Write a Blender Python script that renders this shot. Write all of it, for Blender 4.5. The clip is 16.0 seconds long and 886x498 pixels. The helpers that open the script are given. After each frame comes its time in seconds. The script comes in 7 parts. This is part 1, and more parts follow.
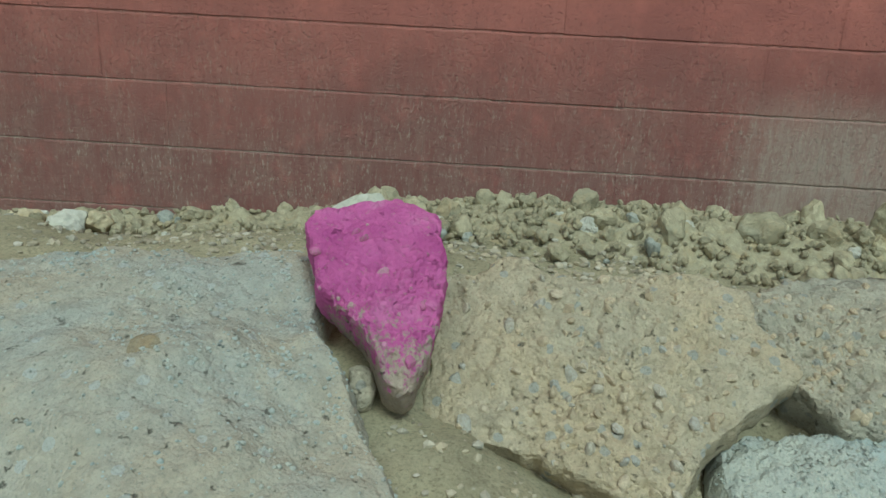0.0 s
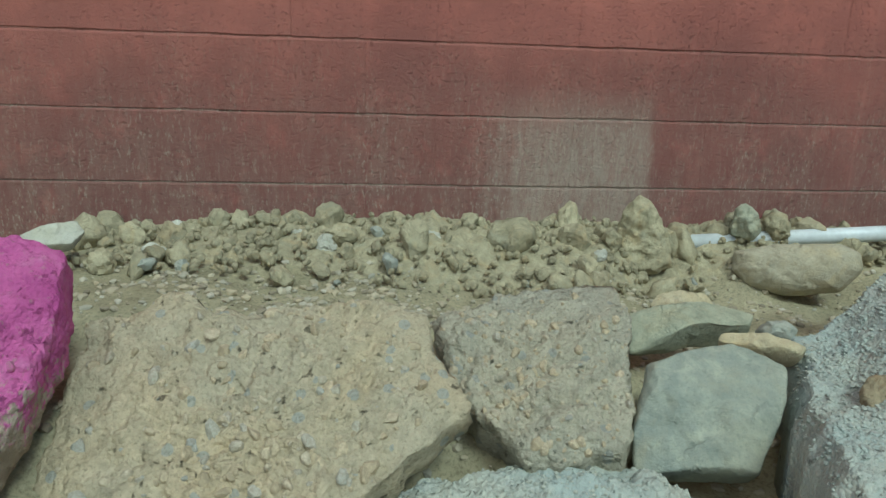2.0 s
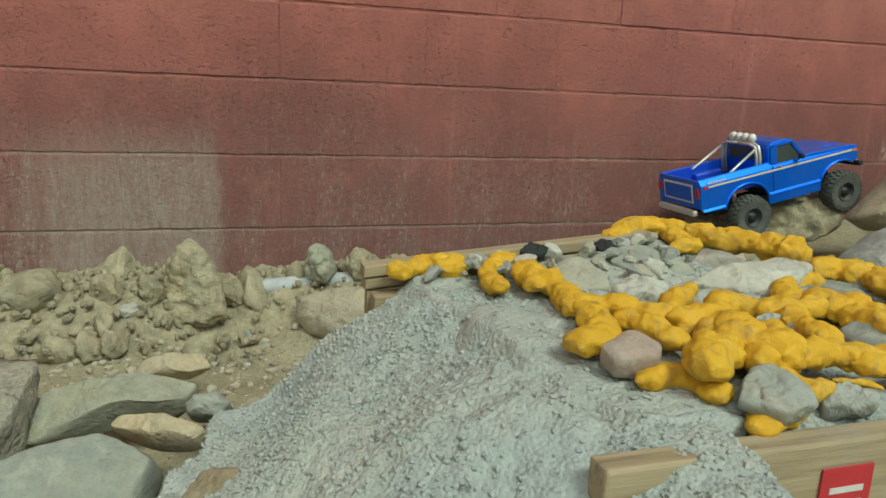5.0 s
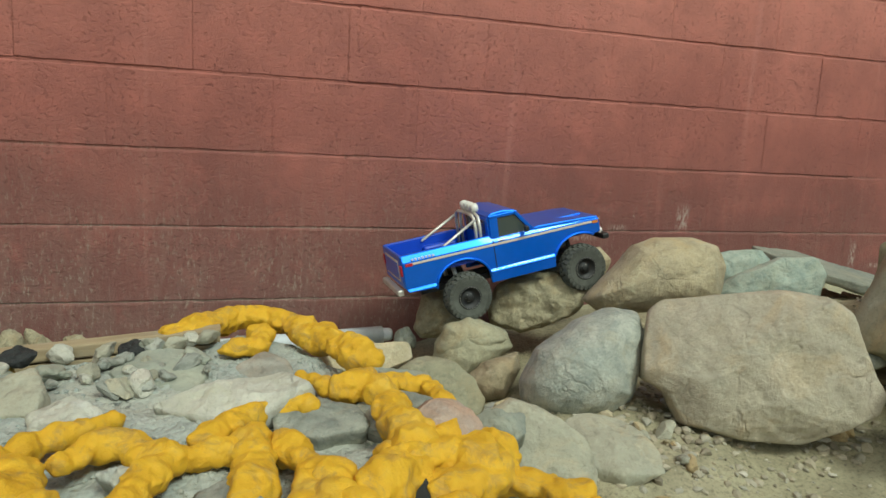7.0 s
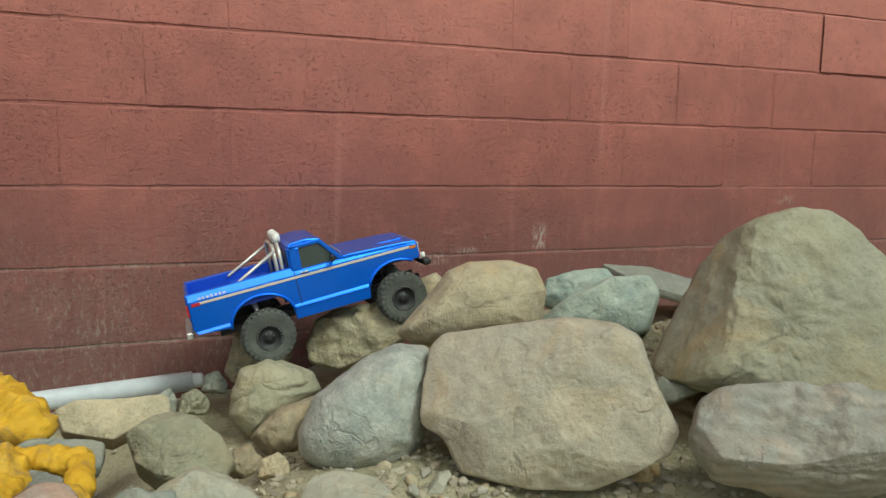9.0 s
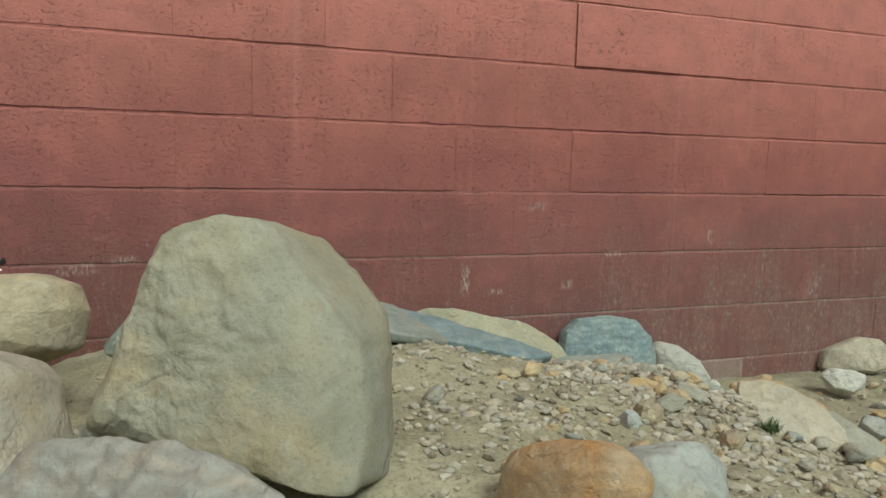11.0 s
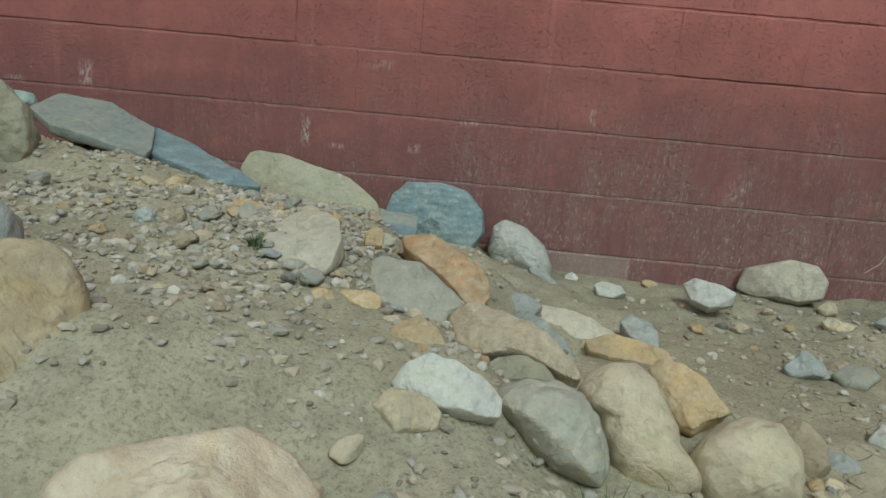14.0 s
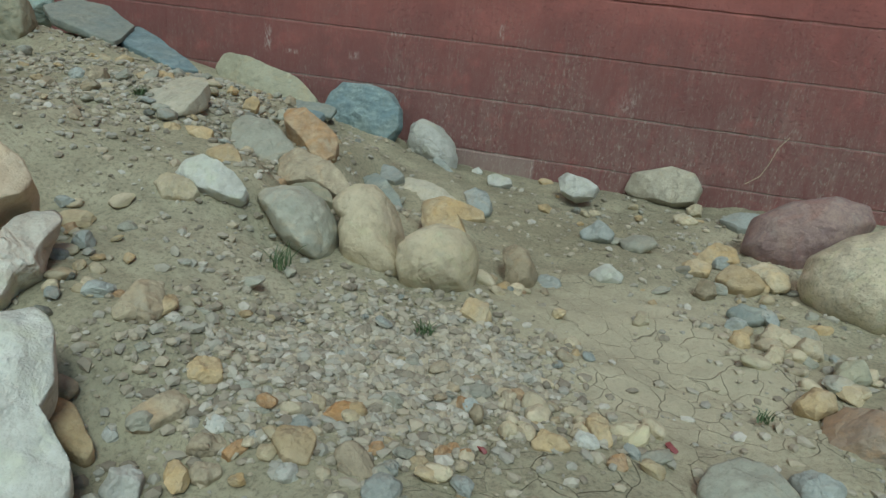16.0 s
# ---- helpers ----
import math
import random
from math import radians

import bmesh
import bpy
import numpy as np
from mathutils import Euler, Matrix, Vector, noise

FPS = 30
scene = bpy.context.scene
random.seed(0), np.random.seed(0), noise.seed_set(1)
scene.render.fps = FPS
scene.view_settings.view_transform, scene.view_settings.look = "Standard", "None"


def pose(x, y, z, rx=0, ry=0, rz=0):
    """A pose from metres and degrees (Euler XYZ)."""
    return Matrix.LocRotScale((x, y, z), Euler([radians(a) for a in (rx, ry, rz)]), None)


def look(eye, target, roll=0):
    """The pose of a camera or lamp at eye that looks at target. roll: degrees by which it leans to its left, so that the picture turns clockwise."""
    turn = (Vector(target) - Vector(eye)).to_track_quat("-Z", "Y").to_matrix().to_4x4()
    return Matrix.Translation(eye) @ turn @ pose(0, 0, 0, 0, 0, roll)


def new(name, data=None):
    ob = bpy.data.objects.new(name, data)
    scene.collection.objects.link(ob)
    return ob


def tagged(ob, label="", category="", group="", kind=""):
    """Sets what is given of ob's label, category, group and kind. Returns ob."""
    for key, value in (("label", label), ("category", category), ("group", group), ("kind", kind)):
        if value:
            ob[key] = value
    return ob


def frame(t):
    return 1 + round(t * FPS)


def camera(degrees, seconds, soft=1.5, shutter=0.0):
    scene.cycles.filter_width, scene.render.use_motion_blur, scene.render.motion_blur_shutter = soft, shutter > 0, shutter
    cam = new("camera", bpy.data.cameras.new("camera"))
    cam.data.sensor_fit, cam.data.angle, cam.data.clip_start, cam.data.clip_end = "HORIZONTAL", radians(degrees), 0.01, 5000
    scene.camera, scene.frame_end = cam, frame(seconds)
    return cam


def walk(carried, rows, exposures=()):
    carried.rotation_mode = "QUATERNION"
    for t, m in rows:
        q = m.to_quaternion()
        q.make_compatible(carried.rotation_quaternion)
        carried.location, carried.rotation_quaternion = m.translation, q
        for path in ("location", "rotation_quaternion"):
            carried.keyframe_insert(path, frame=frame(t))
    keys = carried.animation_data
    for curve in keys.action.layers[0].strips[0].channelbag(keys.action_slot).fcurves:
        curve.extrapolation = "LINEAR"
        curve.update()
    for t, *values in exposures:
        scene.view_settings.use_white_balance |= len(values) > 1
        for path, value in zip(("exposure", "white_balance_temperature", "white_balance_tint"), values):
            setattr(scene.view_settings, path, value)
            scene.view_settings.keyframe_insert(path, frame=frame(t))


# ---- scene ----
cam = camera(63.6, 16.0)
PATH = [
    (0, (-3.696, -2.245, 0.341), (-3.766, -0.318, -0.192), 3.2),
    (0.5, (-3.628, -2.201, 0.366), (-3.614, -0.272, -0.161), 2.6),
    (1, (-3.468, -2.161, 0.357), (-3.463, -0.234, -0.181), 2.0),
    (1.5, (-3.364, -2.125, 0.362), (-3.288, -0.2, -0.175), 1.8),
    (2, (-3.249, -2.076, 0.358), (-3.032, -0.155, -0.152), 1.9),
    (2.5, (-2.996, -2.047, 0.357), (-2.711, -0.125, -0.118), 2.5),
    (3, (-2.825, -2.044, 0.363), (-2.485, -0.128, -0.098), 2.8),
    (3.2, (-2.82, -2.035, 0.35), (-2.443, -0.124, -0.104), 2.8),
    (5.3, (-2.283, -2.0, 0.435), (-1.661, -0.15, 0.002), 2.8),
    (5.5, (-2.202, -1.987, 0.457), (-1.559, -0.141, 0.035), 3.1),
    (6, (-1.918, -1.99, 0.469), (-1.256, -0.144, 0.077), 3.4),
    (6.5, (-1.787, -2.009, 0.465), (-1.145, -0.147, 0.121), 3.1),
    (7, (-1.571, -2.004, 0.474), (-0.96, -0.125, 0.164), 3.0),
    (7.5, (-1.383, -2.016, 0.473), (-0.792, -0.126, 0.195), 2.4),
    (8, (-1.399, -2.035, 0.48), (-0.791, -0.147, 0.218), 1.8),
    (8.5, (-1.348, -2.015, 0.487), (-0.697, -0.14, 0.239), 1.3),
    (9, (-1.154, -1.983, 0.483), (-0.459, -0.123, 0.237), 0.8),
    (9.5, (-0.962, -1.977, 0.498), (-0.246, -0.126, 0.253), 0.6),
    (10, (-0.773, -2.009, 0.52), (-0.05, -0.16, 0.278), 0.7),
    (10.2, (-0.645, -2.03, 0.516), (0.084, -0.183, 0.277), 0.9),
    (12.3, (0.475, -2.136, 0.459), (0.892, -0.197, 0.202), 2.3),
    (12.5, (0.573, -2.149, 0.459), (0.942, -0.203, 0.18), 2.4),
    (13, (0.767, -2.226, 0.442), (0.996, -0.27, 0.097), 3.1),
    (13.5, (0.984, -2.325, 0.397), (1.05, -0.369, -0.013), 4.0),
    (14, (1.222, -2.381, 0.373), (1.161, -0.444, -0.121), 5.1),
    (14.5, (1.432, -2.488, 0.366), (1.239, -0.576, -0.187), 5.7),
    (15, (1.626, -2.583, 0.355), (1.336, -0.695, -0.236), 6.2),
    (15.5, (1.838, -2.66, 0.337), (1.5, -0.79, -0.287), 6.3),
    (16, (1.986, -2.773, 0.317), (1.637, -0.91, -0.32), 6.6),
]
walk(cam, [(t, look(eye, target, roll)) for t, eye, target, roll in PATH],
     [(0, -0.23, 5450, -13), (3, -0.20, 5450, -11), (5.5, -0.16, 6250, -9), (9, -0.10, 6100, -5), (12.5, -0.13, 5750, -3), (14.2, -0.37, 5400, -4), (16, -0.46, 5300, -6)])

# ---- world and sun ----
scene.view_settings.exposure = 0.0
world = bpy.data.worlds.new("world")
scene.world = world
world.use_nodes = True
wn, wl = world.node_tree.nodes, world.node_tree.links
sky = wn.new("ShaderNodeTexSky")
sky.sky_type = "NISHITA"
sky.sun_disc = False
sky.sun_elevation = radians(50)
sky.sun_rotation = radians(205)
sky.air_density, sky.dust_density, sky.ozone_density = 1.0, 4.0, 1.0
wn["Background"].inputs["Strength"].default_value = 0.108
wl.new(sky.outputs[0], wn["Background"].inputs["Color"])
sun = bpy.data.lights.new("sun", "SUN")
sun.energy, sun.angle, sun.color = 2.4, radians(16), (1.0, 0.97, 0.90)
sun_ob = new("sun", sun)
sun_ob.matrix_world = look((1.9, -4.8, 5.2), (0.3, -0.8, 0))

# ---- materials ----
def nodes_of(name):
    m = bpy.data.materials.new(name)
    m.use_nodes = True
    return m, m.node_tree.nodes, m.node_tree.links, m.node_tree.nodes["Principled BSDF"]


def noise_node(n, l, vec, scale, detail=6.0, rough=0.6, distort=0.0):
    k = n.new("ShaderNodeTexNoise")
    k.inputs["Scale"].default_value, k.inputs["Detail"].default_value = scale, detail
    k.inputs["Roughness"].default_value, k.inputs["Distortion"].default_value = rough, distort
    l.new(vec, k.inputs["Vector"])
    return k.outputs["Fac"]


def ramp(n, l, fac, stops):
    k = n.new("ShaderNodeValToRGB")
    e = k.color_ramp.elements
    while len(e) < len(stops):
        e.new(0.5)
    for el, (p, c) in zip(e, stops):
        el.position, el.color = p, (*c, 1)
    l.new(fac, k.inputs["Fac"])
    return k.outputs["Color"]


def mix(n, l, fac, a, b, kind="MIX"):
    k = n.new("ShaderNodeMix")
    k.data_type, k.blend_type = "RGBA", kind
    for s, v in ((k.inputs["Factor"], fac), (k.inputs["A"], a), (k.inputs["B"], b)):
        if isinstance(v, (int, float)):
            s.default_value = v
        elif isinstance(v, tuple):
            s.default_value = (*v, 1)
        else:
            l.new(v, s)
    return k.outputs["Result"]


def math_node(n, l, op, a, b=0.0, c=None, clamp=False):
    k = n.new("ShaderNodeMath")
    k.operation, k.use_clamp = op, clamp
    for s, v in zip(k.inputs, (a, b, c)):
        if v is None:
            continue
        if isinstance(v, (int, float)):
            s.default_value = v
        else:
            l.new(v, s)
    return k.outputs[0]


def bump(n, l, bsdf, height, strength, distance):
    k = n.new("ShaderNodeBump")
    k.inputs["Strength"].default_value, k.inputs["Distance"].default_value = strength, distance
    l.new(height, k.inputs["Height"])
    l.new(k.outputs[0], bsdf.inputs["Normal"])


def spread_coords(n, l):
    """Object coordinates, shifted for each object."""
    tc, info = n.new("ShaderNodeTexCoord"), n.new("ShaderNodeObjectInfo")
    k = n.new("ShaderNodeVectorMath")
    k.operation = "MULTIPLY_ADD"
    k.inputs[1].default_value = (1, 1, 1)
    l.new(tc.outputs["Object"], k.inputs[0])
    s = n.new("ShaderNodeVectorMath")
    s.operation = "SCALE"
    s.inputs[0].default_value = (17, 31, 23)
    l.new(info.outputs["Random"], s.inputs["Scale"])
    l.new(s.outputs[0], k.inputs[2])
    return k.outputs[0], info.outputs["Random"]


def stone_material(name, base, patch, dark, patch_scale=7.0, amount=0.5, speck=0.25, rough=0.85, relief=0.5, vary=0.25, strata=0.0):
    m, n, l, b = nodes_of(name)
    vec, rnd = spread_coords(n, l)
    big = noise_node(n, l, vec, patch_scale, 5, 0.65, 0.6)
    mid = noise_node(n, l, vec, patch_scale * 3.2, 7, 0.68)
    fine = noise_node(n, l, vec, 150, 4, 0.7)
    c = mix(n, l, ramp(n, l, big, [(0.5 - amount * 0.4, (0, 0, 0)), (0.62, (1, 1, 1))]), base, patch)
    c = mix(n, l, ramp(n, l, mid, [(0.42, (0, 0, 0)), (0.66, (0.7, 0.7, 0.7))]), c, tuple(0.45 * x + 0.55 * y for x, y in zip(base, dark)))
    c = mix(n, l, ramp(n, l, mid, [(0.30, (0.6, 0.6, 0.6)), (0.42, (0, 0, 0))]), c, tuple(min(0.7, x * 1.22) for x in patch))
    warm = noise_node(n, l, vec, patch_scale * 1.7 + 1.3, 4, 0.6, 0.9)
    pale = noise_node(n, l, vec, patch_scale * 3.1 + 0.7, 6, 0.75, 0.5)
    lichen = noise_node(n, l, vec, patch_scale * 1.3 + 2.1, 6, 0.7, 1.2)
    c = mix(n, l, ramp(n, l, lichen, [(0.54, (0, 0, 0)), (0.66, (0.38, 0.38, 0.38))]), c, tuple(0.5 * v + 0.5 * q for v, q in zip(patch, (.31, .345, .29))))
    c = mix(n, l, ramp(n, l, warm, [(0.52, (0, 0, 0)), (0.70, (0.5, 0.5, 0.5))]), c, (min(0.55, base[0] * 1.18), base[1] * 0.98, base[2] * 0.80))
    c = mix(n, l, ramp(n, l, pale, [(0.54, (0, 0, 0)), (0.68, (0.6, 0.6, 0.6))]), c, tuple(min(0.6, v * 1.28) for v in patch))
    vein = math_node(n, l, "ABSOLUTE", math_node(n, l, "SUBTRACT", noise_node(n, l, vec, patch_scale * 0.8, 5, 0.55, 0.4), 0.5))
    vein = math_node(n, l, "MULTIPLY", ramp(n, l, vein, [(0.0, (1, 1, 1)), (0.016, (0, 0, 0))]), ramp(n, l, pale, [(0.42, (0, 0, 0)), (0.56, (1, 1, 1))]))
    c = mix(n, l, math_node(n, l, "MULTIPLY", vein, 0.3), c, dark)
    c = mix(n, l, ramp(n, l, fine, [(0.33, (speck * 1.2,) * 3), (0.47, (0, 0, 0))]), c, dark)
    if strata:
        wave = n.new("ShaderNodeTexWave")
        wave.bands_direction = "Z"
        wave.inputs["Scale"].default_value, wave.inputs["Distortion"].default_value = 14, 9
        wave.inputs["Detail"].default_value = 4
        l.new(vec, wave.inputs["Vector"])
        c = mix(n, l, math_node(n, l, "MULTIPLY", wave.outputs["Fac"], strata), c, dark)
    shade = math_node(n, l, "MULTIPLY_ADD", rnd, vary, 1 - vary / 2)
    c = mix(n, l, 1.0, c, shade, "MULTIPLY")
    l.new(c, b.inputs["Base Color"])
    b.inputs["Roughness"].default_value = rough
    b.inputs["Specular IOR Level"].default_value = 0.25
    ridge = n.new("ShaderNodeTexVoronoi")
    ridge.feature = "SMOOTH_F1"
    ridge.inputs["Scale"].default_value = patch_scale * 7
    l.new(vec, ridge.inputs["Vector"])
    h = math_node(n, l, "MULTIPLY_ADD", mid, 1.1, math_node(n, l, "MULTIPLY", fine, 0.16))
    h = math_node(n, l, "MULTIPLY_ADD", ridge.outputs["Distance"], 0.18, h)
    h = math_node(n, l, "MULTIPLY_ADD", pale, 0.5, h)
    h = math_node(n, l, "MULTIPLY_ADD", vein, -0.22, h)
    bump(n, l, b, h, min(1.0, relief * 1.6), 0.010)
    return m


M = {}
def stones(name, base, patch, dark, *a, **k):
    cool = lambda c: (c[0] * 0.975, c[1], c[2] * 0.99)
    M[name] = stone_material(name, cool(base), cool(patch), cool(dark), *a, **k)


stones("tan", (.51, .42, .26), (.52, .44, .30), (.18, .15, .10))
stones("greentan", (.33, .305, .205), (.37, .34, .23), (.17, .17, .12))
stones("cream", (.52, .45, .32), (.47, .42, .31), (.17, .15, .11), 5.0)
stones("creampink", (.45, .405, .30), (.43, .375, .29), (.18, .15, .11), 5.0)
stones("whitetan", (.52, .455, .32), (.48, .43, .32), (.2, .18, .13))
stones("whitestone", (.60, .57, .48), (.53, .51, .43), (.26, .23, .17), 6.0, speck=0.18, relief=0.7)
stones("ruststone", (.60, .57, .48), (.55, .50, .40), (.30, .15, .07), 4.0, speck=0.15, relief=0.7)
stones("greywhite", (.40, .41, .36), (.33, .33, .28), (.16, .16, .13))
stones("pale", (.41, .39, .30), (.36, .34, .26), (.2, .18, .13))
stones("bluegrey", (.275, .30, .265), (.345, .34, .265), (.125, .14, .13), 6.0)
stones("greengrey", (.31, .33, .28), (.36, .36, .28), (.16, .17, .14), 5.0, speck=0.12)
stones("bluewhite", (.35, .37, .32), (.47, .46, .39), (.12, .15, .15), 9.0, amount=0.6)
stones("bluepale", (.30, .37, .32), (.40, .42, .34), (.12, .17, .16), 8.0)
stones("blue", (.22, .29, .29), (.32, .37, .33), (.08, .11, .12), 9.0, strata=0.25)
stones("slateblue", (.20, .26, .26), (.25, .29, .27), (.10, .13, .14), 8.0, strata=0.3)
stones("green", (.29, .29, .21), (.35, .34, .25), (.12, .13, .10), 7.0)
stones("brown", (.30, .24, .15), (.35, .29, .19), (.12, .10, .06))
stones("brownrock", (.38, .31, .20), (.43, .36, .24), (.16, .125, .08))
stones("clod", (.39, .345, .225), (.43, .375, .25), (.14, .12, .075), 12.0, relief=0.9)
stones("orange", (.55, .31, .12), (.48, .37, .23), (.16, .10, .06), 8.0, amount=0.45, strata=0.2)
stones("ochre", (.53, .38, .18), (.48, .38, .23), (.18, .13, .07))
stones("yellowtan", (.53, .42, .23), (.50, .42, .28), (.2, .14, .08), 4.0, strata=0.15)
stones("peach", (.58, .44, .29), (.53, .45, .32), (.24, .17, .10), 5.0)
stones("pyramid", (.43, .375, .235), (.35, .34, .26), (.14, .14, .10), 2.6, amount=0.4, speck=0.3)
stones("pinkgrey", (.41, .35, .28), (.30, .30, .26), (.16, .14, .11), 6.0, strata=0.35)
stones("pink2", (.42, .31, .25), (.40, .34, .28), (.2, .15, .12))
stones("purple", (.24, .16, .15), (.32, .23, .18), (.09, .06, .06), 7.0)
stones("buff", (.63, .54, .37), (.56, .46, .29), (.24, .19, .12), 6.0, speck=0.2)
stones("granite", (.62, .53, .36), (.56, .47, .32), (.13, .12, .10), 9.0, speck=0.4)
stones("rusty", (.33, .29, .23), (.38, .24, .13), (.14, .11, .08), 6.0, amount=0.6)
stones("slate", (.30, .31, .26), (.36, .35, .29), (.11, .12, .11), 6.0, strata=0.5, relief=0.8)
stones("rubber", (.025, .027, .027), (.035, .037, .036), (.012, .012, .012), rough=0.7, vary=0.1)
stones("pebble_mix", (.38, .35, .26), (.31, .31, .26), (.17, .15, .11), 9.0, vary=0.7)


def aggregate_material(name, stops):
    m, n, l, b = nodes_of(name)
    geo = n.new("ShaderNodeNewGeometry")
    tone = ramp(n, l, geo.outputs["Random Per Island"], stops)
    f = noise_node(n, l, geo.outputs["Position"], 140, 5, 0.75)
    l.new(mix(n, l, ramp(n, l, f, [(0.4, (0.55, 0.55, 0.55)), (0.6, (0, 0, 0))]), tone, (.24, .20, .14)), b.inputs["Base Color"])
    b.inputs["Roughness"].default_value = 0.9
    bump(n, l, b, f, 0.7, 0.004)
    M[name] = m


aggregate_material("aggregate", [(0.0, (.40, .33, .21)), (0.5, (.55, .455, .30)), (0.75, (.50, .44, .32)), (0.88, (.36, .37, .33)), (1.0, (.57, .49, .36))])
aggregate_material("aggregate_pink", [(0.0, (.42, .09, .27)), (0.5, (.54, .14, .35)), (0.8, (.52, .22, .36)), (1.0, (.46, .34, .30))])


def concrete_material(name, base, patch, dark, chip, gritty=0.6, deep=0.015, wavy=1.0, grain=95):
    """Broken concrete: cement paste with exposed stones of other colours."""
    m, n, l, b = nodes_of(name)
    vec, rnd = spread_coords(n, l)
    big = noise_node(n, l, vec, 4, 5, 0.6, 0.5)
    mid = noise_node(n, l, vec, 28, 6, 0.75)
    fine = noise_node(n, l, vec, 170, 3, 0.7)
    vor = n.new("ShaderNodeTexVoronoi")
    vor.inputs["Scale"].default_value = 34
    l.new(vec, vor.inputs["Vector"])
    c = mix(n, l, ramp(n, l, big, [(0.38, (0, 0, 0)), (0.62, (1, 1, 1))]), base, patch)
    c = mix(n, l, ramp(n, l, mid, [(0.4, (0, 0, 0)), (0.7, (0.5, 0.5, 0.5))]), c, dark)
    sep = n.new("ShaderNodeSeparateColor")
    l.new(vor.outputs["Color"], sep.inputs[0])
    pick = math_node(n, l, "GREATER_THAN", sep.outputs[0], 0.84)
    near = math_node(n, l, "LESS_THAN", vor.outputs["Distance"], 0.36)
    c = mix(n, l, math_node(n, l, "MULTIPLY", pick, math_node(n, l, "MULTIPLY", near, 0.7)), c, chip)
    c = mix(n, l, ramp(n, l, fine, [(0.3, (0.6, 0.6, 0.6)), (0.45, (0, 0, 0))]), c, dark)
    l.new(c, b.inputs["Base Color"])
    b.inputs["Roughness"].default_value = 0.92
    b.inputs["Specular IOR Level"].default_value = 0.15
    grit = n.new("ShaderNodeTexVoronoi")
    grit.inputs["Scale"].default_value = grain
    l.new(vec, grit.inputs["Vector"])
    pit = noise_node(n, l, vec, 42, 5, 0.65)
    hole = ramp(n, l, pit, [(0.30, (1, 1, 1)), (0.37, (0, 0, 0))])
    c = mix(n, l, math_node(n, l, "MULTIPLY", hole, 0.75), c, tuple(v * 0.5 for v in dark))
    l.new(c, b.inputs["Base Color"])
    h = math_node(n, l, "MULTIPLY_ADD", mid, wavy, math_node(n, l, "MULTIPLY", fine, 0.3))
    h = math_node(n, l, "SUBTRACT", h, math_node(n, l, "MULTIPLY", grit.outputs["Distance"], 0.45 * gritty))
    h = math_node(n, l, "SUBTRACT", h, math_node(n, l, "MULTIPLY", hole, 0.5))
    bump(n, l, b, h, 1.0, deep)
    M[name] = m
    return m, n, l, b, c


concrete_material("concrete", (.56, .465, .305), (.51, .45, .32), (.22, .19, .13), (.34, .36, .33))
concrete_material("concrete_grey", (.49, .445, .33), (.43, .41, .32), (.17, .16, .12), (.30, .31, .28))
concrete_material("mortar", (.37, .375, .32), (.41, .365, .27), (.19, .185, .15), (.38, .40, .37), deep=0.009, wavy=0.7, grain=130)
concrete_material("mortar_blue", (.365, .41, .375), (.425, .43, .36), (.24, .26, .24), (.40, .415, .375), gritty=1.2, deep=0.005, wavy=0.35, grain=150)

# Pink spray paint on the upper part of one slab, worn off towards its lower tip.
m, n, l, b, c = concrete_material("pink", (.42, .34, .26), (.40, .35, .27), (.22, .17, .14), (.36, .30, .26))
tc = n.new("ShaderNodeTexCoord")
sep = n.new("ShaderNodeSeparateXYZ")
l.new(tc.outputs["Object"], sep.inputs[0])
wear = noise_node(n, l, tc.outputs["Object"], 24, 6, 0.75)
flake = noise_node(n, l, tc.outputs["Object"], 75, 5, 0.75)
edge = math_node(n, l, "MULTIPLY_ADD", sep.outputs["Z"], 7.0, 0.72)
edge = math_node(n, l, "ADD", edge, math_node(n, l, "MULTIPLY_ADD", wear, 2.6, -1.35))
edge = math_node(n, l, "ADD", edge, math_node(n, l, "MULTIPLY_ADD", flake, 2.2, -1.1), clamp=True)
tone = noise_node(n, l, tc.outputs["Object"], 9, 5, 0.7)
paint = ramp(n, l, tone, [(0.35, (.42, .07, .27)), (0.55, (.54, .12, .35)), (0.75, (.58, .23, .42))])
paint = mix(n, l, ramp(n, l, flake, [(0.30, (0.75, 0.75, 0.75)), (0.42, (0, 0, 0))]), paint, (.40, .26, .25))
l.new(mix(n, l, ramp(n, l, edge, [(0.2, (0, 0, 0)), (0.6, (0.94, 0.94, 0.94))]), c, paint), b.inputs["Base Color"])

# Dirt
m, n, l, b = nodes_of("dirt")
geo = n.new("ShaderNodeNewGeometry")
vec = geo.outputs["Position"]
big, mid, fine = noise_node(n, l, vec, 1.6, 4), noise_node(n, l, vec, 11, 6, 0.7), noise_node(n, l, vec, 120, 5, 0.75)
c = ramp(n, l, big, [(0.35, (.325, .295, .185)), (0.55, (.41, .375, .245)), (0.7, (.47, .425, .285))])
c = mix(n, l, ramp(n, l, mid, [(0.35, (0.5, 0.5, 0.5)), (0.6, (0, 0, 0))]), c, (.19, .17, .11))
c = mix(n, l, ramp(n, l, fine, [(0.36, (0.6, 0.6, 0.6)), (0.5, (0, 0, 0))]), c, (.13, .115, .075))
c = mix(n, l, ramp(n, l, fine, [(0.56, (0, 0, 0)), (0.72, (0.6, 0.6, 0.6))]), c, (.45, .40, .29))
vor = n.new("ShaderNodeTexVoronoi")
vor.feature = "DISTANCE_TO_EDGE"
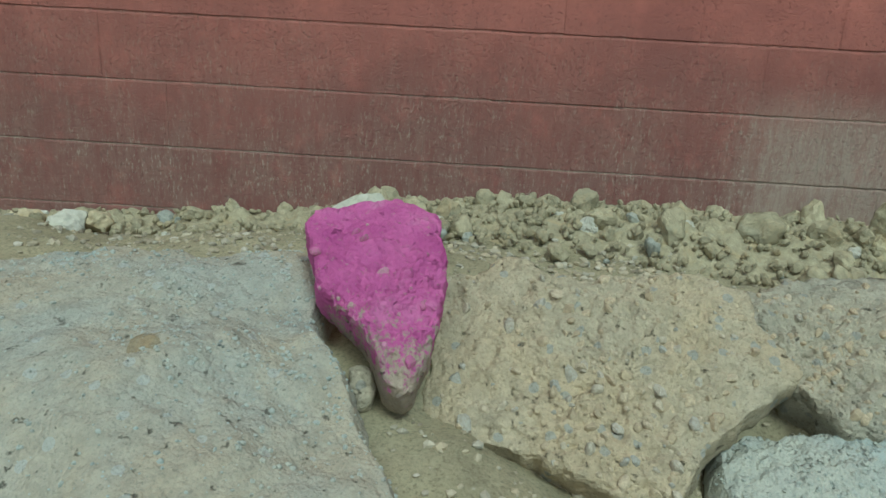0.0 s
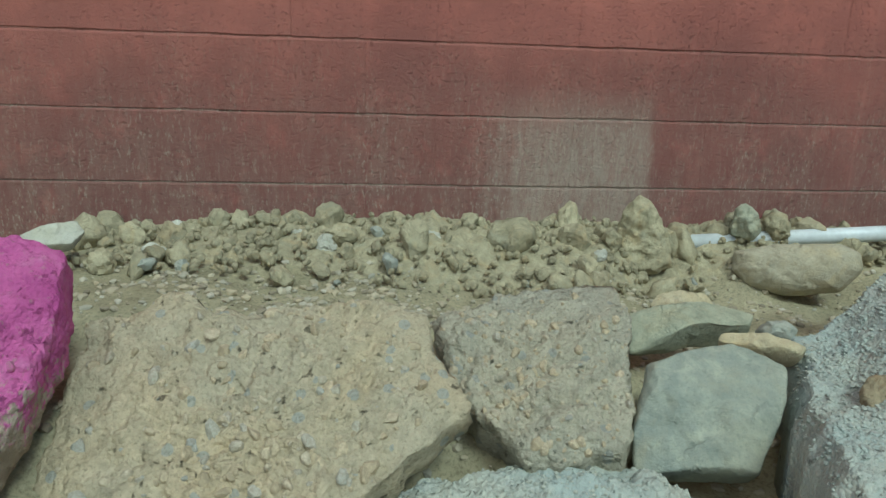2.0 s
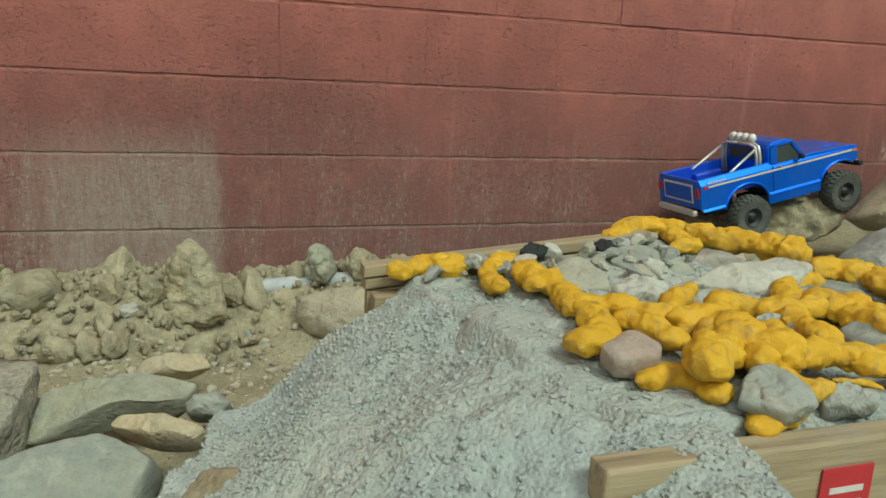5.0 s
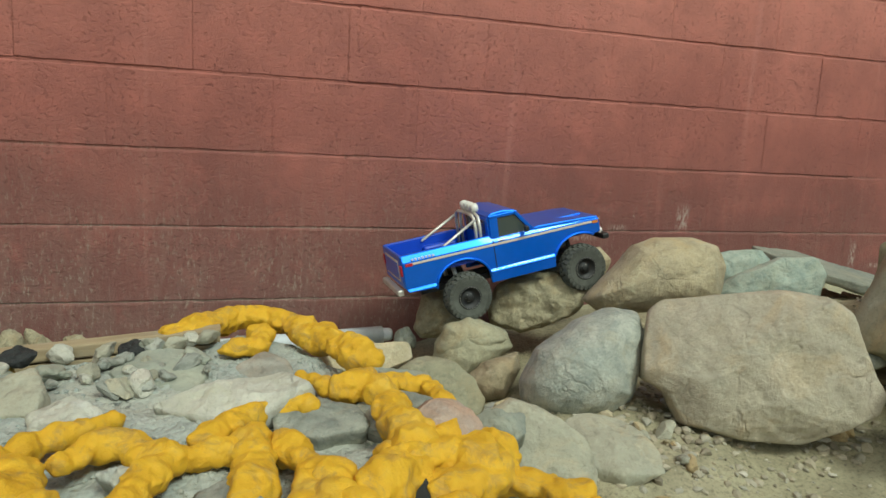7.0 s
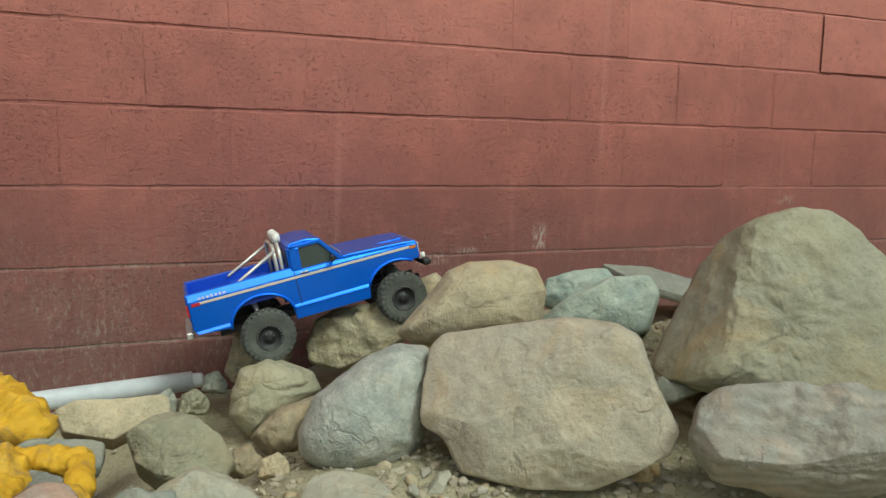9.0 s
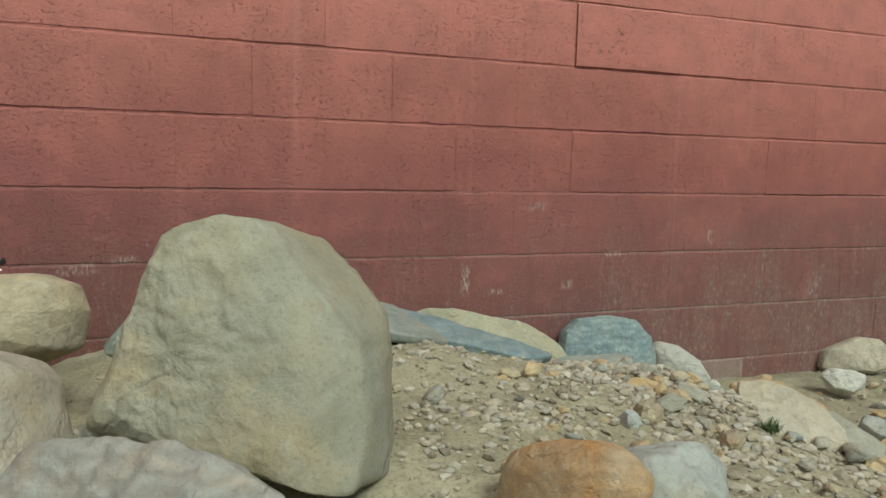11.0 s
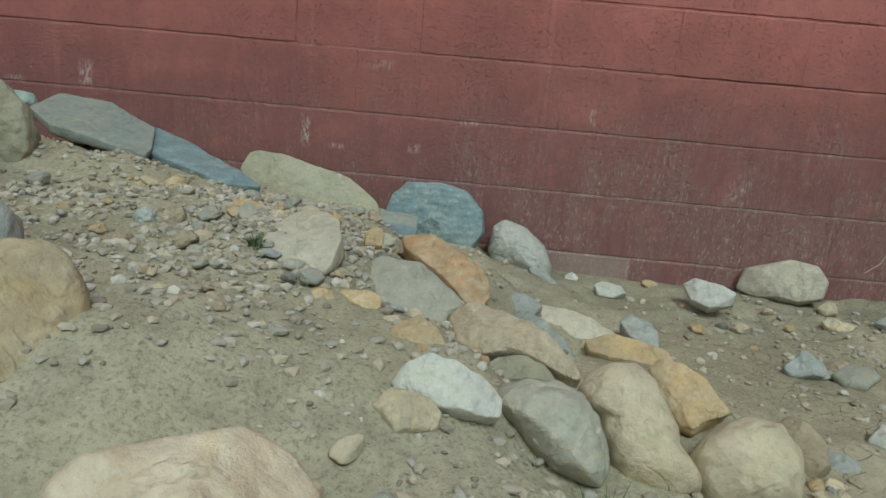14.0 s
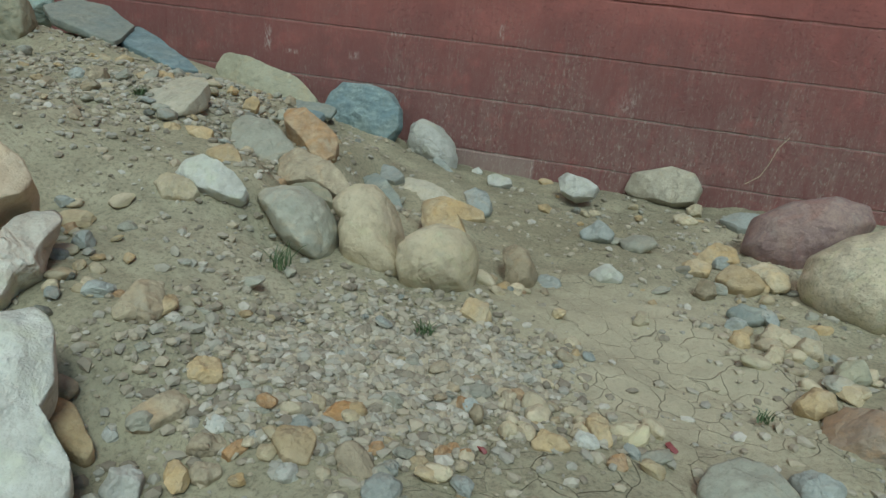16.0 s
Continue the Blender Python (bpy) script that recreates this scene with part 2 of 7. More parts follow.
vor.inputs["Scale"].default_value = 16
warp = n.new("ShaderNodeVectorMath")
warp.operation = "MULTIPLY_ADD"
tex = n.new("ShaderNodeTexNoise")
tex.inputs["Scale"].default_value = 7
l.new(vec, tex.inputs["Vector"])
l.new(tex.outputs["Color"], warp.inputs[0])
warp.inputs[1].default_value = (.14, .14, .0)
l.new(vec, warp.inputs[2])
l.new(warp.outputs[0], vor.inputs["Vector"])
crack = ramp(n, l, vor.outputs["Distance"], [(0.0, (1, 1, 1)), (0.014, (0, 0, 0))])
where = ramp(n, l, noise_node(n, l, vec, 2.3, 3), [(0.42, (0, 0, 0)), (0.52, (1, 1, 1))])
crack = mix(n, l, 1.0, crack, where, "MULTIPLY")
place = n.new("ShaderNodeSeparateXYZ")
l.new(vec, place.inputs[0])
crack = mix(n, l, 1.0, crack, ramp(n, l, math_node(n, l, "MULTIPLY_ADD", place.outputs["X"], 2.0, -3.4, clamp=True), [(0.0, (0, 0, 0)), (0.6, (1, 1, 1))]), "MULTIPLY")
spread = n.new("ShaderNodeVectorMath")
spread.operation = "DISTANCE"
l.new(warp.outputs[0], spread.inputs[0])
spread.inputs[1].default_value = (2.27, -1.38, -0.28)
crust = math_node(n, l, "MULTIPLY_ADD", spread.outputs["Value"], -3.6, 1.75, clamp=True)
c = mix(n, l, math_node(n, l, "MULTIPLY", crust, 0.55), c, (.56, .50, .34))
c = mix(n, l, math_node(n, l, "MULTIPLY", crack, 0.75), c, (.11, .095, .06))
damp = math_node(n, l, "MULTIPLY", math_node(n, l, "MULTIPLY_ADD", place.outputs["Y"], 2.6, 1.5, clamp=True), math_node(n, l, "MULTIPLY_ADD", place.outputs["X"], 4.0, -5.0, clamp=True))
damp = math_node(n, l, "MULTIPLY", damp, ramp(n, l, noise_node(n, l, vec, 4.5, 5, 0.7), [(0.40, (0, 0, 0)), (0.58, (1, 1, 1))]))
c = mix(n, l, math_node(n, l, "MULTIPLY", damp, 0.5), c, (.15, .135, .09))
l.new(c, b.inputs["Base Color"])
b.inputs["Roughness"].default_value = 0.95
b.inputs["Specular IOR Level"].default_value = 0.1
h = math_node(n, l, "MULTIPLY_ADD", mid, 0.8, math_node(n, l, "MULTIPLY", fine, 0.4))
h = math_node(n, l, "SUBTRACT", h, math_node(n, l, "MULTIPLY", crack, 0.3))
bump(n, l, b, h, 0.8, 0.012)
M["dirt"] = m


# Red masonry paint, dusted with pale salts near the ground. Light and shade are painted in: upper courses lighter,
# lower ones darker.
def wall_paint(name, gain, dust_gain, film):
    m, n, l, b = nodes_of(name)
    geo = n.new("ShaderNodeNewGeometry")
    info = n.new("ShaderNodeObjectInfo")
    vec = geo.outputs["Position"]
    sep = n.new("ShaderNodeSeparateXYZ")
    l.new(vec, sep.inputs[0])
    X, Z = sep.outputs["X"], sep.outputs["Z"]

    def scaled(sx, sz):
        k = n.new("ShaderNodeMapping")
        k.inputs["Scale"].default_value = (sx, sx, sz)
        l.new(vec, k.inputs["Vector"])
        return k.outputs[0]

    def within(value, at, width, soft):
        """One inside a band of the value, fading over soft."""
        d = math_node(n, l, "ABSOLUTE", math_node(n, l, "SUBTRACT", value, at))
        return math_node(n, l, "MULTIPLY_ADD", d, -1 / soft, (width + soft) / soft, clamp=True)

    cloud = noise_node(n, l, vec, 2.1, 5, 0.62)
    blot = noise_node(n, l, vec, 9, 6, 0.7)
    fleck = noise_node(n, l, scaled(120, 42), 1.0, 4, 0.7)
    thin = noise_node(n, l, scaled(38, 7), 1.0, 5, 0.65)
    patchy = noise_node(n, l, scaled(7, 4), 1.0, 4, 0.6)
    pits = noise_node(n, l, scaled(75, 95), 1.0, 4, 0.75)
    fine = noise_node(n, l, vec, 300, 3, 0.7)
    run = noise_node(n, l, scaled(13, 0.35), 1.0, 3, 0.6)
    # paint tone, with the wall's shading by height put into the colour
    height_shade = math_node(n, l, "ADD", math_node(n, l, "MULTIPLY_ADD", Z, 0.85, 0.10), math_node(n, l, "MULTIPLY_ADD", cloud, 0.7, -0.35))
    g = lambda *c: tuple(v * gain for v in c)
    c = ramp(n, l, height_shade, [(0.10, g(.120, .043, .037)), (0.32, g(.162, .056, .046)), (0.60, g(.272, .095, .074)), (0.95, g(.388, .148, .113))])
    c = mix(n, l, ramp(n, l, blot, [(0.35, (0.35, 0.35, 0.35)), (0.6, (0, 0, 0))]), c, g(.15, .058, .05))
    c = mix(n, l, ramp(n, l, blot, [(0.52, (0, 0, 0)), (0.72, (0.35, 0.35, 0.35))]), c, g(.33, .105, .085))
    c = mix(n, l, ramp(n, l, run, [(0.63, (0, 0, 0)), (0.74, (0.22, 0.22, 0.22))]), c, g(.42, .19, .16))
    c = mix(n, l, 1.0, c, math_node(n, l, "MULTIPLY_ADD", info.outputs["Random"], 0.07, 0.965), "MULTIPLY")
    # open pores of the block, thickest on some blocks
    pore = math_node(n, l, "MULTIPLY", ramp(n, l, pits, [(0.37, (1, 1, 1)), (0.43, (0, 0, 0))]), ramp(n, l, patchy, [(0.40, (0.15, 0.15, 0.15)), (0.58, (1, 1, 1))]))
    c = mix(n, l, math_node(n, l, "MULTIPLY", pore, 0.42), c, g(.09, .034, .03))
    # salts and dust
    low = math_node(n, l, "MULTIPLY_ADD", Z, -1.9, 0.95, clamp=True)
    side = math_node(n, l, "MULTIPLY_ADD", X, -0.35, 0.35)
    side = math_node(n, l, "MAXIMUM", math_node(n, l, "MINIMUM", side, 1.0), math_node(n, l, "MULTIPLY_ADD", math_node(n, l, "MULTIPLY_ADD", X, 0.8, -0.5, clamp=True), 0.5, 0.5))
    flecks = math_node(n, l, "MULTIPLY", ramp(n, l, fleck, [(0.54, (0, 0, 0)), (0.64, (1, 1, 1))]), ramp(n, l, patchy, [(0.38, (0.2, 0.2, 0.2)), (0.6, (1, 1, 1))]))
    wash = math_node(n, l, "MULTIPLY", math_node(n, l, "MULTIPLY_ADD", thin, 1.5, -0.38, clamp=True), math_node(n, l, "MULTIPLY_ADD", patchy, 1.5, -0.25, clamp=True))
    dust = math_node(n, l, "MULTIPLY", math_node(n, l, "MULTIPLY_ADD", flecks, 0.85, wash), math_node(n, l, "MULTIPLY", low, side))
    dust = math_node(n, l, "MULTIPLY_ADD", dust, dust_gain, math_node(n, l, "MULTIPLY", low, film))
    ragged = math_node(n, l, "MULTIPLY_ADD", thin, 0.10, -0.05)
    rx = math_node(n, l, "ADD", X, ragged)
    old = math_node(n, l, "MULTIPLY", math_node(n, l, "MULTIPLY_ADD", rx, 6.0, 17.6, clamp=True), math_node(n, l, "MULTIPLY_ADD", rx, -30.0, -71.4, clamp=True))
    old = math_node(n, l, "MULTIPLY", old, math_node(n, l, "MULTIPLY_ADD", math_node(n, l, "ADD", Z, ragged), -7.0, 2.1, clamp=True))
    old = math_node(n, l, "MULTIPLY", old, math_node(n, l, "MULTIPLY_ADD", fleck, 0.9, math_node(n, l, "MULTIPLY_ADD", thin, 0.8, -0.25), clamp=True))
    bare = math_node(n, l, "MULTIPLY", within(X, 1.60, 0.18, 0.012), math_node(n, l, "LESS_THAN", Z, -0.205))
    dust = math_node(n, l, "ADD", dust, math_node(n, l, "MULTIPLY_ADD", bare, 0.5, old), clamp=True)
    c = mix(n, l, math_node(n, l, "MULTIPLY", dust, 0.80), c, (.35, .295, .235))
    # rubbed white marks and splashes
    for x, z, wx, wz, much in ((-0.09, 0.25, 0.03, 0.05, 0.75), (0.653, 0.125, 0.02, 0.06, 0.8), (0.76, 0.085, 0.03, 0.012, 0.7), (1.594, 0.25, 0.012, 0.035, 0.8),
                               (1.02, 0.10, 0.03, 0.02, 0.5), (1.78, -0.24, 0.006, 0.035, 0.9), (-0.275, 0.25, 0.006, 0.006, 0.9), (1.2, 0.20, 0.05, 0.012, 0.5),
                               (-0.45, 0.187, 0.06, 0.018, 0.5), (-0.333, 0.214, 0.04, 0.012, 0.6), (0.9, 0.36, 0.05, 0.02, 0.35), (2.1, 0.05, 0.04, 0.05, 0.4)):
        spot = math_node(n, l, "MULTIPLY", within(X, x, wx * 0.4, wx * 0.6), within(Z, z, wz * 0.4, wz * 0.6))
        spot = math_node(n, l, "MULTIPLY", spot, ramp(n, l, fleck, [(0.45, (0, 0, 0)), (0.6, (1, 1, 1))]))
        c = mix(n, l, math_node(n, l, "MULTIPLY", spot, much), c, (.48, .40, .34))
    chips = noise_node(n, l, vec, 46, 5, 0.8)
    c = mix(n, l, math_node(n, l, "MULTIPLY", low, ramp(n, l, chips, [(0.68, (0, 0, 0)), (0.72, (0.6, 0.6, 0.6))])), c, (.45, .36, .30))
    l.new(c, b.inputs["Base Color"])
    b.inputs["Roughness"].default_value = 0.6
    b.inputs["Specular IOR Level"].default_value = 0.3
    h = math_node(n, l, "MULTIPLY_ADD", pits, 0.5, math_node(n, l, "MULTIPLY", fine, 0.3))
    h = math_node(n, l, "MULTIPLY_ADD", blot, 0.6, h)
    crust = noise_node(n, l, vec, 120, 5, 0.72)
    h = math_node(n, l, "MULTIPLY_ADD", crust, 0.7, h)
    h = math_node(n, l, "SUBTRACT", h, math_node(n, l, "MULTIPLY", pore, 0.9))
    bump(n, l, b, h, 0.62, 0.007)
    M[name] = m


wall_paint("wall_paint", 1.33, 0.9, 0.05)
wall_paint("joint_paint", 1.2, 2.0, 0.5)


def plain(name, colour, rough, metal=0.0, coat=0.0, spec=0.5, vary=0.08, relief=0.0):
    m, n, l, b = nodes_of(name)
    vec, rnd = spread_coords(n, l)
    f = noise_node(n, l, vec, 30, 5, 0.7)
    l.new(ramp(n, l, f, [(0.3, tuple(v * (1 - vary) for v in colour)), (0.7, tuple(min(1, v * (1 + vary)) for v in colour))]), b.inputs["Base Color"])
    b.inputs["Roughness"].default_value, b.inputs["Metallic"].default_value = rough, metal
    b.inputs["Coat Weight"].default_value, b.inputs["Specular IOR Level"].default_value = coat, spec
    if relief:
        bump(n, l, b, noise_node(n, l, vec, 90, 4, 0.7), relief, 0.004)
    M[name] = m
    return m, n, l, b


plain("blue_paint", (.010, .165, .88), 0.34, metal=0.6, coat=0.45, vary=0.05)
plain("bed_blue", (.01, .06, .5), 0.38, coat=0.2, vary=0.06)
plain("black_plastic", (.018, .019, .018), 0.55, vary=0.2)
plain("tyre_rubber", (.085, .09, .075), 0.9, vary=0.3, relief=0.3)
plain("chrome", (.72, .72, .70), 0.22, metal=0.9)
plain("silver", (.62, .61, .54), 0.35, metal=0.5)
plain("stripe_cream", (.58, .54, .44), 0.4)
plain("lamp_white", (.68, .68, .62), 0.3)
plain("red_plastic", (.45, .02, .03), 0.3)
plain("amber", (.6, .2, .03), 0.3)
plain("decal_white", (.55, .58, .62), 0.4)
plain("pipe_white", (.58, .62, .62), 0.4, vary=0.12)
plain("glass_dark", (.05, .065, .06), 0.12, coat=0.5, vary=0.05)
plain("grass", (.09, .13, .05), 0.7)
plain("red_scrap", (.20, .045, .04), 0.5)
plain("sticker_red", (.45, .03, .04), 0.4)
plain("sticker_white", (.6, .6, .55), 0.4)

m, n, l, b = nodes_of("foam")
vec, rnd = spread_coords(n, l)
f, g = noise_node(n, l, vec, 16, 5, 0.6), noise_node(n, l, vec, 60, 5, 0.7)
c = ramp(n, l, f, [(0.3, (.54, .30, .010)), (0.55, (.64, .375, .016)), (0.8, (.58, .38, .06))])
stain = noise_node(n, l, vec, 26, 6, 0.75, 0.8)
c = mix(n, l, ramp(n, l, stain, [(0.52, (0, 0, 0)), (0.66, (0.75, 0.75, 0.75))]), c, (.34, .22, .06))
c = mix(n, l, ramp(n, l, g, [(0.60, (0, 0, 0)), (0.75, (0.5, 0.5, 0.5))]), c, (.30, .21, .08))
l.new(c, b.inputs["Base Color"])
b.inputs["Roughness"].default_value = 0.75
b.inputs["Subsurface Weight"].default_value = 0.08
b.inputs["Subsurface Radius"].default_value = (.012, .006, .002)
bump(n, l, b, g, 0.6, 0.008)
M["foam"] = m

m, n, l, b = nodes_of("wood")
vec, rnd = spread_coords(n, l)
mp = n.new("ShaderNodeMapping")
mp.inputs["Scale"].default_value = (3, 60, 60)
l.new(vec, mp.inputs["Vector"])
f, g = noise_node(n, l, mp.outputs[0], 1.0, 6, 0.7), noise_node(n, l, vec, 7, 5, 0.7)
c = ramp(n, l, f, [(0.3, (.20, .15, .085)), (0.55, (.36, .29, .17)), (0.75, (.42, .35, .22))])
c = mix(n, l, ramp(n, l, g, [(0.55, (0, 0, 0)), (0.75, (0.6, 0.6, 0.6))]), c, (.34, .33, .28))
l.new(c, b.inputs["Base Color"])
b.inputs["Roughness"].default_value = 0.8
bump(n, l, b, f, 0.4, 0.006)
M["wood"] = m

# ---- building helpers ----
def mesh_ob(name, bm, material, smooth=True):
    me = bpy.data.meshes.new(name)
    bm.normal_update()
    bm.to_mesh(me)
    bm.free()
    if smooth:
        for p in me.polygons:
            p.use_smooth = True
    for mt in (material if isinstance(material, (list, tuple)) else [material]):
        me.materials.append(M[mt])
    return new(name, me)


def part(name, bm, material, parent, label="", smooth=False):
    ob = mesh_ob(name, bm, material, smooth)
    ob.parent = parent
    return tagged(ob, label)


def add_box(bm, x0, x1, y0, y1, z0, z1, bevel=0.0, segments=2):
    made = bmesh.ops.create_cube(bm, size=1.0)["verts"]
    for v in made:
        v.co = Vector(((x0 + x1) / 2 + v.co.x * (x1 - x0), (y0 + y1) / 2 + v.co.y * (y1 - y0), (z0 + z1) / 2 + v.co.z * (z1 - z0)))
    if bevel:
        edges = list({e for v in made for e in v.link_edges})
        bmesh.ops.bevel(bm, geom=edges, offset=bevel, segments=segments, affect="EDGES", profile=0.5)
    return bm


def box(*a, **k):
    return add_box(bmesh.new(), *a, **k)


def add_tube(bm, points, radius, sides=10, cap=True):
    pts = [Vector(p) for p in points]
    rings = []
    for i, p in enumerate(pts):
        way = (pts[min(i + 1, len(pts) - 1)] - pts[max(i - 1, 0)]).normalized()
        side = way.cross(Vector((0, 0, 1)))
        side = side.normalized() if side.length > 1e-3 else Vector((0, 1, 0))
        up = side.cross(way)
        rings.append([bm.verts.new(p + radius * (math.cos(a) * side + math.sin(a) * up)) for a in (2 * math.pi * k / sides for k in range(sides))])
    for a, b in zip(rings, rings[1:]):
        for k in range(sides):
            bm.faces.new((a[k], a[(k + 1) % sides], b[(k + 1) % sides], b[k]))
    if cap:
        bm.faces.new(rings[0][::-1])
        bm.faces.new(rings[-1])
    return bm


def tube(*a, **k):
    return add_tube(bmesh.new(), *a, **k)


def add_lathe(bm, profile, sides=32, cap=True):
    """Profile of (radius, y), turned about the y axis."""
    rings = [[bm.verts.new((r * math.cos(2 * math.pi * k / sides), y, r * math.sin(2 * math.pi * k / sides))) for k in range(sides)] for r, y in profile]
    for a, b in zip(rings, rings[1:]):
        for k in range(sides):
            bm.faces.new((a[k], b[k], b[(k + 1) % sides], a[(k + 1) % sides]))
    for ring, flip in ((rings[0], False), (rings[-1], True)) if cap else ():
        bm.faces.new(ring[::-1] if flip else ring)
    return bm


def prism(points, y0, y1, bevel=0.0):
    """A side profile of (x, z) points, from y0 to y1."""
    bm = bmesh.new()
    a = [bm.verts.new((x, y0, z)) for x, z in points]
    b = [bm.verts.new((x, y1, z)) for x, z in points]
    k = len(points)
    f1, f2 = bm.faces.new(a), bm.faces.new(b[::-1])
    for i in range(k):
        bm.faces.new((a[i], b[i], b[(i + 1) % k], a[(i + 1) % k]))
    bmesh.ops.recalc_face_normals(bm, faces=bm.faces)
    if bevel:
        rim = [e for f in (f1, f2) for e in f.edges]
        bmesh.ops.bevel(bm, geom=rim, offset=bevel, segments=2, affect="EDGES", profile=0.5)
    bmesh.ops.triangulate(bm, faces=[f for f in bm.faces if len(f.verts) > 4])
    return bm


def fbm(p, scale, octaves=4):
    return noise.fractal(p * scale, 0.9, 2.1, octaves)


# ---- ground ----
GROUND_LEFT = [
    (-5.2, -0.06, -0.26), (-4.8, -0.06, -0.24), (-4.4, -0.06, -0.21), (-4.1, -0.08, -0.19), (-3.9, -0.08, -0.165), (-3.5, -0.08, -0.14), (-3.1, -0.08, -0.14),
    (-2.6, -0.1, -0.145), (-2.1, -0.1, -0.15), (-1.6, -0.08, -0.2), (-5, -0.55, -0.15), (-4.2, -0.55, -0.15),
    (-3.7, -0.55, -0.16), (-3.3, -0.5, -0.2), (-2.9, -0.45, -0.24), (-2.4, -0.3, -0.26), (-2, -0.35, -0.27),
    (-1.5, -0.4, -0.24), (-1.1, -0.35, -0.15), (-5, -1, -0.14), (-4.2, -1, -0.18), (-3.8, -0.9, -0.22),
    (-3.6, -1.05, -0.38), (-3.62, -0.93, -0.3), (-3.3, -0.8, -0.22), (-2.8, -0.7, -0.25), (-2.3, -0.7, -0.24),
    (-5, -1.7, -0.5), (-4, -1.6, -0.5), (-3.72, -1.13, -0.3), (-3.45, -1.05, -0.42), (-3.1, -1.05, -0.45),
    (-2.85, -0.98, -0.42), (-2.6, -1, -0.4), (-3.4, -0.85, -0.3), (-2.9, -0.83, -0.3), (-3.2, -1.4, -0.52),
    (-2.6, -1.4, -0.5), (-2, -1.8, -0.4), (-1, -1.6, -0.2),
]
GROUND_MIDDLE = [
    (-0.6, -1.2, -0.12), (-0.8, -0.87, -0.06), (-0.3, -1.35, -0.12), (0, -1.5, -0.1), (-0.8, -0.4, -0.1),
    (-0.4, -0.4, -0.05), (0, -0.4, 0.04), (0.1, -0.45, 0.09), (0.1, -0.62, 0.11), (0.3, -0.45, 0.055),
    (0.32, -0.62, 0.085), (0.5, -0.52, 0.035), (0.55, -0.8, 0.045), (0.8, -1, 0.045), (0.83, -1.15, 0.012), (1.02, -1.2, -0.05),
    (0.93, -1.18, -0.005), (1.18, -0.77, -0.115), (1.14, -1.02, -0.105), (1.33, -1.07, -0.185), (1.5, -0.74, -0.262),
    (0.97, -0.93, -0.015), (0.6, -0.3, -0.06), (0.8, -0.3, -0.075), (0.86, -0.5, -0.03), (0.8, -0.75, 0.03),
    (0.3, -0.9, 0.04), (0.2, -1.05, 0.035), (1, -0.28, -0.125), (1.22, -0.28, -0.165), (1.25, -0.62, -0.13), (1.36, -0.3, -0.2), (1.43, -0.7, -0.225),
    (1.64, -0.62, -0.275), (1.14, -1.27, -0.075), (0.45, -1.4, 0.03), (0.71, -1.37, 0.02), (1.29, -1.77, -0.19),
    (1.23, -1.7, -0.145), (1.53, -1.37, -0.225), (1.7, -1.34, -0.255), (1.85, -1.05, -0.268),
]
GROUND_RIGHT = [
    (2.2, -0.5, -0.285), (2.24, -0.03, -0.285), (1.8, -0.05, -0.283), (1.58, -0.06, -0.278), (1.68, -0.23, -0.28), (1.46, -0.12, -0.25), (1.46, -0.36, -0.24), (2.0, -0.3, -0.285), (2.15, -1.25, -0.275), (1.73, -1.83, -0.27),
    (1.6, -1.8, -0.25), (2, -1.5, -0.282), (2.15, -1.55, -0.29), (2.5, -1.3, -0.275), (3.2, -0.5, -0.28),
    (3.2, -1.5, -0.29), (1, -2, -0.25), (1.5, -2.2, -0.3), (0.4, -1.9, -0.15), (3.2, -2.5, -0.3),
    (3.2, -0.05, -0.25),
]
KNOTS = np.array(GROUND_LEFT + GROUND_MIDDLE + GROUND_RIGHT)


def ground_height(x, y):
    """The smooth lie of the land, from a few spot heights."""
    w = 1 / ((x - KNOTS[:, 0]) ** 2 + (y - KNOTS[:, 1]) ** 2 + 0.006) ** 2
    return float((w * KNOTS[:, 2]).sum() / w.sum())


def bank_height(x, y):
    """The bank of crumbled clay heaped against the wall."""
    deep = min(1.0, max(0.0, -y / (0.40 if x < -2.3 else 0.22)))
    ends = min(1.0, max(0.3, (x + 4.5) / 0.7)) * min(1.0, max(0.0, (-1.25 - x) / 0.3))
    return ground_height(x, y) + 0.045 * (1 - deep) ** 0.8 * ends


def stretch(points, far):
    """Even steps in the middle, ever longer steps outwards."""
    out, step = list(points), points[1] - points[0]
    while out[-1] < far[1]:
        step *= 1.35
        out.append(out[-1] + step)
    step = points[1] - points[0]
    while out[0] > far[0]:
        step *= 1.35
        out.insert(0, out[0] - step)
    return out


def build_ground():
    xs = stretch([-5.6 + 0.022 * i for i in range(int(9.4 / 0.022))], (-400, 400))
    ys = stretch([-2.9 + 0.022 * i for i in range(int(2.96 / 0.022))], (-400, 400))
    verts, faces = [], []
    for y in ys:
        for x in xs:
            z = ground_height(min(max(x, -6), 4.5), min(max(y, -3.5), 0.3))
            if -5.8 < x < 4 and -3.1 < y < 0.1:
                p = Vector((x, y, 0))
                z += 0.016 * fbm(p, 4.5) + 0.007 * fbm(p + Vector((7, 3, 0)), 22, 3)
            verts.append((x, y, z))
    k = len(xs)
    for j in range(len(ys) - 1):
        for i in range(k - 1):
            a = j * k + i
            faces.append((a, a + 1, a + 1 + k, a + k))
    me = bpy.data.meshes.new("ground")
    me.from_pydata(verts, [], faces)
    me.polygons.foreach_set("use_smooth", [True] * len(me.polygons))
    me.materials.append(M["dirt"])
    return tagged(new("ground", me), "dry tan clay ground with cracks, dust and grit", "ground", kind="structure")


build_ground()


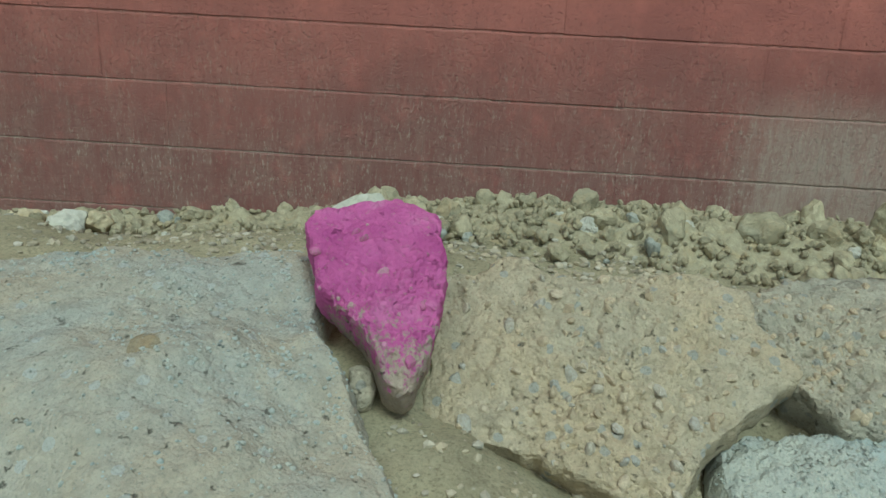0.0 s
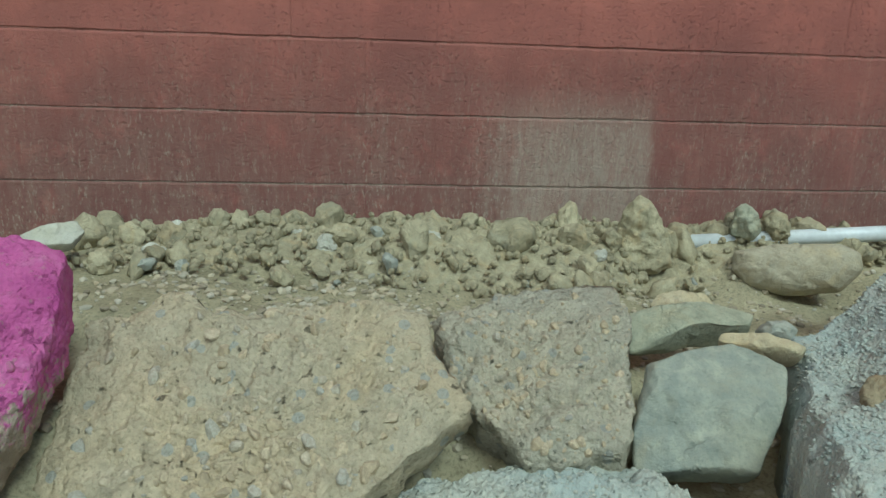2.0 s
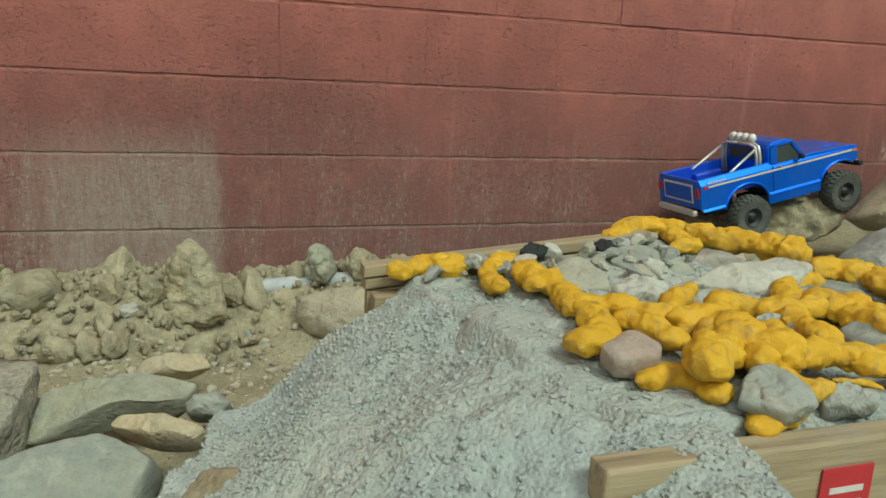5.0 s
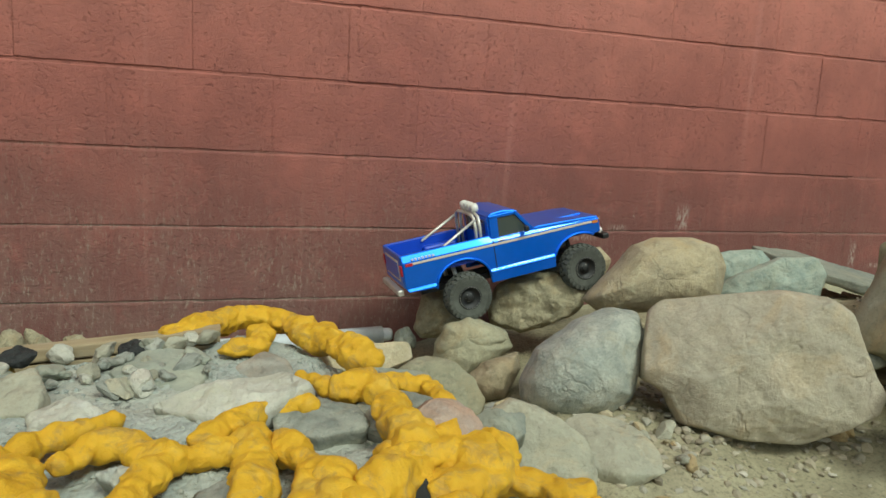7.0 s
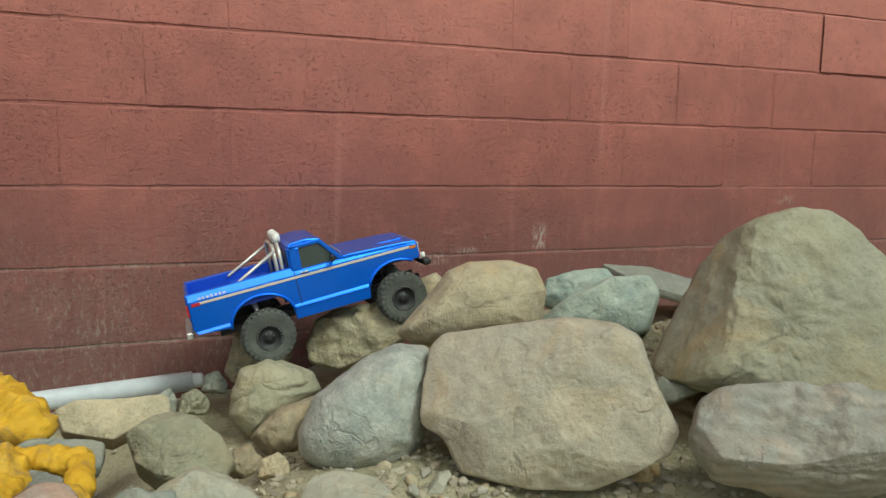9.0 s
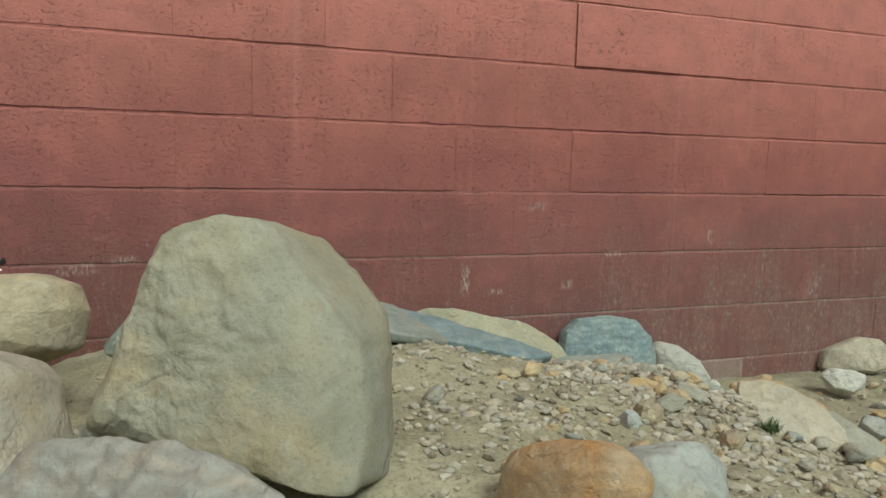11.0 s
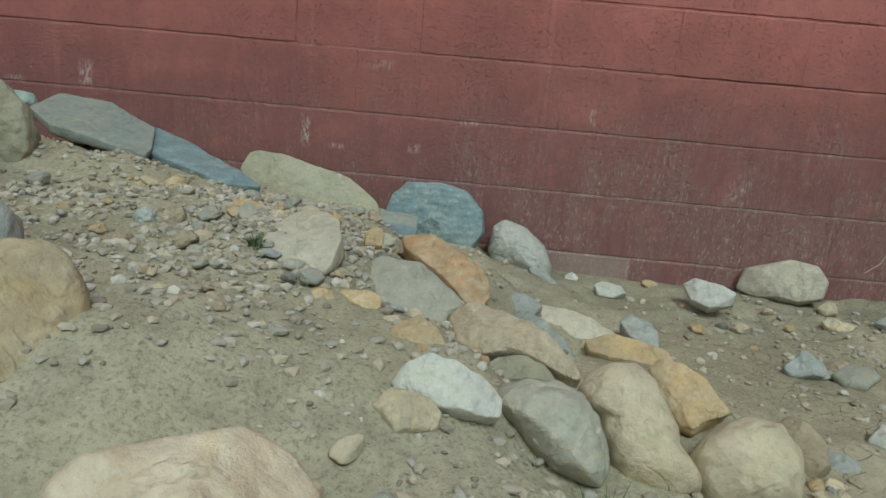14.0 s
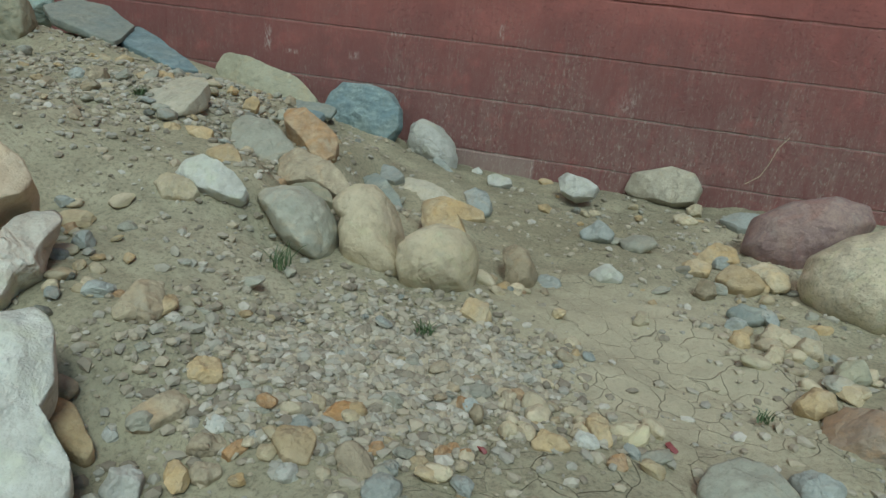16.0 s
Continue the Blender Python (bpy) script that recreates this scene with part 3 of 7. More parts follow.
def build_bank():
    """Crumbled clay along the foot of the wall: clods of two sizes grown together."""
    nx, ny, step = 560, 64, 0.0072
    verts, faces = [], []
    for j in range(ny):
        for i in range(nx):
            x, y = -5.28 + step * i, 0.0 - step * j
            p = Vector((x, y, 0))
            warp = p + 0.012 * Vector((noise.noise(p * 17), noise.noise(p * 17 + Vector((5, 0, 0))), 0))
            big = max(0.0, 0.62 - noise.voronoi(warp * 12)[0][0])
            small = max(0.0, 0.6 - noise.voronoi(warp * 40 + Vector((0, 0, 3)))[0][0])
            edge = min(1.0, j / (ny - 1) / 0.85)
            much = (0.4 + 0.9 * max(0.0, 0.5 + noise.noise(p * 5))) * (1 - edge ** 3)
            z = bank_height(x, y) + much * (0.062 * big ** 1.3 + 0.008 * small) + 0.003 * fbm(p, 60, 3)
            verts.append((x, y, z - 0.035 * edge ** 3 - (0.06 if i in (0, nx - 1) else 0)))
    for j in range(ny - 1):
        for i in range(nx - 1):
            a = j * nx + i
            faces.append((a, a + nx, a + nx + 1, a + 1))
    me = bpy.data.meshes.new("clay_bank")
    me.from_pydata(verts, [], faces)
    me.polygons.foreach_set("use_smooth", [True] * len(me.polygons))
    me.materials.append(M["clod"])
    tagged(new("clay_bank", me), "bank of crumbled dry tan clay heaped along the wall", "clay bank", kind="stuff")


build_bank()

# ---- wall of painted concrete blocks: 406 x 203 mm ----
BX, BZ = 0.4064, 0.2032
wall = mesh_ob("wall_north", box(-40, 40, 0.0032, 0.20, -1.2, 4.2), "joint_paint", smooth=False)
tagged(wall, "dark red painted concrete block wall with pale salt stains", "wall", kind="structure")


def block_mesh(name, seed, paint, ends, deep):
    """The painted face of a block, with worn, wandering edges; ends: how deep its upright joints are."""
    rnd = random.Random(seed)
    nx = 20
    xs = [-BX / 2, -BX / 2 + 0.004] + [-BX / 2 + 0.004 + (BX - 0.008) * i / nx for i in range(1, nx)] + [BX / 2 - 0.004, BX / 2]
    verts, faces = [], []
    low = [0.0022 + 0.0024 * noise.noise(Vector((x * 14, seed * 7.7, 0))) + rnd.uniform(-.0004, .0004) for x in xs]
    high = [BZ - 0.0016 + 0.0018 * noise.noise(Vector((x * 14, seed * 7.7, 9))) + rnd.uniform(-.0004, .0004) for x in xs]
    for i, x in enumerate(xs):
        end = ends * rnd.uniform(0.6, 1.2) if i in (0, len(xs) - 1) else 0.0
        sway = 0.0012 * noise.noise(Vector((x * 6, seed * 3.1, 4)))
        for z, y in ((low[i], deep), (low[i] + 0.0006, deep * 0.3), (low[i] + 0.002, 0.0003), (0.05, 0.0), (0.10, 0.0), (0.15, 0.0), (high[i] - 0.006, 0.0002), (high[i] - 0.002, deep * 0.45), (high[i], deep)):
            verts.append((x + (0.0012 * noise.noise(Vector((0, seed, z * 30))) if end else 0), y + end + sway + rnd.uniform(-.0002, .0002), z))
    k = 9
    for i in range(len(xs) - 1):
        for q in range(k - 1):
            a = i * k + q
            faces.append((a, a + k, a + k + 1, a + 1))
    me = bpy.data.meshes.new(name)
    me.from_pydata(verts, [], faces)
    me.materials.append(M[paint])
    return me


def build_blocks():
    rnd = random.Random(5)
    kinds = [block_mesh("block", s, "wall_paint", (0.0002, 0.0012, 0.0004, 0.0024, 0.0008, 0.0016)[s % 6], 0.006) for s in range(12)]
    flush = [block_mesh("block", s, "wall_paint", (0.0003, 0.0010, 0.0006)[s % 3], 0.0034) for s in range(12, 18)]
    proud = {(4, 6): -0.007, (3, 4): -0.003, (2, 4): 0.002, (4, 8): -0.003, (2, 10): -0.002, (0, 9): -0.003}
    for row in range(-2, 7):
        for col in range(-27, 22, 2):
            c = (col + (1 if row % 2 else 0)) / 2
            ob = new("block", kinds[rnd.randrange(12)] if row > 1 else flush[rnd.randrange(6)])
            ob.parent = wall
            ob.location = ((c + 0.5) * BX, proud.get((row, int(2 * c + 1)), 0.0) + rnd.uniform(-0.0008, 0.0008), row * BZ)
            ob.rotation_euler = (radians(rnd.uniform(-0.2, 0.2)), 0, radians(rnd.uniform(-0.12, 0.12)))
    # the courses that run on above and to both sides
    bm = bmesh.new()
    for row in range(-4, 20):
        for col in range(-80, 80, 2):
            if -2 <= row < 7 and -27 <= col < 22:
                continue
            x = (col + (1 if row % 2 else 0)) / 2 * BX
            add_box(bm, x + 0.0003, x + BX - 0.0003, 0.0, 0.03, row * BZ + 0.0025, row * BZ + BZ - 0.0025)
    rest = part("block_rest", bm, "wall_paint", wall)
    tagged(rest, kind="stuff")


part("chalk_line", tube([(2.677, 0.001, 0.012), (2.648, 0.001, -0.029), (2.631, 0.001, -0.09), (2.61, 0.001, -0.14), (2.565, 0.001, -0.177)], 0.0018, 6), "aggregate", wall, "thin white scratch on the paint")


# ---- stones ----
def parse(text, unit=0.001):
    return [tuple(float(v) * unit for v in w.split(",")) for w in text.split()]


def reach(outline, a):
    """How far an outline lies from its middle in the direction a."""
    best, dx, dy = 0.0, math.cos(a), math.sin(a)
    for (x0, y0), (x1, y1) in zip(outline, outline[1:] + outline[:1]):
        ex, ey = x1 - x0, y1 - y0
        det = ex * dy - ey * dx
        if abs(det) < 1e-12:
            continue
        r, s = (ex * y0 - ey * x0) / det, (dx * y0 - dy * x0) / det
        if -1e-6 <= s <= 1 + 1e-6 and r > best:
            best = r
    return best


COUNT = [0]


def chip_shapes(count):
    """Small angular stone shapes of unit size, and their faces."""
    rnd = random.Random(71)
    bm = bmesh.new()
    bmesh.ops.create_icosphere(bm, subdivisions=2, radius=1.0)
    base, faces = [v.co.copy() for v in bm.verts], [tuple(v.index for v in f.verts) for f in bm.faces]
    bm.free()
    shapes = []
    for _ in range(count):
        cuts = [(Vector((rnd.gauss(0, 1), rnd.gauss(0, 1), rnd.gauss(0, 1))).normalized(), rnd.uniform(0.5, 0.85)) for _ in range(7)]
        out = []
        for v in base:
            p = v.copy()
            for n, lim in cuts:
                p -= n * max(0.0, p.dot(n) - lim) * 0.9
            out.append(p)
        shapes.append(out)
    return shapes, faces


CHIPS, CHIP_FACES = chip_shapes(10)


def stone(name, mat, at, yaw, lean, front, back, power, rough, outline, label, group=""):
    """A stone with the outline (mm, across and up its broad face), which is turned by yaw and leans back; front and back: its depth either way; power: 2 is
    round, more is flatter with sharper edges."""
    COUNT[0] += 1
    seed = COUNT[0]
    rnd = random.Random(seed)
    pts = parse(outline)
    size = max(max(p[0] for p in pts) - min(p[0] for p in pts), max(p[1] for p in pts) - min(p[1] for p in pts))
    sides, rings = (220, 62) if size > 0.3 else (140, 36) if size > 0.14 else (64, 16)
    angles = [2 * math.pi * k / sides for k in range(sides)]
    far = [reach(pts, a) for a in angles]
    if name == "concrete_slab":
        far = [r * (1.03 + 0.05 * fbm(Vector((math.cos(a), math.sin(a), seed)), 6, 4)) for r, a in zip(far, angles)]
    far = [0.25 * far[k - 1] + 0.5 * far[k] + 0.25 * far[(k + 1) % sides] for k in range(sides)]
    yw, ln = radians(yaw), radians(lean)
    u = Vector((math.cos(yw), math.sin(yw), 0))
    f = Vector((math.sin(yw), -math.cos(yw), 0))
    v = Vector((0, 0, 1)) * math.cos(ln) - f * math.sin(ln)
    w = f * math.cos(ln) + Vector((0, 0, 1)) * math.sin(ln)
    shift = Vector((seed * 3.1, seed * 1.7, seed * 0.9))
    cuts = []
    if power >= 2.5:
        for _ in range(4 if name == "concrete_slab" else 9):
            a, tilt = rnd.uniform(0, 2 * math.pi), rnd.uniform(0.25, 0.75)
            cuts.append((Vector((math.cos(a) * tilt, math.sin(a) * tilt, math.sqrt(1 - tilt * tilt))), rnd.uniform(0.88, 1.0) if name == "concrete_slab" else rnd.uniform(0.70, 0.92)))
    if mat == "pyramid":
        cuts = [(Vector(q).normalized(), lim) for q, lim in (((0.30, 0.24, 0.92), 0.64), ((-0.84, 0.30, 0.45), 0.70), ((0.15, 0.80, 0.58), 0.86), ((0.85, 0.10, 0.52), 0.88))]
    bm = bmesh.new()
    half = size / 2

    def place(s, k, side):
        a, deep = angles[k], front if side > 0 else back
        d = deep * (max(0.0, 1 - s ** power)) ** (1 / power)
        q = Vector((math.cos(a) * far[k] * s / half, math.sin(a) * far[k] * s / half, d / deep))
        for nrm, lim in cuts:
            over = q.dot(nrm) - lim
            if over > 0:
                q -= nrm * over * 0.85
        p = Vector((q.x * half, q.y * half, q.z * deep * side))
        co = u * p.x + v * p.y + w * p.z
        out = Vector((p.x, p.y, p.z * half / deep)).normalized()
        out = u * out.x * 0.55 + v * out.y * 0.55 + w * out.z
        n1 = fbm(co + shift, 2.2 / max(size, 0.05), 3)
        n2 = noise.noise((co + shift) * (9 / max(size, 0.05)))
        n3 = fbm(co + shift, 48, 4)
        crag = abs(fbm(co - shift, 14, 3))
        coarse = 0.75 if name == "concrete_slab" else 0.24
        if name == "concrete_slab":
            n1 += 0.9 * abs(fbm(co + shift, 7, 4)) + 0.55 * fbm(co - shift, 19, 4)
        knob = 0.008 * max(0.0, 0.5 - noise.voronoi((co + shift) * 30)[0][0]) * max(0.0, 0.6 + fbm(co - shift, 9, 2)) if name == "concrete_slab" else 0.0
        return bm.verts.new(co + out * (rough * (1.1 * n1 + 0.4 * n2 - 0.5 * crag) + min(rough, 0.014) * coarse * n3 + knob))

    steps = [math.sin(math.pi / 2 * i / rings) ** 0.8 for i in range(1, rings + 1)]
    loops = [[place(s, k, 1) for k in range(sides)] for s in steps]
    loops += [[place(s, k, -1) for k in range(sides)] for s in steps[-2::-2]]
    top, low = place(0, 0, 1), place(0, 0, -1)
    for a, b in zip(loops, loops[1:]):
        for k in range(sides):
            bm.faces.new((a[k], b[k], b[(k + 1) % sides], a[(k + 1) % sides]))
    for k in range(sides):
        bm.faces.new((top, loops[0][k], loops[0][(k + 1) % sides]))
        bm.faces.new((low, loops[-1][(k + 1) % sides], loops[-1][k]))
    bits = []
    if name == "concrete_slab":
        bm.verts.ensure_lookup_table()
        for _ in range(30 if mat == "pink" else 260 if size > 0.4 else 130):
            bits.append((loops[rnd.randrange(rings - 6)][rnd.randrange(sides)].co.copy(), rnd.choice((0.003, 0.004, 0.005, 0.006, 0.009, 0.013)) * (1.15 if size > 0.5 else 0.8)))
    ob = mesh_ob(name, bm, mat)
    ob.location = at
    if bits:
        verts, faces = [], []
        for p, r in bits:
            p = p - p.normalized() * r * 0.35
            turn = Euler((rnd.uniform(0, 6), rnd.uniform(0, 6), rnd.uniform(0, 6))).to_matrix()
            stretch_by, k = Vector((r * rnd.uniform(0.9, 1.6), r, r * rnd.uniform(0.6, 1))), len(verts)
            shape = CHIPS[rnd.randrange(len(CHIPS))]
            verts += [p + turn @ Vector((q.x * stretch_by.x, q.y * stretch_by.y, q.z * stretch_by.z)) for q in shape]
            faces += [tuple(i + k for i in f) for f in CHIP_FACES]
        me = bpy.data.meshes.new("aggregate")
        me.from_pydata(verts, [], faces)
        me.materials.append(M["aggregate_pink" if mat == "pink" else "aggregate"])
        inner = new("aggregate", me)
        inner.parent = ob
        tagged(inner, "exposed aggregate stones", kind="stuff")
    category = {"concrete_slab": "concrete slab", "boulder": "boulder", "flat_stone": "stone", "cobble": "stone", "clay_clod": "clod",
                "platform_stone": "stone", "rubber_scrap": "scrap", "plastic_scrap": "scrap"}.get(name, name)
    return tagged(ob, label, category, group)


def mound(name, mat, outline, heights, label, category, rough=0.012, drop=0.3, crumb=0.3):
    """A trowelled mass of mortar over a plan outline (m), with spot heights."""
    pts = parse(outline, 1.0)
    spots = np.array([tuple(float(v) for v in w.split(",")) for w in heights.split()])
    cx, cy = sum(p[0] for p in pts) / len(pts), sum(p[1] for p in pts) / len(pts)
    rel = [(x - cx, y - cy) for x, y in pts]
    sides, rings = 320, 125
    bm = bmesh.new()
    far = [reach(rel, 2 * math.pi * k / sides) for k in range(sides)]

    def top(x, y, s):
        w = 1 / ((x - spots[:, 0]) ** 2 + (y - spots[:, 1]) ** 2 + 0.015) ** 2
        z = float((w * spots[:, 2]).sum() / w.sum())
        p = Vector((x, y, 0))
        z += rough * (1.2 * fbm(p, 6) + 0.45 * fbm(p, 24, 4)) + rough * 0.05 * fbm(p, 90, 2)
        z += rough * crumb * max(0.0, 0.6 - noise.voronoi(p * 110 + Vector((0, 0, 0.3)))[0][0]) * (0.5 + fbm(p, 9, 2))
        return z - (0.05 * max(0, s - 0.93) / 0.07)

    loops = []
    for i in range(1, rings + 1):
        s = i / rings
        row = []
        for k in range(sides):
            a = 2 * math.pi * k / sides
            r = far[k] * s * (1 + 0.05 * s * fbm(Vector((math.cos(a), math.sin(a), 3.3)), 5, 3))
            x, y = cx + r * math.cos(a), cy + r * math.sin(a)
            row.append(bm.verts.new((x, y, top(x, y, s))))
        loops.append(row)
    loops.append([bm.verts.new((p.co.x, p.co.y, p.co.z - drop)) for p in loops[-1]])
    mid = bm.verts.new((cx, cy, top(cx, cy, 0)))
    for a, b in zip(loops, loops[1:]):
        for k in range(sides):
            bm.faces.new((a[k], b[k], b[(k + 1) % sides], a[(k + 1) % sides]))
    for k in range(sides):
        bm.faces.new((mid, loops[0][k], loops[0][(k + 1) % sides]))
    bm.faces.new(loops[-1][::-1])
    return tagged(mesh_ob(name, bm, mat), label, category)


mound("mortar_bank", "mortar", "-5.1,-1.0 -4.75,-.92 -4.40,-.86 -4.2,-.80 -4.06,-.74 -3.96,-.86 -3.97,-1.0 -3.88,-1.12 -3.85,-1.2 -3.79,-1.28 -3.71,-1.40 -3.76,-1.75 -4.2,-1.85 -4.8,-1.8 -5.2,-1.5",
      "-4.36,-.86,-.08 -4.17,-1.17,-.12 -3.94,-1.06,-.165 -4.09,-1.28,-.21 -4.06,-.78,-.09 -4.8,-.98,-.10 -4.8,-1.4,-.22 -3.86,-1.3,-.27 -3.8,-1.55,-.4 -4.3,-1.6,-.33 -4.9,-1.8,-.4",
      "broad pale grey bank of rough troweled mortar on the slope", "mortar bank")
mound("mortar_ramp", "mortar_blue", "-2.42,-.80 -2.2,-.78 -2.12,-.80 -1.95,-.92 -1.85,-1.15 -1.84,-1.5 -2.0,-1.75 -2.4,-1.8 -2.66,-1.45 -2.6,-1.2 -2.52,-1.05 -2.45,-.93",
      "-2.5,-.98,-.19 -2.42,-1.07,-.165 -2.47,-1.28,-.15 -2.27,-1.14,-.01 -2.35,-.85,-.17 -2.2,-.84,-.03 -2.1,-.86,.065 -2.0,-.95,.095 -1.9,-1.19,.09 -2.06,-1.3,.06 -2.2,-1.45,-.05 -1.9,-1.48,.06 -2.5,-1.6,-.3 -2.1,-1.7,-.1",
      "grey-blue rough mortar ramp rising to the wooden platform", "mortar ramp", rough=0.014, crumb=0.4)

mound("mortar_fill", "mortar_blue", "-3.22,-1.02 -3.0,-.96 -2.78,-1.0 -2.66,-1.15 -2.75,-1.45 -3.0,-1.5 -3.25,-1.3",
      "-3.1,-1.05,-.33 -2.9,-1.05,-.31 -2.75,-1.1,-.30 -2.9,-1.25,-.38 -3.1,-1.3,-.42 -2.8,-1.4,-.44",
      "rough grey mortar filling the gap below the slabs", "mortar fill", rough=0.022, crumb=0.7)

# stones with their places
stone("concrete_slab", "pink", (-3.863, -1.0, -0.123), 7.6, 52, 0.05, 0.08, 5, 0.012,
      "-139,164 -105,209 -32,227 43,235 116,196 121,125 131,58 118,-18 95,-112 78,-166 52,-192 21,-167 5,-113 -22,-57 -75,-4 -103,20 -115,90",
      "leaning concrete slab spray-painted bright pink with bare lower edge")
stone("concrete_slab", "concrete", (-3.413, -1.0, -0.254), -12.8, 55, 0.05, 0.12, 6, 0.016,
      "-365,163 -297,205 -243,249 -194,263 -169,215 22,237 155,272 211,248 253,172 297,110 315,64 251,-7 185,-81 145,-152 130,-205 43,-212 -15,-201 -97,-177 -192,-164 -273,-159 -320,-121 -333,-30",
      "large broken concrete slab with exposed pale aggregate, leaning outward")
stone("concrete_slab", "concrete_grey", (-2.928, -0.84, -0.237), -18.7, 62, 0.06, 0.12, 4, 0.014,
      "-217,97 -145,144 -91,196 -8,219 73,264 126,277 161,223 169,113 175,0 183,-101 167,-146 120,-150 64,-191 14,-184 -52,-131 -98,-101 -139,-48 -171,4",
      "upright grey broken concrete chunk with a rough face")
stone("boulder", "bluegrey", (-2.641, -0.98, -0.23), -18.4, 45, 0.06, 0.12, 3, 0.008,
      "-111,73 -46,104 42,131 102,115 132,94 126,33 108,-27 77,-103 -121,-130 -130,-67 -119,17",
      "smooth blue-grey stone with a pale tan patch")
stone("flat_stone", "green", (-2.577, -0.75, -0.171), -17.9, 60, 0.04, 0.06, 2.5, 0.006,
      "-138,21 -67,53 36,79 131,62 115,16 -2,-6 -74,-48 -121,-85",
      "flat greenish stone lying behind the slabs")
stone("flat_stone", "tan", (-2.494, -0.88, -0.148), -23.3, 60, 0.02, 0.05, 3, 0.006,
      "-75,16 -1,21 79,6 62,-17 -7,-20 -80,-7",
      "thin tan flagstone lying on mortar")
stone("cobble", "greywhite", (-2.423, -0.8, -0.154), -24.7, 40, 0.04, 0.05, 2.2, 0.005,
      "-41,-5 -27,17 16,25 40,8 31,-17 -22,-26",
      "small rounded pale grey cobble")
stone("boulder", "whitetan", (-2.066, -0.3, -0.17), -28.0, 20, 0.07, 0.07, 2.2, 0.006,
      "-169,32 -60,66 98,86 149,65 158,21 113,-46 -13,-75 -118,-64 -167,-24",
      "long loaf-shaped tan boulder lying near the wall")
stone("clay_clod", "clod", (-2.466, -0.17, -0.1), -15.8, 10, 0.05, 0.05, 2, 0.02,
      "-83,-113 -71,-9 -59,48 -42,85 -16,115 12,101 41,59 74,2 96,-91 12,-117",
      "tall pointed lump of dried clay against the wall")
stone("cobble", "green", (-2.144, -0.14, -0.072), -31.6, 10, 0.04, 0.04, 2.5, 0.01,
      "-38,-47 -34,37 -11,57 37,30 47,-18 22,-54",
      "angular greenish stone on the rubble bank")
stone("clay_clod", "clod", (-2.033, -0.12, -0.085), -33.6, 10, 0.04, 0.04, 2, 0.012,
      "-41,14 -14,54 26,31 42,-24 -3,-57",
      "lump of dried clay on the rubble bank")
stone("clay_clod", "clod", (-2.63, -0.2, -0.201), -20.9, 10, 0.04, 0.04, 2, 0.012,
      "-66,0 -32,45 30,44 65,0 47,-43 -29,-44",
      "cracked lump of dried clay on the rubble bank")
stone("flat_stone", "whitestone", (-4.01, -0.33, -0.08), 19.8, 45, 0.03, 0.04, 3, 0.006,
      "-85,-21 -10,21 73,36 88,6 54,-32 0,-39",
      "white flat rock half buried in rubble")
stone("flat_stone", "whitestone", (-4.827, -0.35, -0.187), 30.8, 25, 0.05, 0.05, 3, 0.008,
      "-64,-36 -42,27 2,45 65,37 46,-20 -26,-43",
      "white angular rock beside the wall")
stone("flat_stone", "tan", (-4.754, -0.3, -0.183), 28.5, 25, 0.05, 0.05, 3, 0.008,
      "-40,-9 -24,26 28,29 40,-13 2,-31",
      "tan angular rock beside the wall")
stone("cobble", "tan", (-4.98, -0.3, -0.202), 33.4, 25, 0.05, 0.05, 2.5, 0.008,
      "-59,-3 -28,37 43,37 62,5 22,-34 -48,-36",
      "tan rounded rock beside the wall")
stone("cobble", "green", (-3.21, -0.3, -0.231), 12.4, 20, 0.03, 0.03, 2.2, 0.006,
      "-38,2 -21,22 24,21 39,-1 22,-23 -26,-20",
      "dark rounded cobble on the dirt track")
stone("cobble", "whitestone", (-3.067, -0.18, -0.125), 7.4, 20, 0.03, 0.03, 3, 0.01,
      "-33,21 -12,32 16,26 33,-3 22,-32 -2,-31",
      "white angular stone in the rubble")
stone("cobble", "whitestone", (-3.352, -0.2, -0.134), 15.9, 20, 0.03, 0.03, 3, 0.01,
      "-32,6 -9,33 36,27 24,-12 -7,-32 -28,-20",
      "white angular stone in the rubble")
stone("flat_stone", "clod", (-3.536, -0.18, -0.134), 20.9, 20, 0.03, 0.03, 3, 0.008,
      "-24,35 5,40 28,24 18,-25 -8,-40 -24,-14",
      "upright tan stone flake in the rubble")
stone("flat_stone", "tan", (-1.273, -0.62, 0.008), 5.0, 35, 0.05, 0.06, 3.5, 0.006,
      "-94,27 -63,40 98,34 100,-1 45,-25 -2,-45 -81,-15",
      "long angular tan rock beside the platform")
stone("flat_stone", "greentan", (-1.159, -0.757, -0.008), -12.2, 50, 0.06, 0.08, 3.4, 0.008,
      "-90,22 -25,69 21,47 67,9 90,-23 78,-51 23,-69 -22,-63 -69,-27",
      "angular grey-tan rock beside the platform")
stone("boulder", "greentan", (-0.959, -0.4, -0.053), -7.0, 20, 0.09, 0.09, 2.2, 0.005,
      "-101,-35 -95,26 -58,76 17,86 86,53 104,14 40,-33 -59,-81",
      "rounded pale green-tan boulder")
stone("boulder", "brown", (-0.957, -0.52, -0.074), -7.7, 25, 0.07, 0.07, 2.2, 0.006,
      "-72,-18 -14,36 68,60 73,18 24,-59 -27,-61",
      "rounded brown boulder wedged between others")
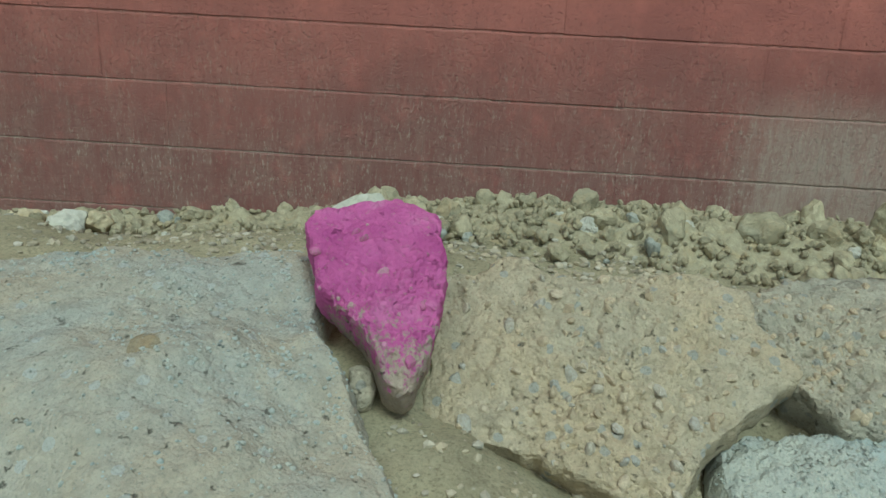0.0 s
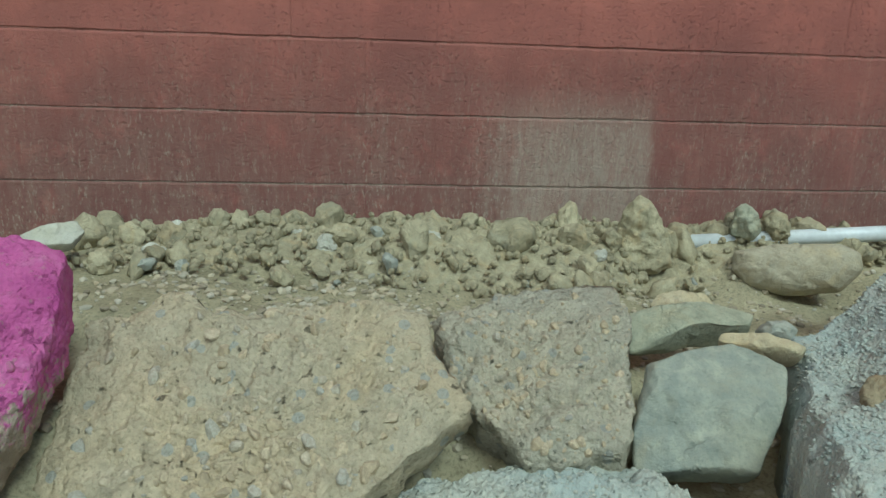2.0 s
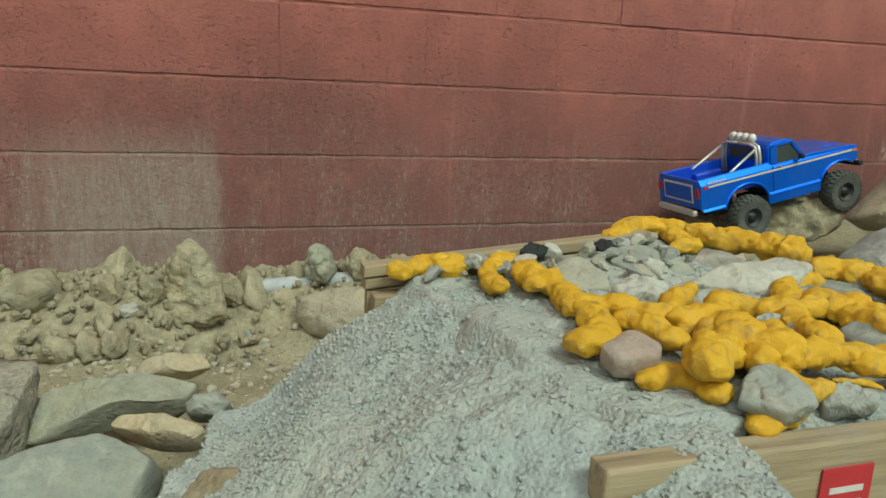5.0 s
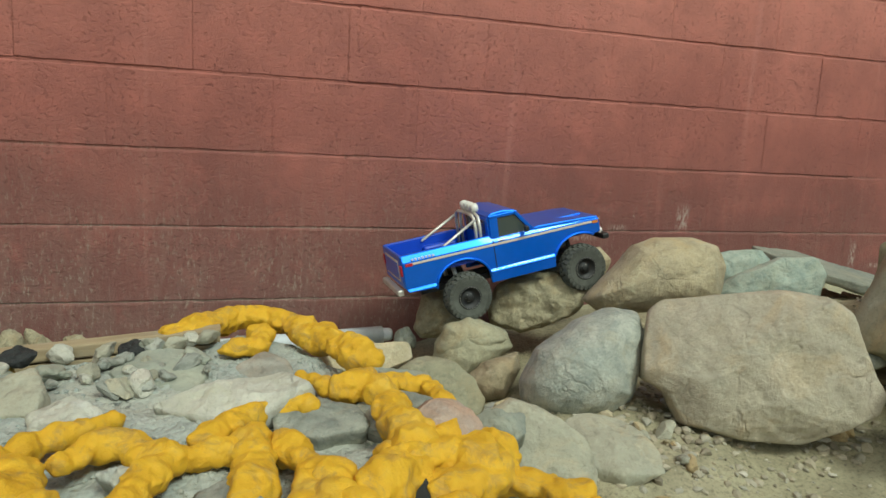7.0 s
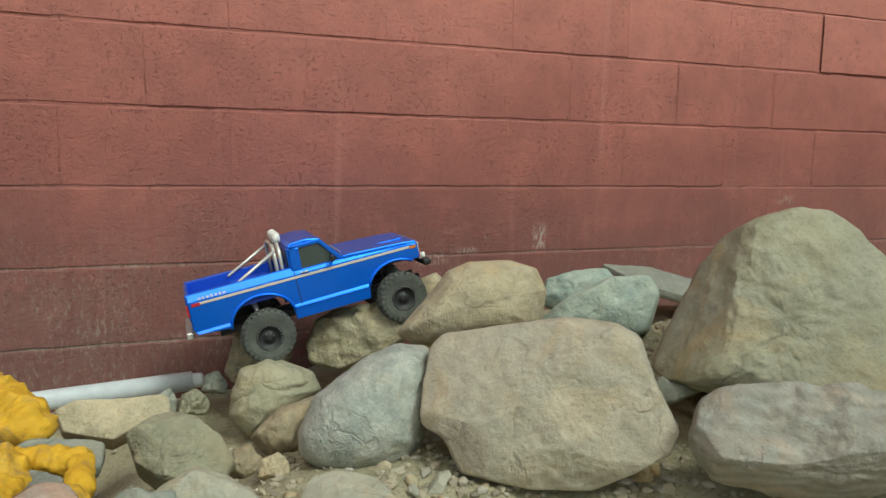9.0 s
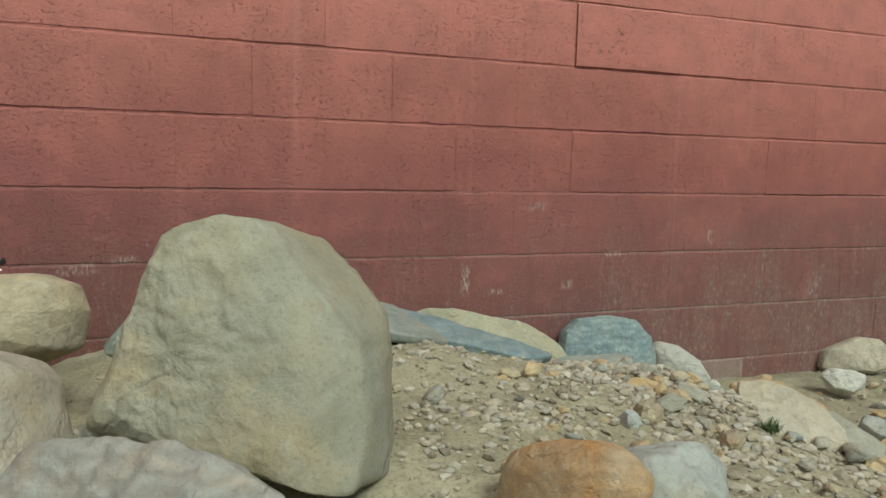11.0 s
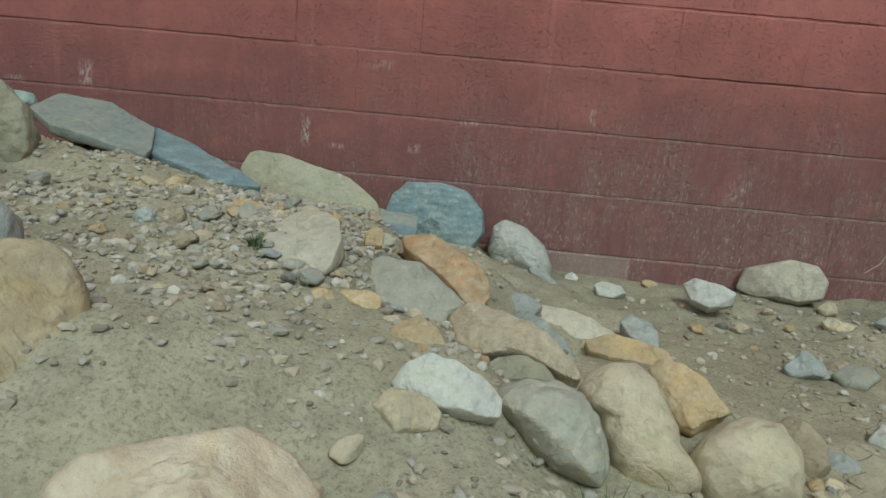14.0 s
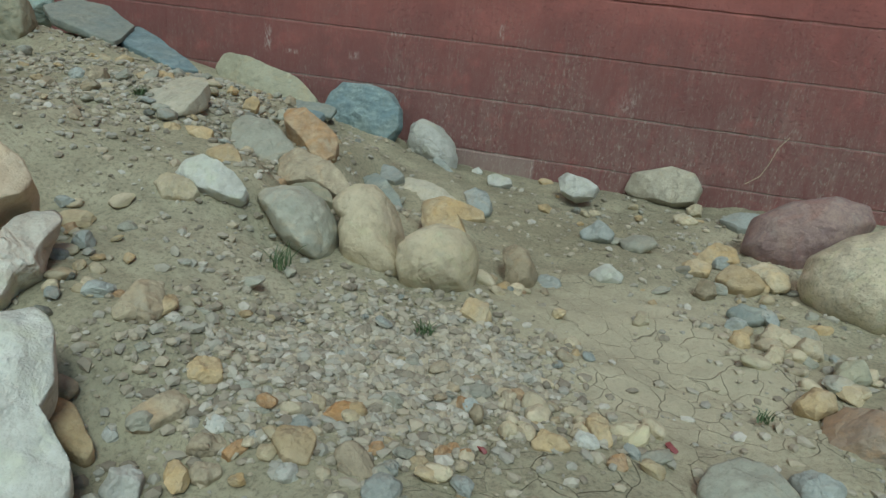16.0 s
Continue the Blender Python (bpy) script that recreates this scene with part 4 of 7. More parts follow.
stone("boulder", "bluewhite", (-0.827, -0.7, 0.014), -14.3, 15, 0.13, 0.13, 2.3, 0.006,
      "-128,-43 -94,24 -8,92 57,120 118,115 131,73 122,-2 101,-76 56,-103 -8,-118 -82,-114 -124,-85",
      "rounded grey-blue boulder with pale blotches")
stone("boulder", "creampink", (-0.541, -0.9, 0.058), -29.5, 15, 0.14, 0.16, 3, 0.007,
      "-231,-12 -219,89 -194,113 -80,134 21,152 111,146 150,120 175,53 219,-31 205,-70 145,-105 78,-141 -29,-143 -150,-128 -184,-69 -226,-52",
      "very large flat-topped cream boulder")
stone("boulder", "tan", (-0.529, -0.5, 0.158), -22.8, 12, 0.12, 0.12, 2.4, 0.005,
      "-172,-70 -96,22 -58,74 -7,95 84,101 149,85 171,34 159,-44 87,-77 -55,-96 -119,-101",
      "rounded tan boulder against the pile")
stone("boulder", "bluepale", (-0.14, -0.32, 0.133), -31.4, 15, 0.08, 0.08, 2.5, 0.006,
      "-101,-40 -89,31 -21,57 77,69 100,39 58,-39 -31,-67",
      "blue-green stone behind the pile")
stone("boulder", "bluepale", (-0.203, -0.52, 0.136), -33.0, 15, 0.09, 0.09, 2.6, 0.006,
      "-146,-46 -80,14 26,75 118,83 143,40 122,-56 31,-75 -131,-72",
      "pale blue-green boulder in the pile")
stone("boulder", "pinkgrey", (-0.206, -1.2, 0.062), -27.9, 50, 0.1, 0.12, 2.6, 0.018,
      "-219,-8 -205,41 -134,72 -68,75 14,68 108,49 161,23 209,-13 67,-68 -109,-81 -195,-64",
      "pinkish grey layered boulder in front of the pile")
stone("cobble", "whitestone", (-0.266, -0.72, 0.101), -16.1, 15, 0.05, 0.05, 3, 0.006,
      "-31,-16 -10,33 31,16 17,-27 -16,-32",
      "small white angular stone wedged in the pile")
stone("flat_stone", "bluegrey", (-0.283, -0.92, 0.056), -18.0, 30, 0.05, 0.05, 3, 0.006,
      "-47,-17 -39,28 14,21 48,5 14,-13 -23,-27",
      "small blue slab wedged under a boulder")
stone("boulder", "clod", (-0.974, -0.2, -0.002), -18.3, 15, 0.07, 0.07, 2.4, 0.012,
      "-77,-43 -56,51 -10,69 53,41 79,-3 28,-68 -56,-72",
      "rough tan rock beside the wall")
stone("boulder", "clod", (-0.726, -0.3, 0.048), -26.4, 15, 0.09, 0.09, 2.5, 0.022,
      "-149,-20 -127,44 -53,77 83,91 144,66 77,-38 -55,-88 -136,-65",
      "pale rough boulder beside the wall")
stone("cobble", "tan", (-0.518, -0.18, 0.133), -30.0, 10, 0.05, 0.05, 2.3, 0.004,
      "-54,-46 -23,32 16,50 56,14 32,-46",
      "small pointed tan cobble on a boulder")
stone("boulder", "greentan", (-0.969, -0.42, -0.019), -20.8, 15, 0.06, 0.06, 2.3, 0.006,
      "-88,-25 -72,38 -11,60 60,40 89,15 37,-44 -58,-64",
      "rounded pale green boulder")
stone("boulder", "orange", (0.285, -1.32, 0.077), 19.2, 20, 0.12, 0.12, 2.4, 0.006,
      "-60,-26 -43,40 -15,67 19,62 53,34 65,5 44,-28 20,-55 -24,-57",
      "rounded boulder with bright orange stains")
stone("boulder", "greywhite", (0.409, -1.335, 0.049), 12.7, 25, 0.13, 0.13, 2.5, 0.01,
      "-108,2 -92,34 -62,68 -20,77 24,75 70,60 99,36 108,1 106,-45 88,-77 -20,-71 -99,-43",
      "rounded pale grey boulder with a chipped side")
stone("boulder", "yellowtan", (0.603, -1.562, 0.007), 20.7, 48, 0.08, 0.14, 5, 0.01,
      "-134,71 -98,83 -43,100 -1,111 45,112 90,103 116,84 139,51 145,12 135,-18 120,-57 99,-94 40,-108 -34,-112 -112,-98 -145,-14",
      "big angular yellow-tan rock with layered side")
stone("boulder", "peach", (0.999, -1.85, -0.061), 34.1, 35, 0.09, 0.14, 4, 0.007,
      "-106,77 -76,99 -44,101 63,97 104,66 124,20 114,-8 85,-25 45,-94 -29,-90 -107,-69",
      "large peach and tan boulder with a flat top")
stone("flat_stone", "ruststone", (1.123, -1.877, -0.14), 35.5, 50, 0.05, 0.08, 3, 0.012,
      "-67,-78 -52,-17 7,73 35,99 67,104 78,80 53,28 49,-17 16,-34 2,-67 -47,-90",
      "white rough slab with a rusty brown stain")
stone("flat_stone", "whitestone", (1.375, -2.129, -0.2), 43.5, 55, 0.05, 0.08, 3, 0.012,
      "-45,132 18,140 39,110 37,20 15,-14 27,-54 45,-98 32,-132 -55,-108",
      "long white rough rock lying on the slope")
stone("flat_stone", "brownrock", (1.348, -1.855, -0.176), 34.8, 60, 0.03, 0.04, 3, 0.006,
      "-37,9 -2,46 31,33 38,-15 8,-45 -32,-24",
      "angular brown rock on the slope")
stone("flat_stone", "ochre", (1.388, -2.076, -0.265), 40.7, 60, 0.03, 0.04, 4, 0.004,
      "-31,35 -9,53 7,37 30,-40 15,-51 -10,-22",
      "elongated ochre stone on the slope")
stone("flat_stone", "whitetan", (0.917, -1.053, 0.023), -16.2, 68, 0.022, 0.05, 6, 0.005,
      "-84,42 -60,99 -7,105 36,75 72,8 85,-58 77,-101 22,-105 -34,-81 -69,-54 -85,-3",
      "broad pale stone set flush in the ground")
stone("flat_stone", "greentan", (0.698, -0.085, -0.068), -3.5, 35, 0.08, 0.06, 3.5, 0.008,
      "-250,52 -222,113 -106,115 30,80 141,49 233,-19 252,-66 98,-110 -31,-97 -145,-64",
      "long sloping mossy slab leaning on the wall")
stone("flat_stone", "bluegrey", (0.185, -0.45, 0.134), 37.8, 78, 0.015, 0.03, 4, 0.006,
      "-149,139 -50,292 74,194 151,-21 96,-200 69,-245 -49,-99 -119,-19",
      "blue-grey slab set in the slope")
stone("flat_stone", "slateblue", (0.462, -0.46, 0.071), 33.4, 76, 0.015, 0.03, 4, 0.006,
      "-139,37 -122,197 -66,248 20,61 99,-116 133,-204 35,-183 -53,-57",
      "blue-grey slab set in the slope")
stone("boulder", "blue", (1.118, -0.1, -0.11), -13, 15, 0.12, 0.09, 2.5, 0.008,
      "-168,-16 -147,63 -106,108 6,116 93,103 155,46 169,-24 136,-99 52,-109 -34,-92 -147,-75",
      "large rounded blue-grey boulder beside the wall")
stone("boulder", "whitestone", (1.403, -0.105, -0.185), -20, 15, 0.09, 0.09, 2.3, 0.008,
      "-108,-16 -101,64 -68,89 4,74 69,27 109,-35 111,-82 33,-81 -74,-67",
      "white speckled boulder beside the wall")
stone("flat_stone", "tan", (1.161, -1.461, -0.108), 14.8, 50, 0.04, 0.05, 3, 0.006,
      "-53,13 -21,34 34,16 53,-5 44,-33 -22,-33",
      "tan angular rock on the slope")
stone("flat_stone", "whitestone", (1.973, -0.279, -0.227), -13.8, 30, 0.05, 0.05, 3, 0.005,
      "-82,23 -51,42 37,28 73,13 63,-26 1,-52 -54,-32",
      "white angular rock near the wall")
stone("boulder", "cream", (2.279, -0.054, -0.224), -19.2, 20, 0.07, 0.08, 2.8, 0.005,
      "-139,-47 -123,26 10,82 98,73 137,23 129,-36 58,-66 -85,-65",
      "smooth cream boulder near the wall")
stone("flat_stone", "greywhite", (2.513, -0.349, -0.249), -26.8, 60, 0.03, 0.03, 2.5, 0.004,
      "-74,-6 -23,47 62,68 76,-24 0,-43",
      "flat pale stone on the dirt")
stone("flat_stone", "greywhite", (2.05, -0.759, -0.24), -19.7, 50, 0.03, 0.03, 3, 0.005,
      "-47,-25 -10,36 50,9 46,-24 -28,-44",
      "pale angular stone on the dirt")
stone("flat_stone", "pale", (2.164, -0.782, -0.25), -23.2, 70, 0.02, 0.02, 2.5, 0.003,
      "-53,-13 -26,34 23,46 51,20 21,-35 -27,-40",
      "flat oval pale stone on the dirt")
stone("boulder", "purple", (2.643, -0.608, -0.201), -16.9, 25, 0.12, 0.13, 2.4, 0.006,
      "-168,-80 -159,20 -68,95 43,133 132,124 157,77 118,3 36,-78 -12,-125 -106,-122",
      "rounded purple-brown boulder with a pale vein")
stone("boulder", "granite", (2.702, -0.98, -0.204), -21.8, 25, 0.14, 0.14, 2.4, 0.005,
      "-158,-42 -152,28 -83,99 -11,141 100,129 160,-19 94,-110 28,-126 -87,-108 -134,-79",
      "large speckled granite boulder")
stone("boulder", "rusty", (2.527, -1.62, -0.302), -25.1, 30, 0.1, 0.11, 2.8, 0.008,
      "-79,-34 -83,29 -57,58 35,87 91,-28 31,-65 -49,-51",
      "rust and grey boulder on the dirt")
stone("cobble", "ochre", (2.442, -1.552, -0.267), -20.4, 40, 0.04, 0.04, 2.3, 0.004,
      "-35,-13 -9,33 26,31 37,1 9,-33 -21,-29",
      "rounded ochre cobble on the dirt")
stone("flat_stone", "pale", (2.276, -1.878, -0.257), -17.9, 65, 0.04, 0.05, 2.5, 0.006,
      "-66,-28 -60,11 -22,43 22,44 67,14 56,-22 -32,-67",
      "flat grey-green stone on the dirt")
stone("flat_stone", "greywhite", (2.381, -1.818, -0.27), -22.4, 55, 0.04, 0.05, 2.6, 0.006,
      "-39,-4 -19,26 34,20 36,-15 -9,-39",
      "grey stone on the dirt")
stone("cobble", "ochre", (2.379, -0.792, -0.251), -11.2, 55, 0.04, 0.04, 2.6, 0.005,
      "-56,-19 -22,37 38,40 59,-4 21,-36 -36,-44",
      "pale ochre stone in a heap of rocks")
stone("flat_stone", "ochre", (2.407, -0.972, -0.249), -13.1, 60, 0.03, 0.03, 3, 0.005,
      "-61,-11 -32,39 37,33 63,-7 22,-41 -25,-38",
      "flat ochre stone in a heap of rocks")
stone("flat_stone", "tan", (2.486, -0.914, -0.246), -15.1, 60, 0.03, 0.03, 3, 0.005,
      "-56,9 -22,47 43,24 57,-22 21,-45",
      "flat tan stone in a heap of rocks")
stone("cobble", "brown", (2.316, -1.053, -0.261), -10.9, 45, 0.03, 0.04, 2.6, 0.005,
      "-27,-15 -15,25 17,29 31,-6 2,-28",
      "small brown cobble in a heap of rocks")
stone("flat_stone", "ochre", (2.311, -0.903, -0.255), -9.9, 65, 0.02, 0.02, 3, 0.003,
      "-41,12 -8,28 36,23 34,-18 -21,-27",
      "thin ochre stone in a heap of rocks")
stone("flat_stone", "whitestone", (2.079, -1.07, -0.26), -3.1, 60, 0.03, 0.03, 3, 0.004,
      "-43,-14 -8,29 43,9 40,-20 -12,-34",
      "white angular stone on the dirt")
stone("platform_stone", "pale", (-1.82, -0.969, 0.105), -20.6, 72, 0.02, 0.04, 3, 0.005,
      "-50,3 -7,55 40,4 50,-39 -3,-52 -46,-37",
      "flat tan stone set in the mortar bed")
stone("platform_stone", "greengrey", (-1.646, -0.919, 0.1), -27.5, 72, 0.02, 0.04, 4, 0.004,
      "-75,-9 -59,54 11,79 64,29 74,-24 -2,-69",
      "flat grey stone set in the mortar bed")
stone("platform_stone", "whitestone", (-1.749, -1.045, 0.1), -25.7, 65, 0.02, 0.04, 3, 0.008,
      "-50,-11 -13,35 51,12 33,-31 -25,-39",
      "rough white stone set in the mortar bed")
stone("platform_stone", "pinkgrey", (-1.49, -0.903, 0.1), -33.3, 72, 0.02, 0.04, 3, 0.005,
      "-56,-24 -28,40 24,22 57,-12 -2,-43",
      "rounded grey-pink stone set in the mortar bed")
stone("platform_stone", "whitestone", (-1.552, -1.068, 0.11), -35.3, 68, 0.02, 0.04, 3, 0.008,
      "-99,-34 -59,14 44,75 99,57 64,-11 57,-47 -18,-43",
      "long pale layered stone set in the mortar bed")
stone("platform_stone", "slate", (-1.334, -1.125, 0.1), -45.2, 72, 0.015, 0.04, 5, 0.006,
      "-76,6 -52,44 25,53 70,8 62,-35 7,-46 -60,-38",
      "flat layered slate set among yellow foam")
stone("platform_stone", "slate", (-1.548, -1.325, 0.1), -44.7, 72, 0.015, 0.04, 5, 0.004,
      "-62,2 -33,37 42,8 59,-23 2,-45 -40,-35",
      "flat slate set among yellow foam")
stone("platform_stone", "pink2", (-1.919, -1.295, 0.1), -22.3, 70, 0.02, 0.04, 3, 0.004,
      "-39,-7 -2,36 39,13 33,-20 -23,-35",
      "flat pinkish stone set in the mortar")
stone("platform_stone", "greywhite", (-1.809, -1.417, 0.09), -34.6, 68, 0.02, 0.04, 3, 0.006,
      "-43,-30 -27,28 -1,42 38,13 46,-15 8,-37",
      "pale stone set among yellow foam")
stone("platform_stone", "greywhite", (-1.667, -1.239, 0.1), -35.6, 60, 0.02, 0.03, 2.5, 0.005,
      "-20,-7 -2,18 20,13 16,-14",
      "small pale stone set among yellow foam")
stone("platform_stone", "bluegrey", (-1.653, -1.278, 0.1), -37.8, 60, 0.02, 0.03, 2.5, 0.005,
      "-15,3 -1,17 13,0 -4,-18",
      "small grey stone set among yellow foam")
stone("platform_stone", "greywhite", (-1.701, -1.415, 0.07), -41.2, 65, 0.02, 0.03, 3, 0.006,
      "-35,-10 -3,24 34,18 29,-6 -25,-32",
      "rough pale stone set among yellow foam")
stone("platform_stone", "pink2", (-1.287, -1.201, 0.119), -7.2, 66, 0.02, 0.04, 4, 0.004,
      "-44,30 -21,44 5,40 24,23 38,-8 44,-42 27,-44 5,-29 -24,-22 -39,5",
      "flat pink stone set among the foam")
stone("platform_stone", "greengrey", (-1.318, -1.005, 0.1), -1.7, 72, 0.015, 0.04, 4, 0.004,
      "-67,-3 -27,42 67,22 68,-26 3,-36 -48,-29",
      "flat grey stone set in the mortar bed")
stone("platform_stone", "slate", (-1.442, -1.119, 0.1), 6.0, 72, 0.015, 0.04, 4, 0.006,
      "-55,39 -5,48 59,27 61,-30 -7,-41 -59,-19",
      "flat layered stone set among yellow foam")
stone("rubber_scrap", "rubber", (-1.848, -0.848, 0.122), -17.3, 70, 0.008, 0.02, 3, 0.004,
      "-29,-8 -4,23 29,10 16,-18 -17,-24",
      "torn scrap of black rubber")
stone("rubber_scrap", "rubber", (-1.687, -0.83, 0.122), -24.0, 70, 0.008, 0.02, 3, 0.004,
      "-29,-2 -14,20 29,15 23,-11 -17,-24",
      "torn scrap of black rubber")
stone("rubber_scrap", "rubber", (-1.363, -1.32, 0.1), -39.6, 65, 0.01, 0.03, 2.5, 0.003,
      "-21,15 -3,35 20,3 20,-28 -6,-31",
      "black rubber pad under yellow foam")
stone("flat_stone", "ochre", (1.484, -1.907, -0.241), 30.1, 62, 0.03, 0.04, 4, 0.004,
      "-26,10 -10,27 23,26 26,-18 6,-26 -22,-13",
      "angular tan stone on the gravel")
stone("flat_stone", "ochre", (1.672, -2.005, -0.254), 22.3, 68, 0.02, 0.03, 3, 0.004,
      "-31,4 -20,30 14,32 31,8 19,-31 -13,-26",
      "flat ochre stone on the gravel")
stone("flat_stone", "brownrock", (1.466, -1.997, -0.255), 33.8, 70, 0.02, 0.03, 3, 0.006,
      "-44,-8 -16,13 22,34 46,8 28,-17 -9,-33 -37,-26",
      "flat grey-brown stone on the slope")
stone("flat_stone", "whitestone", (1.554, -1.988, -0.267), 28.9, 66, 0.02, 0.03, 4, 0.004,
      "-24,4 -18,17 20,13 24,-13 -10,-15",
      "pale angular stone on the gravel")
stone("flat_stone", "whitestone", (1.488, -2.111, -0.294), 37.0, 66, 0.03, 0.03, 3, 0.005,
      "-28,-1 -12,19 14,24 29,8 18,-26 -17,-22",
      "white angular stone on the slope")
stone("cobble", "whitestone", (1.423, -2.044, -0.282), 37.7, 60, 0.02, 0.02, 3, 0.004,
      "-10,3 -4,14 9,10 10,-12 -4,-13",
      "small white stone on the slope")
stone("flat_stone", "brownrock", (1.557, -2.025, -0.275), 29.9, 68, 0.02, 0.02, 3, 0.005,
      "-30,-3 -16,18 20,15 31,-4 9,-17",
      "flat brown stone on the gravel")
stone("flat_stone", "orange", (1.596, -2.024, -0.271), 27.5, 66, 0.02, 0.02, 3, 0.004,
      "-18,-4 0,8 17,15 18,-2 -7,-15",
      "small orange-tan stone on the gravel")
stone("flat_stone", "brownrock", (1.575, -2.065, -0.287), 30.2, 66, 0.02, 0.02, 3, 0.004,
      "-21,4 -11,17 20,14 22,-5 3,-16 -14,-9",
      "small brown stone on the gravel")
stone("flat_stone", "whitestone", (1.679, -2.045, -0.273), 22.9, 66, 0.02, 0.02, 3, 0.004,
      "-17,-6 -8,14 14,13 18,-10 -3,-14",
      "white angular stone on the gravel")
stone("cobble", "ochre", (1.82, -1.459, -0.254), 7.2, 55, 0.03, 0.03, 2.6, 0.004,
      "-34,-14 -16,30 25,23 37,-15 8,-30",
      "tan cobble beside the stone edge")
stone("cobble", "ochre", (2.005, -1.853, -0.263), -1.2, 55, 0.02, 0.03, 2.6, 0.004,
      "-30,-6 -16,18 19,10 31,-5 3,-20 -26,-19",
      "tan stone on the gravel edge")
stone("cobble", "ochre", (2.075, -1.796, -0.261), -5.2, 55, 0.02, 0.03, 2.6, 0.004,
      "-24,7 -17,30 8,21 25,-16 17,-29 -6,-20",
      "elongated tan stone on the dirt")
stone("cobble", "whitestone", (2.057, -1.82, -0.27), -4.2, 55, 0.02, 0.02, 2.6, 0.004,
      "-21,-2 -16,13 8,14 22,-3 13,-13 -12,-13",
      "white stone on the dirt")
stone("cobble", "orange", (2.1, -1.866, -0.268), -7.1, 55, 0.02, 0.02, 2.6, 0.004,
      "-15,-5 -7,15 8,20 17,-3 7,-15",
      "orange-tan cobble on the dirt")
stone("cobble", "brown", (1.889, -1.823, -0.261), 5.8, 55, 0.02, 0.02, 2.4, 0.004,
      "-11,-2 -7,17 8,14 13,-12 1,-18",
      "small brown cobble on the gravel")
stone("cobble", "tan", (1.944, -1.847, -0.262), 2.6, 55, 0.02, 0.02, 2.4, 0.004,
      "-19,1 -5,17 18,8 16,-10 -8,-19",
      "small tan cobble on the gravel")
stone("cobble", "ochre", (2.352, -1.327, -0.266), -14.2, 55, 0.02, 0.02, 2.4, 0.004,
      "-24,-6 -13,22 15,22 25,-3 2,-26",
      "small ochre cobble in a heap")
stone("cobble", "tan", (2.433, -1.264, -0.262), -16.5, 55, 0.02, 0.02, 2.4, 0.004,
      "-30,-19 -16,24 30,19 30,-11 -4,-32",
      "small tan cobble in a heap")
stone("cobble", "tan", (2.407, -1.378, -0.263), -16.8, 55, 0.02, 0.02, 2.4, 0.004,
      "-19,-18 -8,29 17,24 22,-15 0,-31",
      "small tan cobble in a heap")
stone("flat_stone", "bluegrey", (2.396, -1.17, -0.261), -14.3, 60, 0.02, 0.02, 2.6, 0.006,
      "-48,-11 -22,25 32,28 49,-1 1,-32",
      "dark blue-grey stone in a heap")
stone("cobble", "tan", (2.49, -1.311, -0.264), -19.0, 50, 0.03, 0.03, 2.4, 0.004,
      "-30,-8 -17,25 21,25 34,-11 2,-30",
      "tan cobble in a heap")
stone("cobble", "greentan", (2.543, -1.405, -0.262), -22.1, 50, 0.03, 0.03, 2.4, 0.004,
      "-32,-30 -29,17 14,42 38,1 12,-30",
      "grey-tan cobble in a heap")
stone("cobble", "tan", (2.156, -1.296, -0.269), -6.5, 55, 0.02, 0.02, 2.5, 0.004,
      "-16,-17 -10,17 13,21 20,-7 -1,-20",
      "small tan cube-like stone on the dirt")
stone("clay_clod", "brown", (-4.195, -1.194, -0.15), 29.4, 72, 0.012, 0.03, 3, 0.008,
      "-43,-3 -28,39 7,43 42,20 45,-3 17,-38 -6,-41 -35,-24",
      "brown patch of clay set in the mortar bank")
stone("cobble", "concrete_grey", (-3.873, -1.06, -0.263), 12.1, 45, 0.03, 0.04, 2.4, 0.008,
      "-24,38 -1,47 23,36 27,-1 17,-41 -12,-46 -26,-13",
      "lump of pale mortar beside the pink slab")
stone("plastic_scrap", "red_scrap", (2.185, -1.773, -0.276), -11.2, 60, 0.004, 0.006, 2.5, 0.001,
      "-12,4 -5,10 12,-2 8,-9 -3,-5",
      "small scrap of red plastic on dirt")
stone("plastic_scrap", "red_scrap", (1.912, -1.907, -0.262), 4.9, 60, 0.004, 0.006, 2.5, 0.001,
      "-9,3 -4,8 9,-3 5,-8",
      "small scrap of red plastic on dirt")
stone("boulder", "pale", (-1.128, -1.084, 0.008), -17.0, 45, 0.07, 0.1, 3, 0.008,
      "-83,33 -57,64 -25,83 15,71 54,45 90,16 107,-29 97,-68 -16,-83 -105,-52 -107,-18 -64,5",
      "broad pale tan rock beside the wooden platform")
stone("flat_stone", "bluegrey", (-1.207, -1.160, 0.080), -12.7, 55, 0.03, 0.06, 4, 0.006,
      "-41,15 -10,29 39,26 41,-3 9,-29 -27,-27",
      "blue-grey rock beside the wooden platform")
stone("flat_stone", "pale", (-0.922, -1.0, -0.04), -23.9, 72, 0.03, 0.05, 2.8, 0.006,
      "-88,-12 -80,57 -42,83 27,68 79,5 86,-44 11,-76 -61,-59",
      "low pale stone half buried in dirt")
stone("cobble", "brown", (-1.042, -0.611, -0.104), -1.5, 50, 0.03, 0.03, 3, 0.006,
      "-33,-11 -22,28 6,34 33,2 27,-26 -8,-33",
      "small angular brown stone beside the boulders")
stone("cobble", "tan", (-1.004, -0.726, -0.071), -3.3, 50, 0.02, 0.03, 3, 0.005,
      "-29,-15 -20,15 9,24 30,-2 22,-27",
      "small angular tan stone beside the boulders")
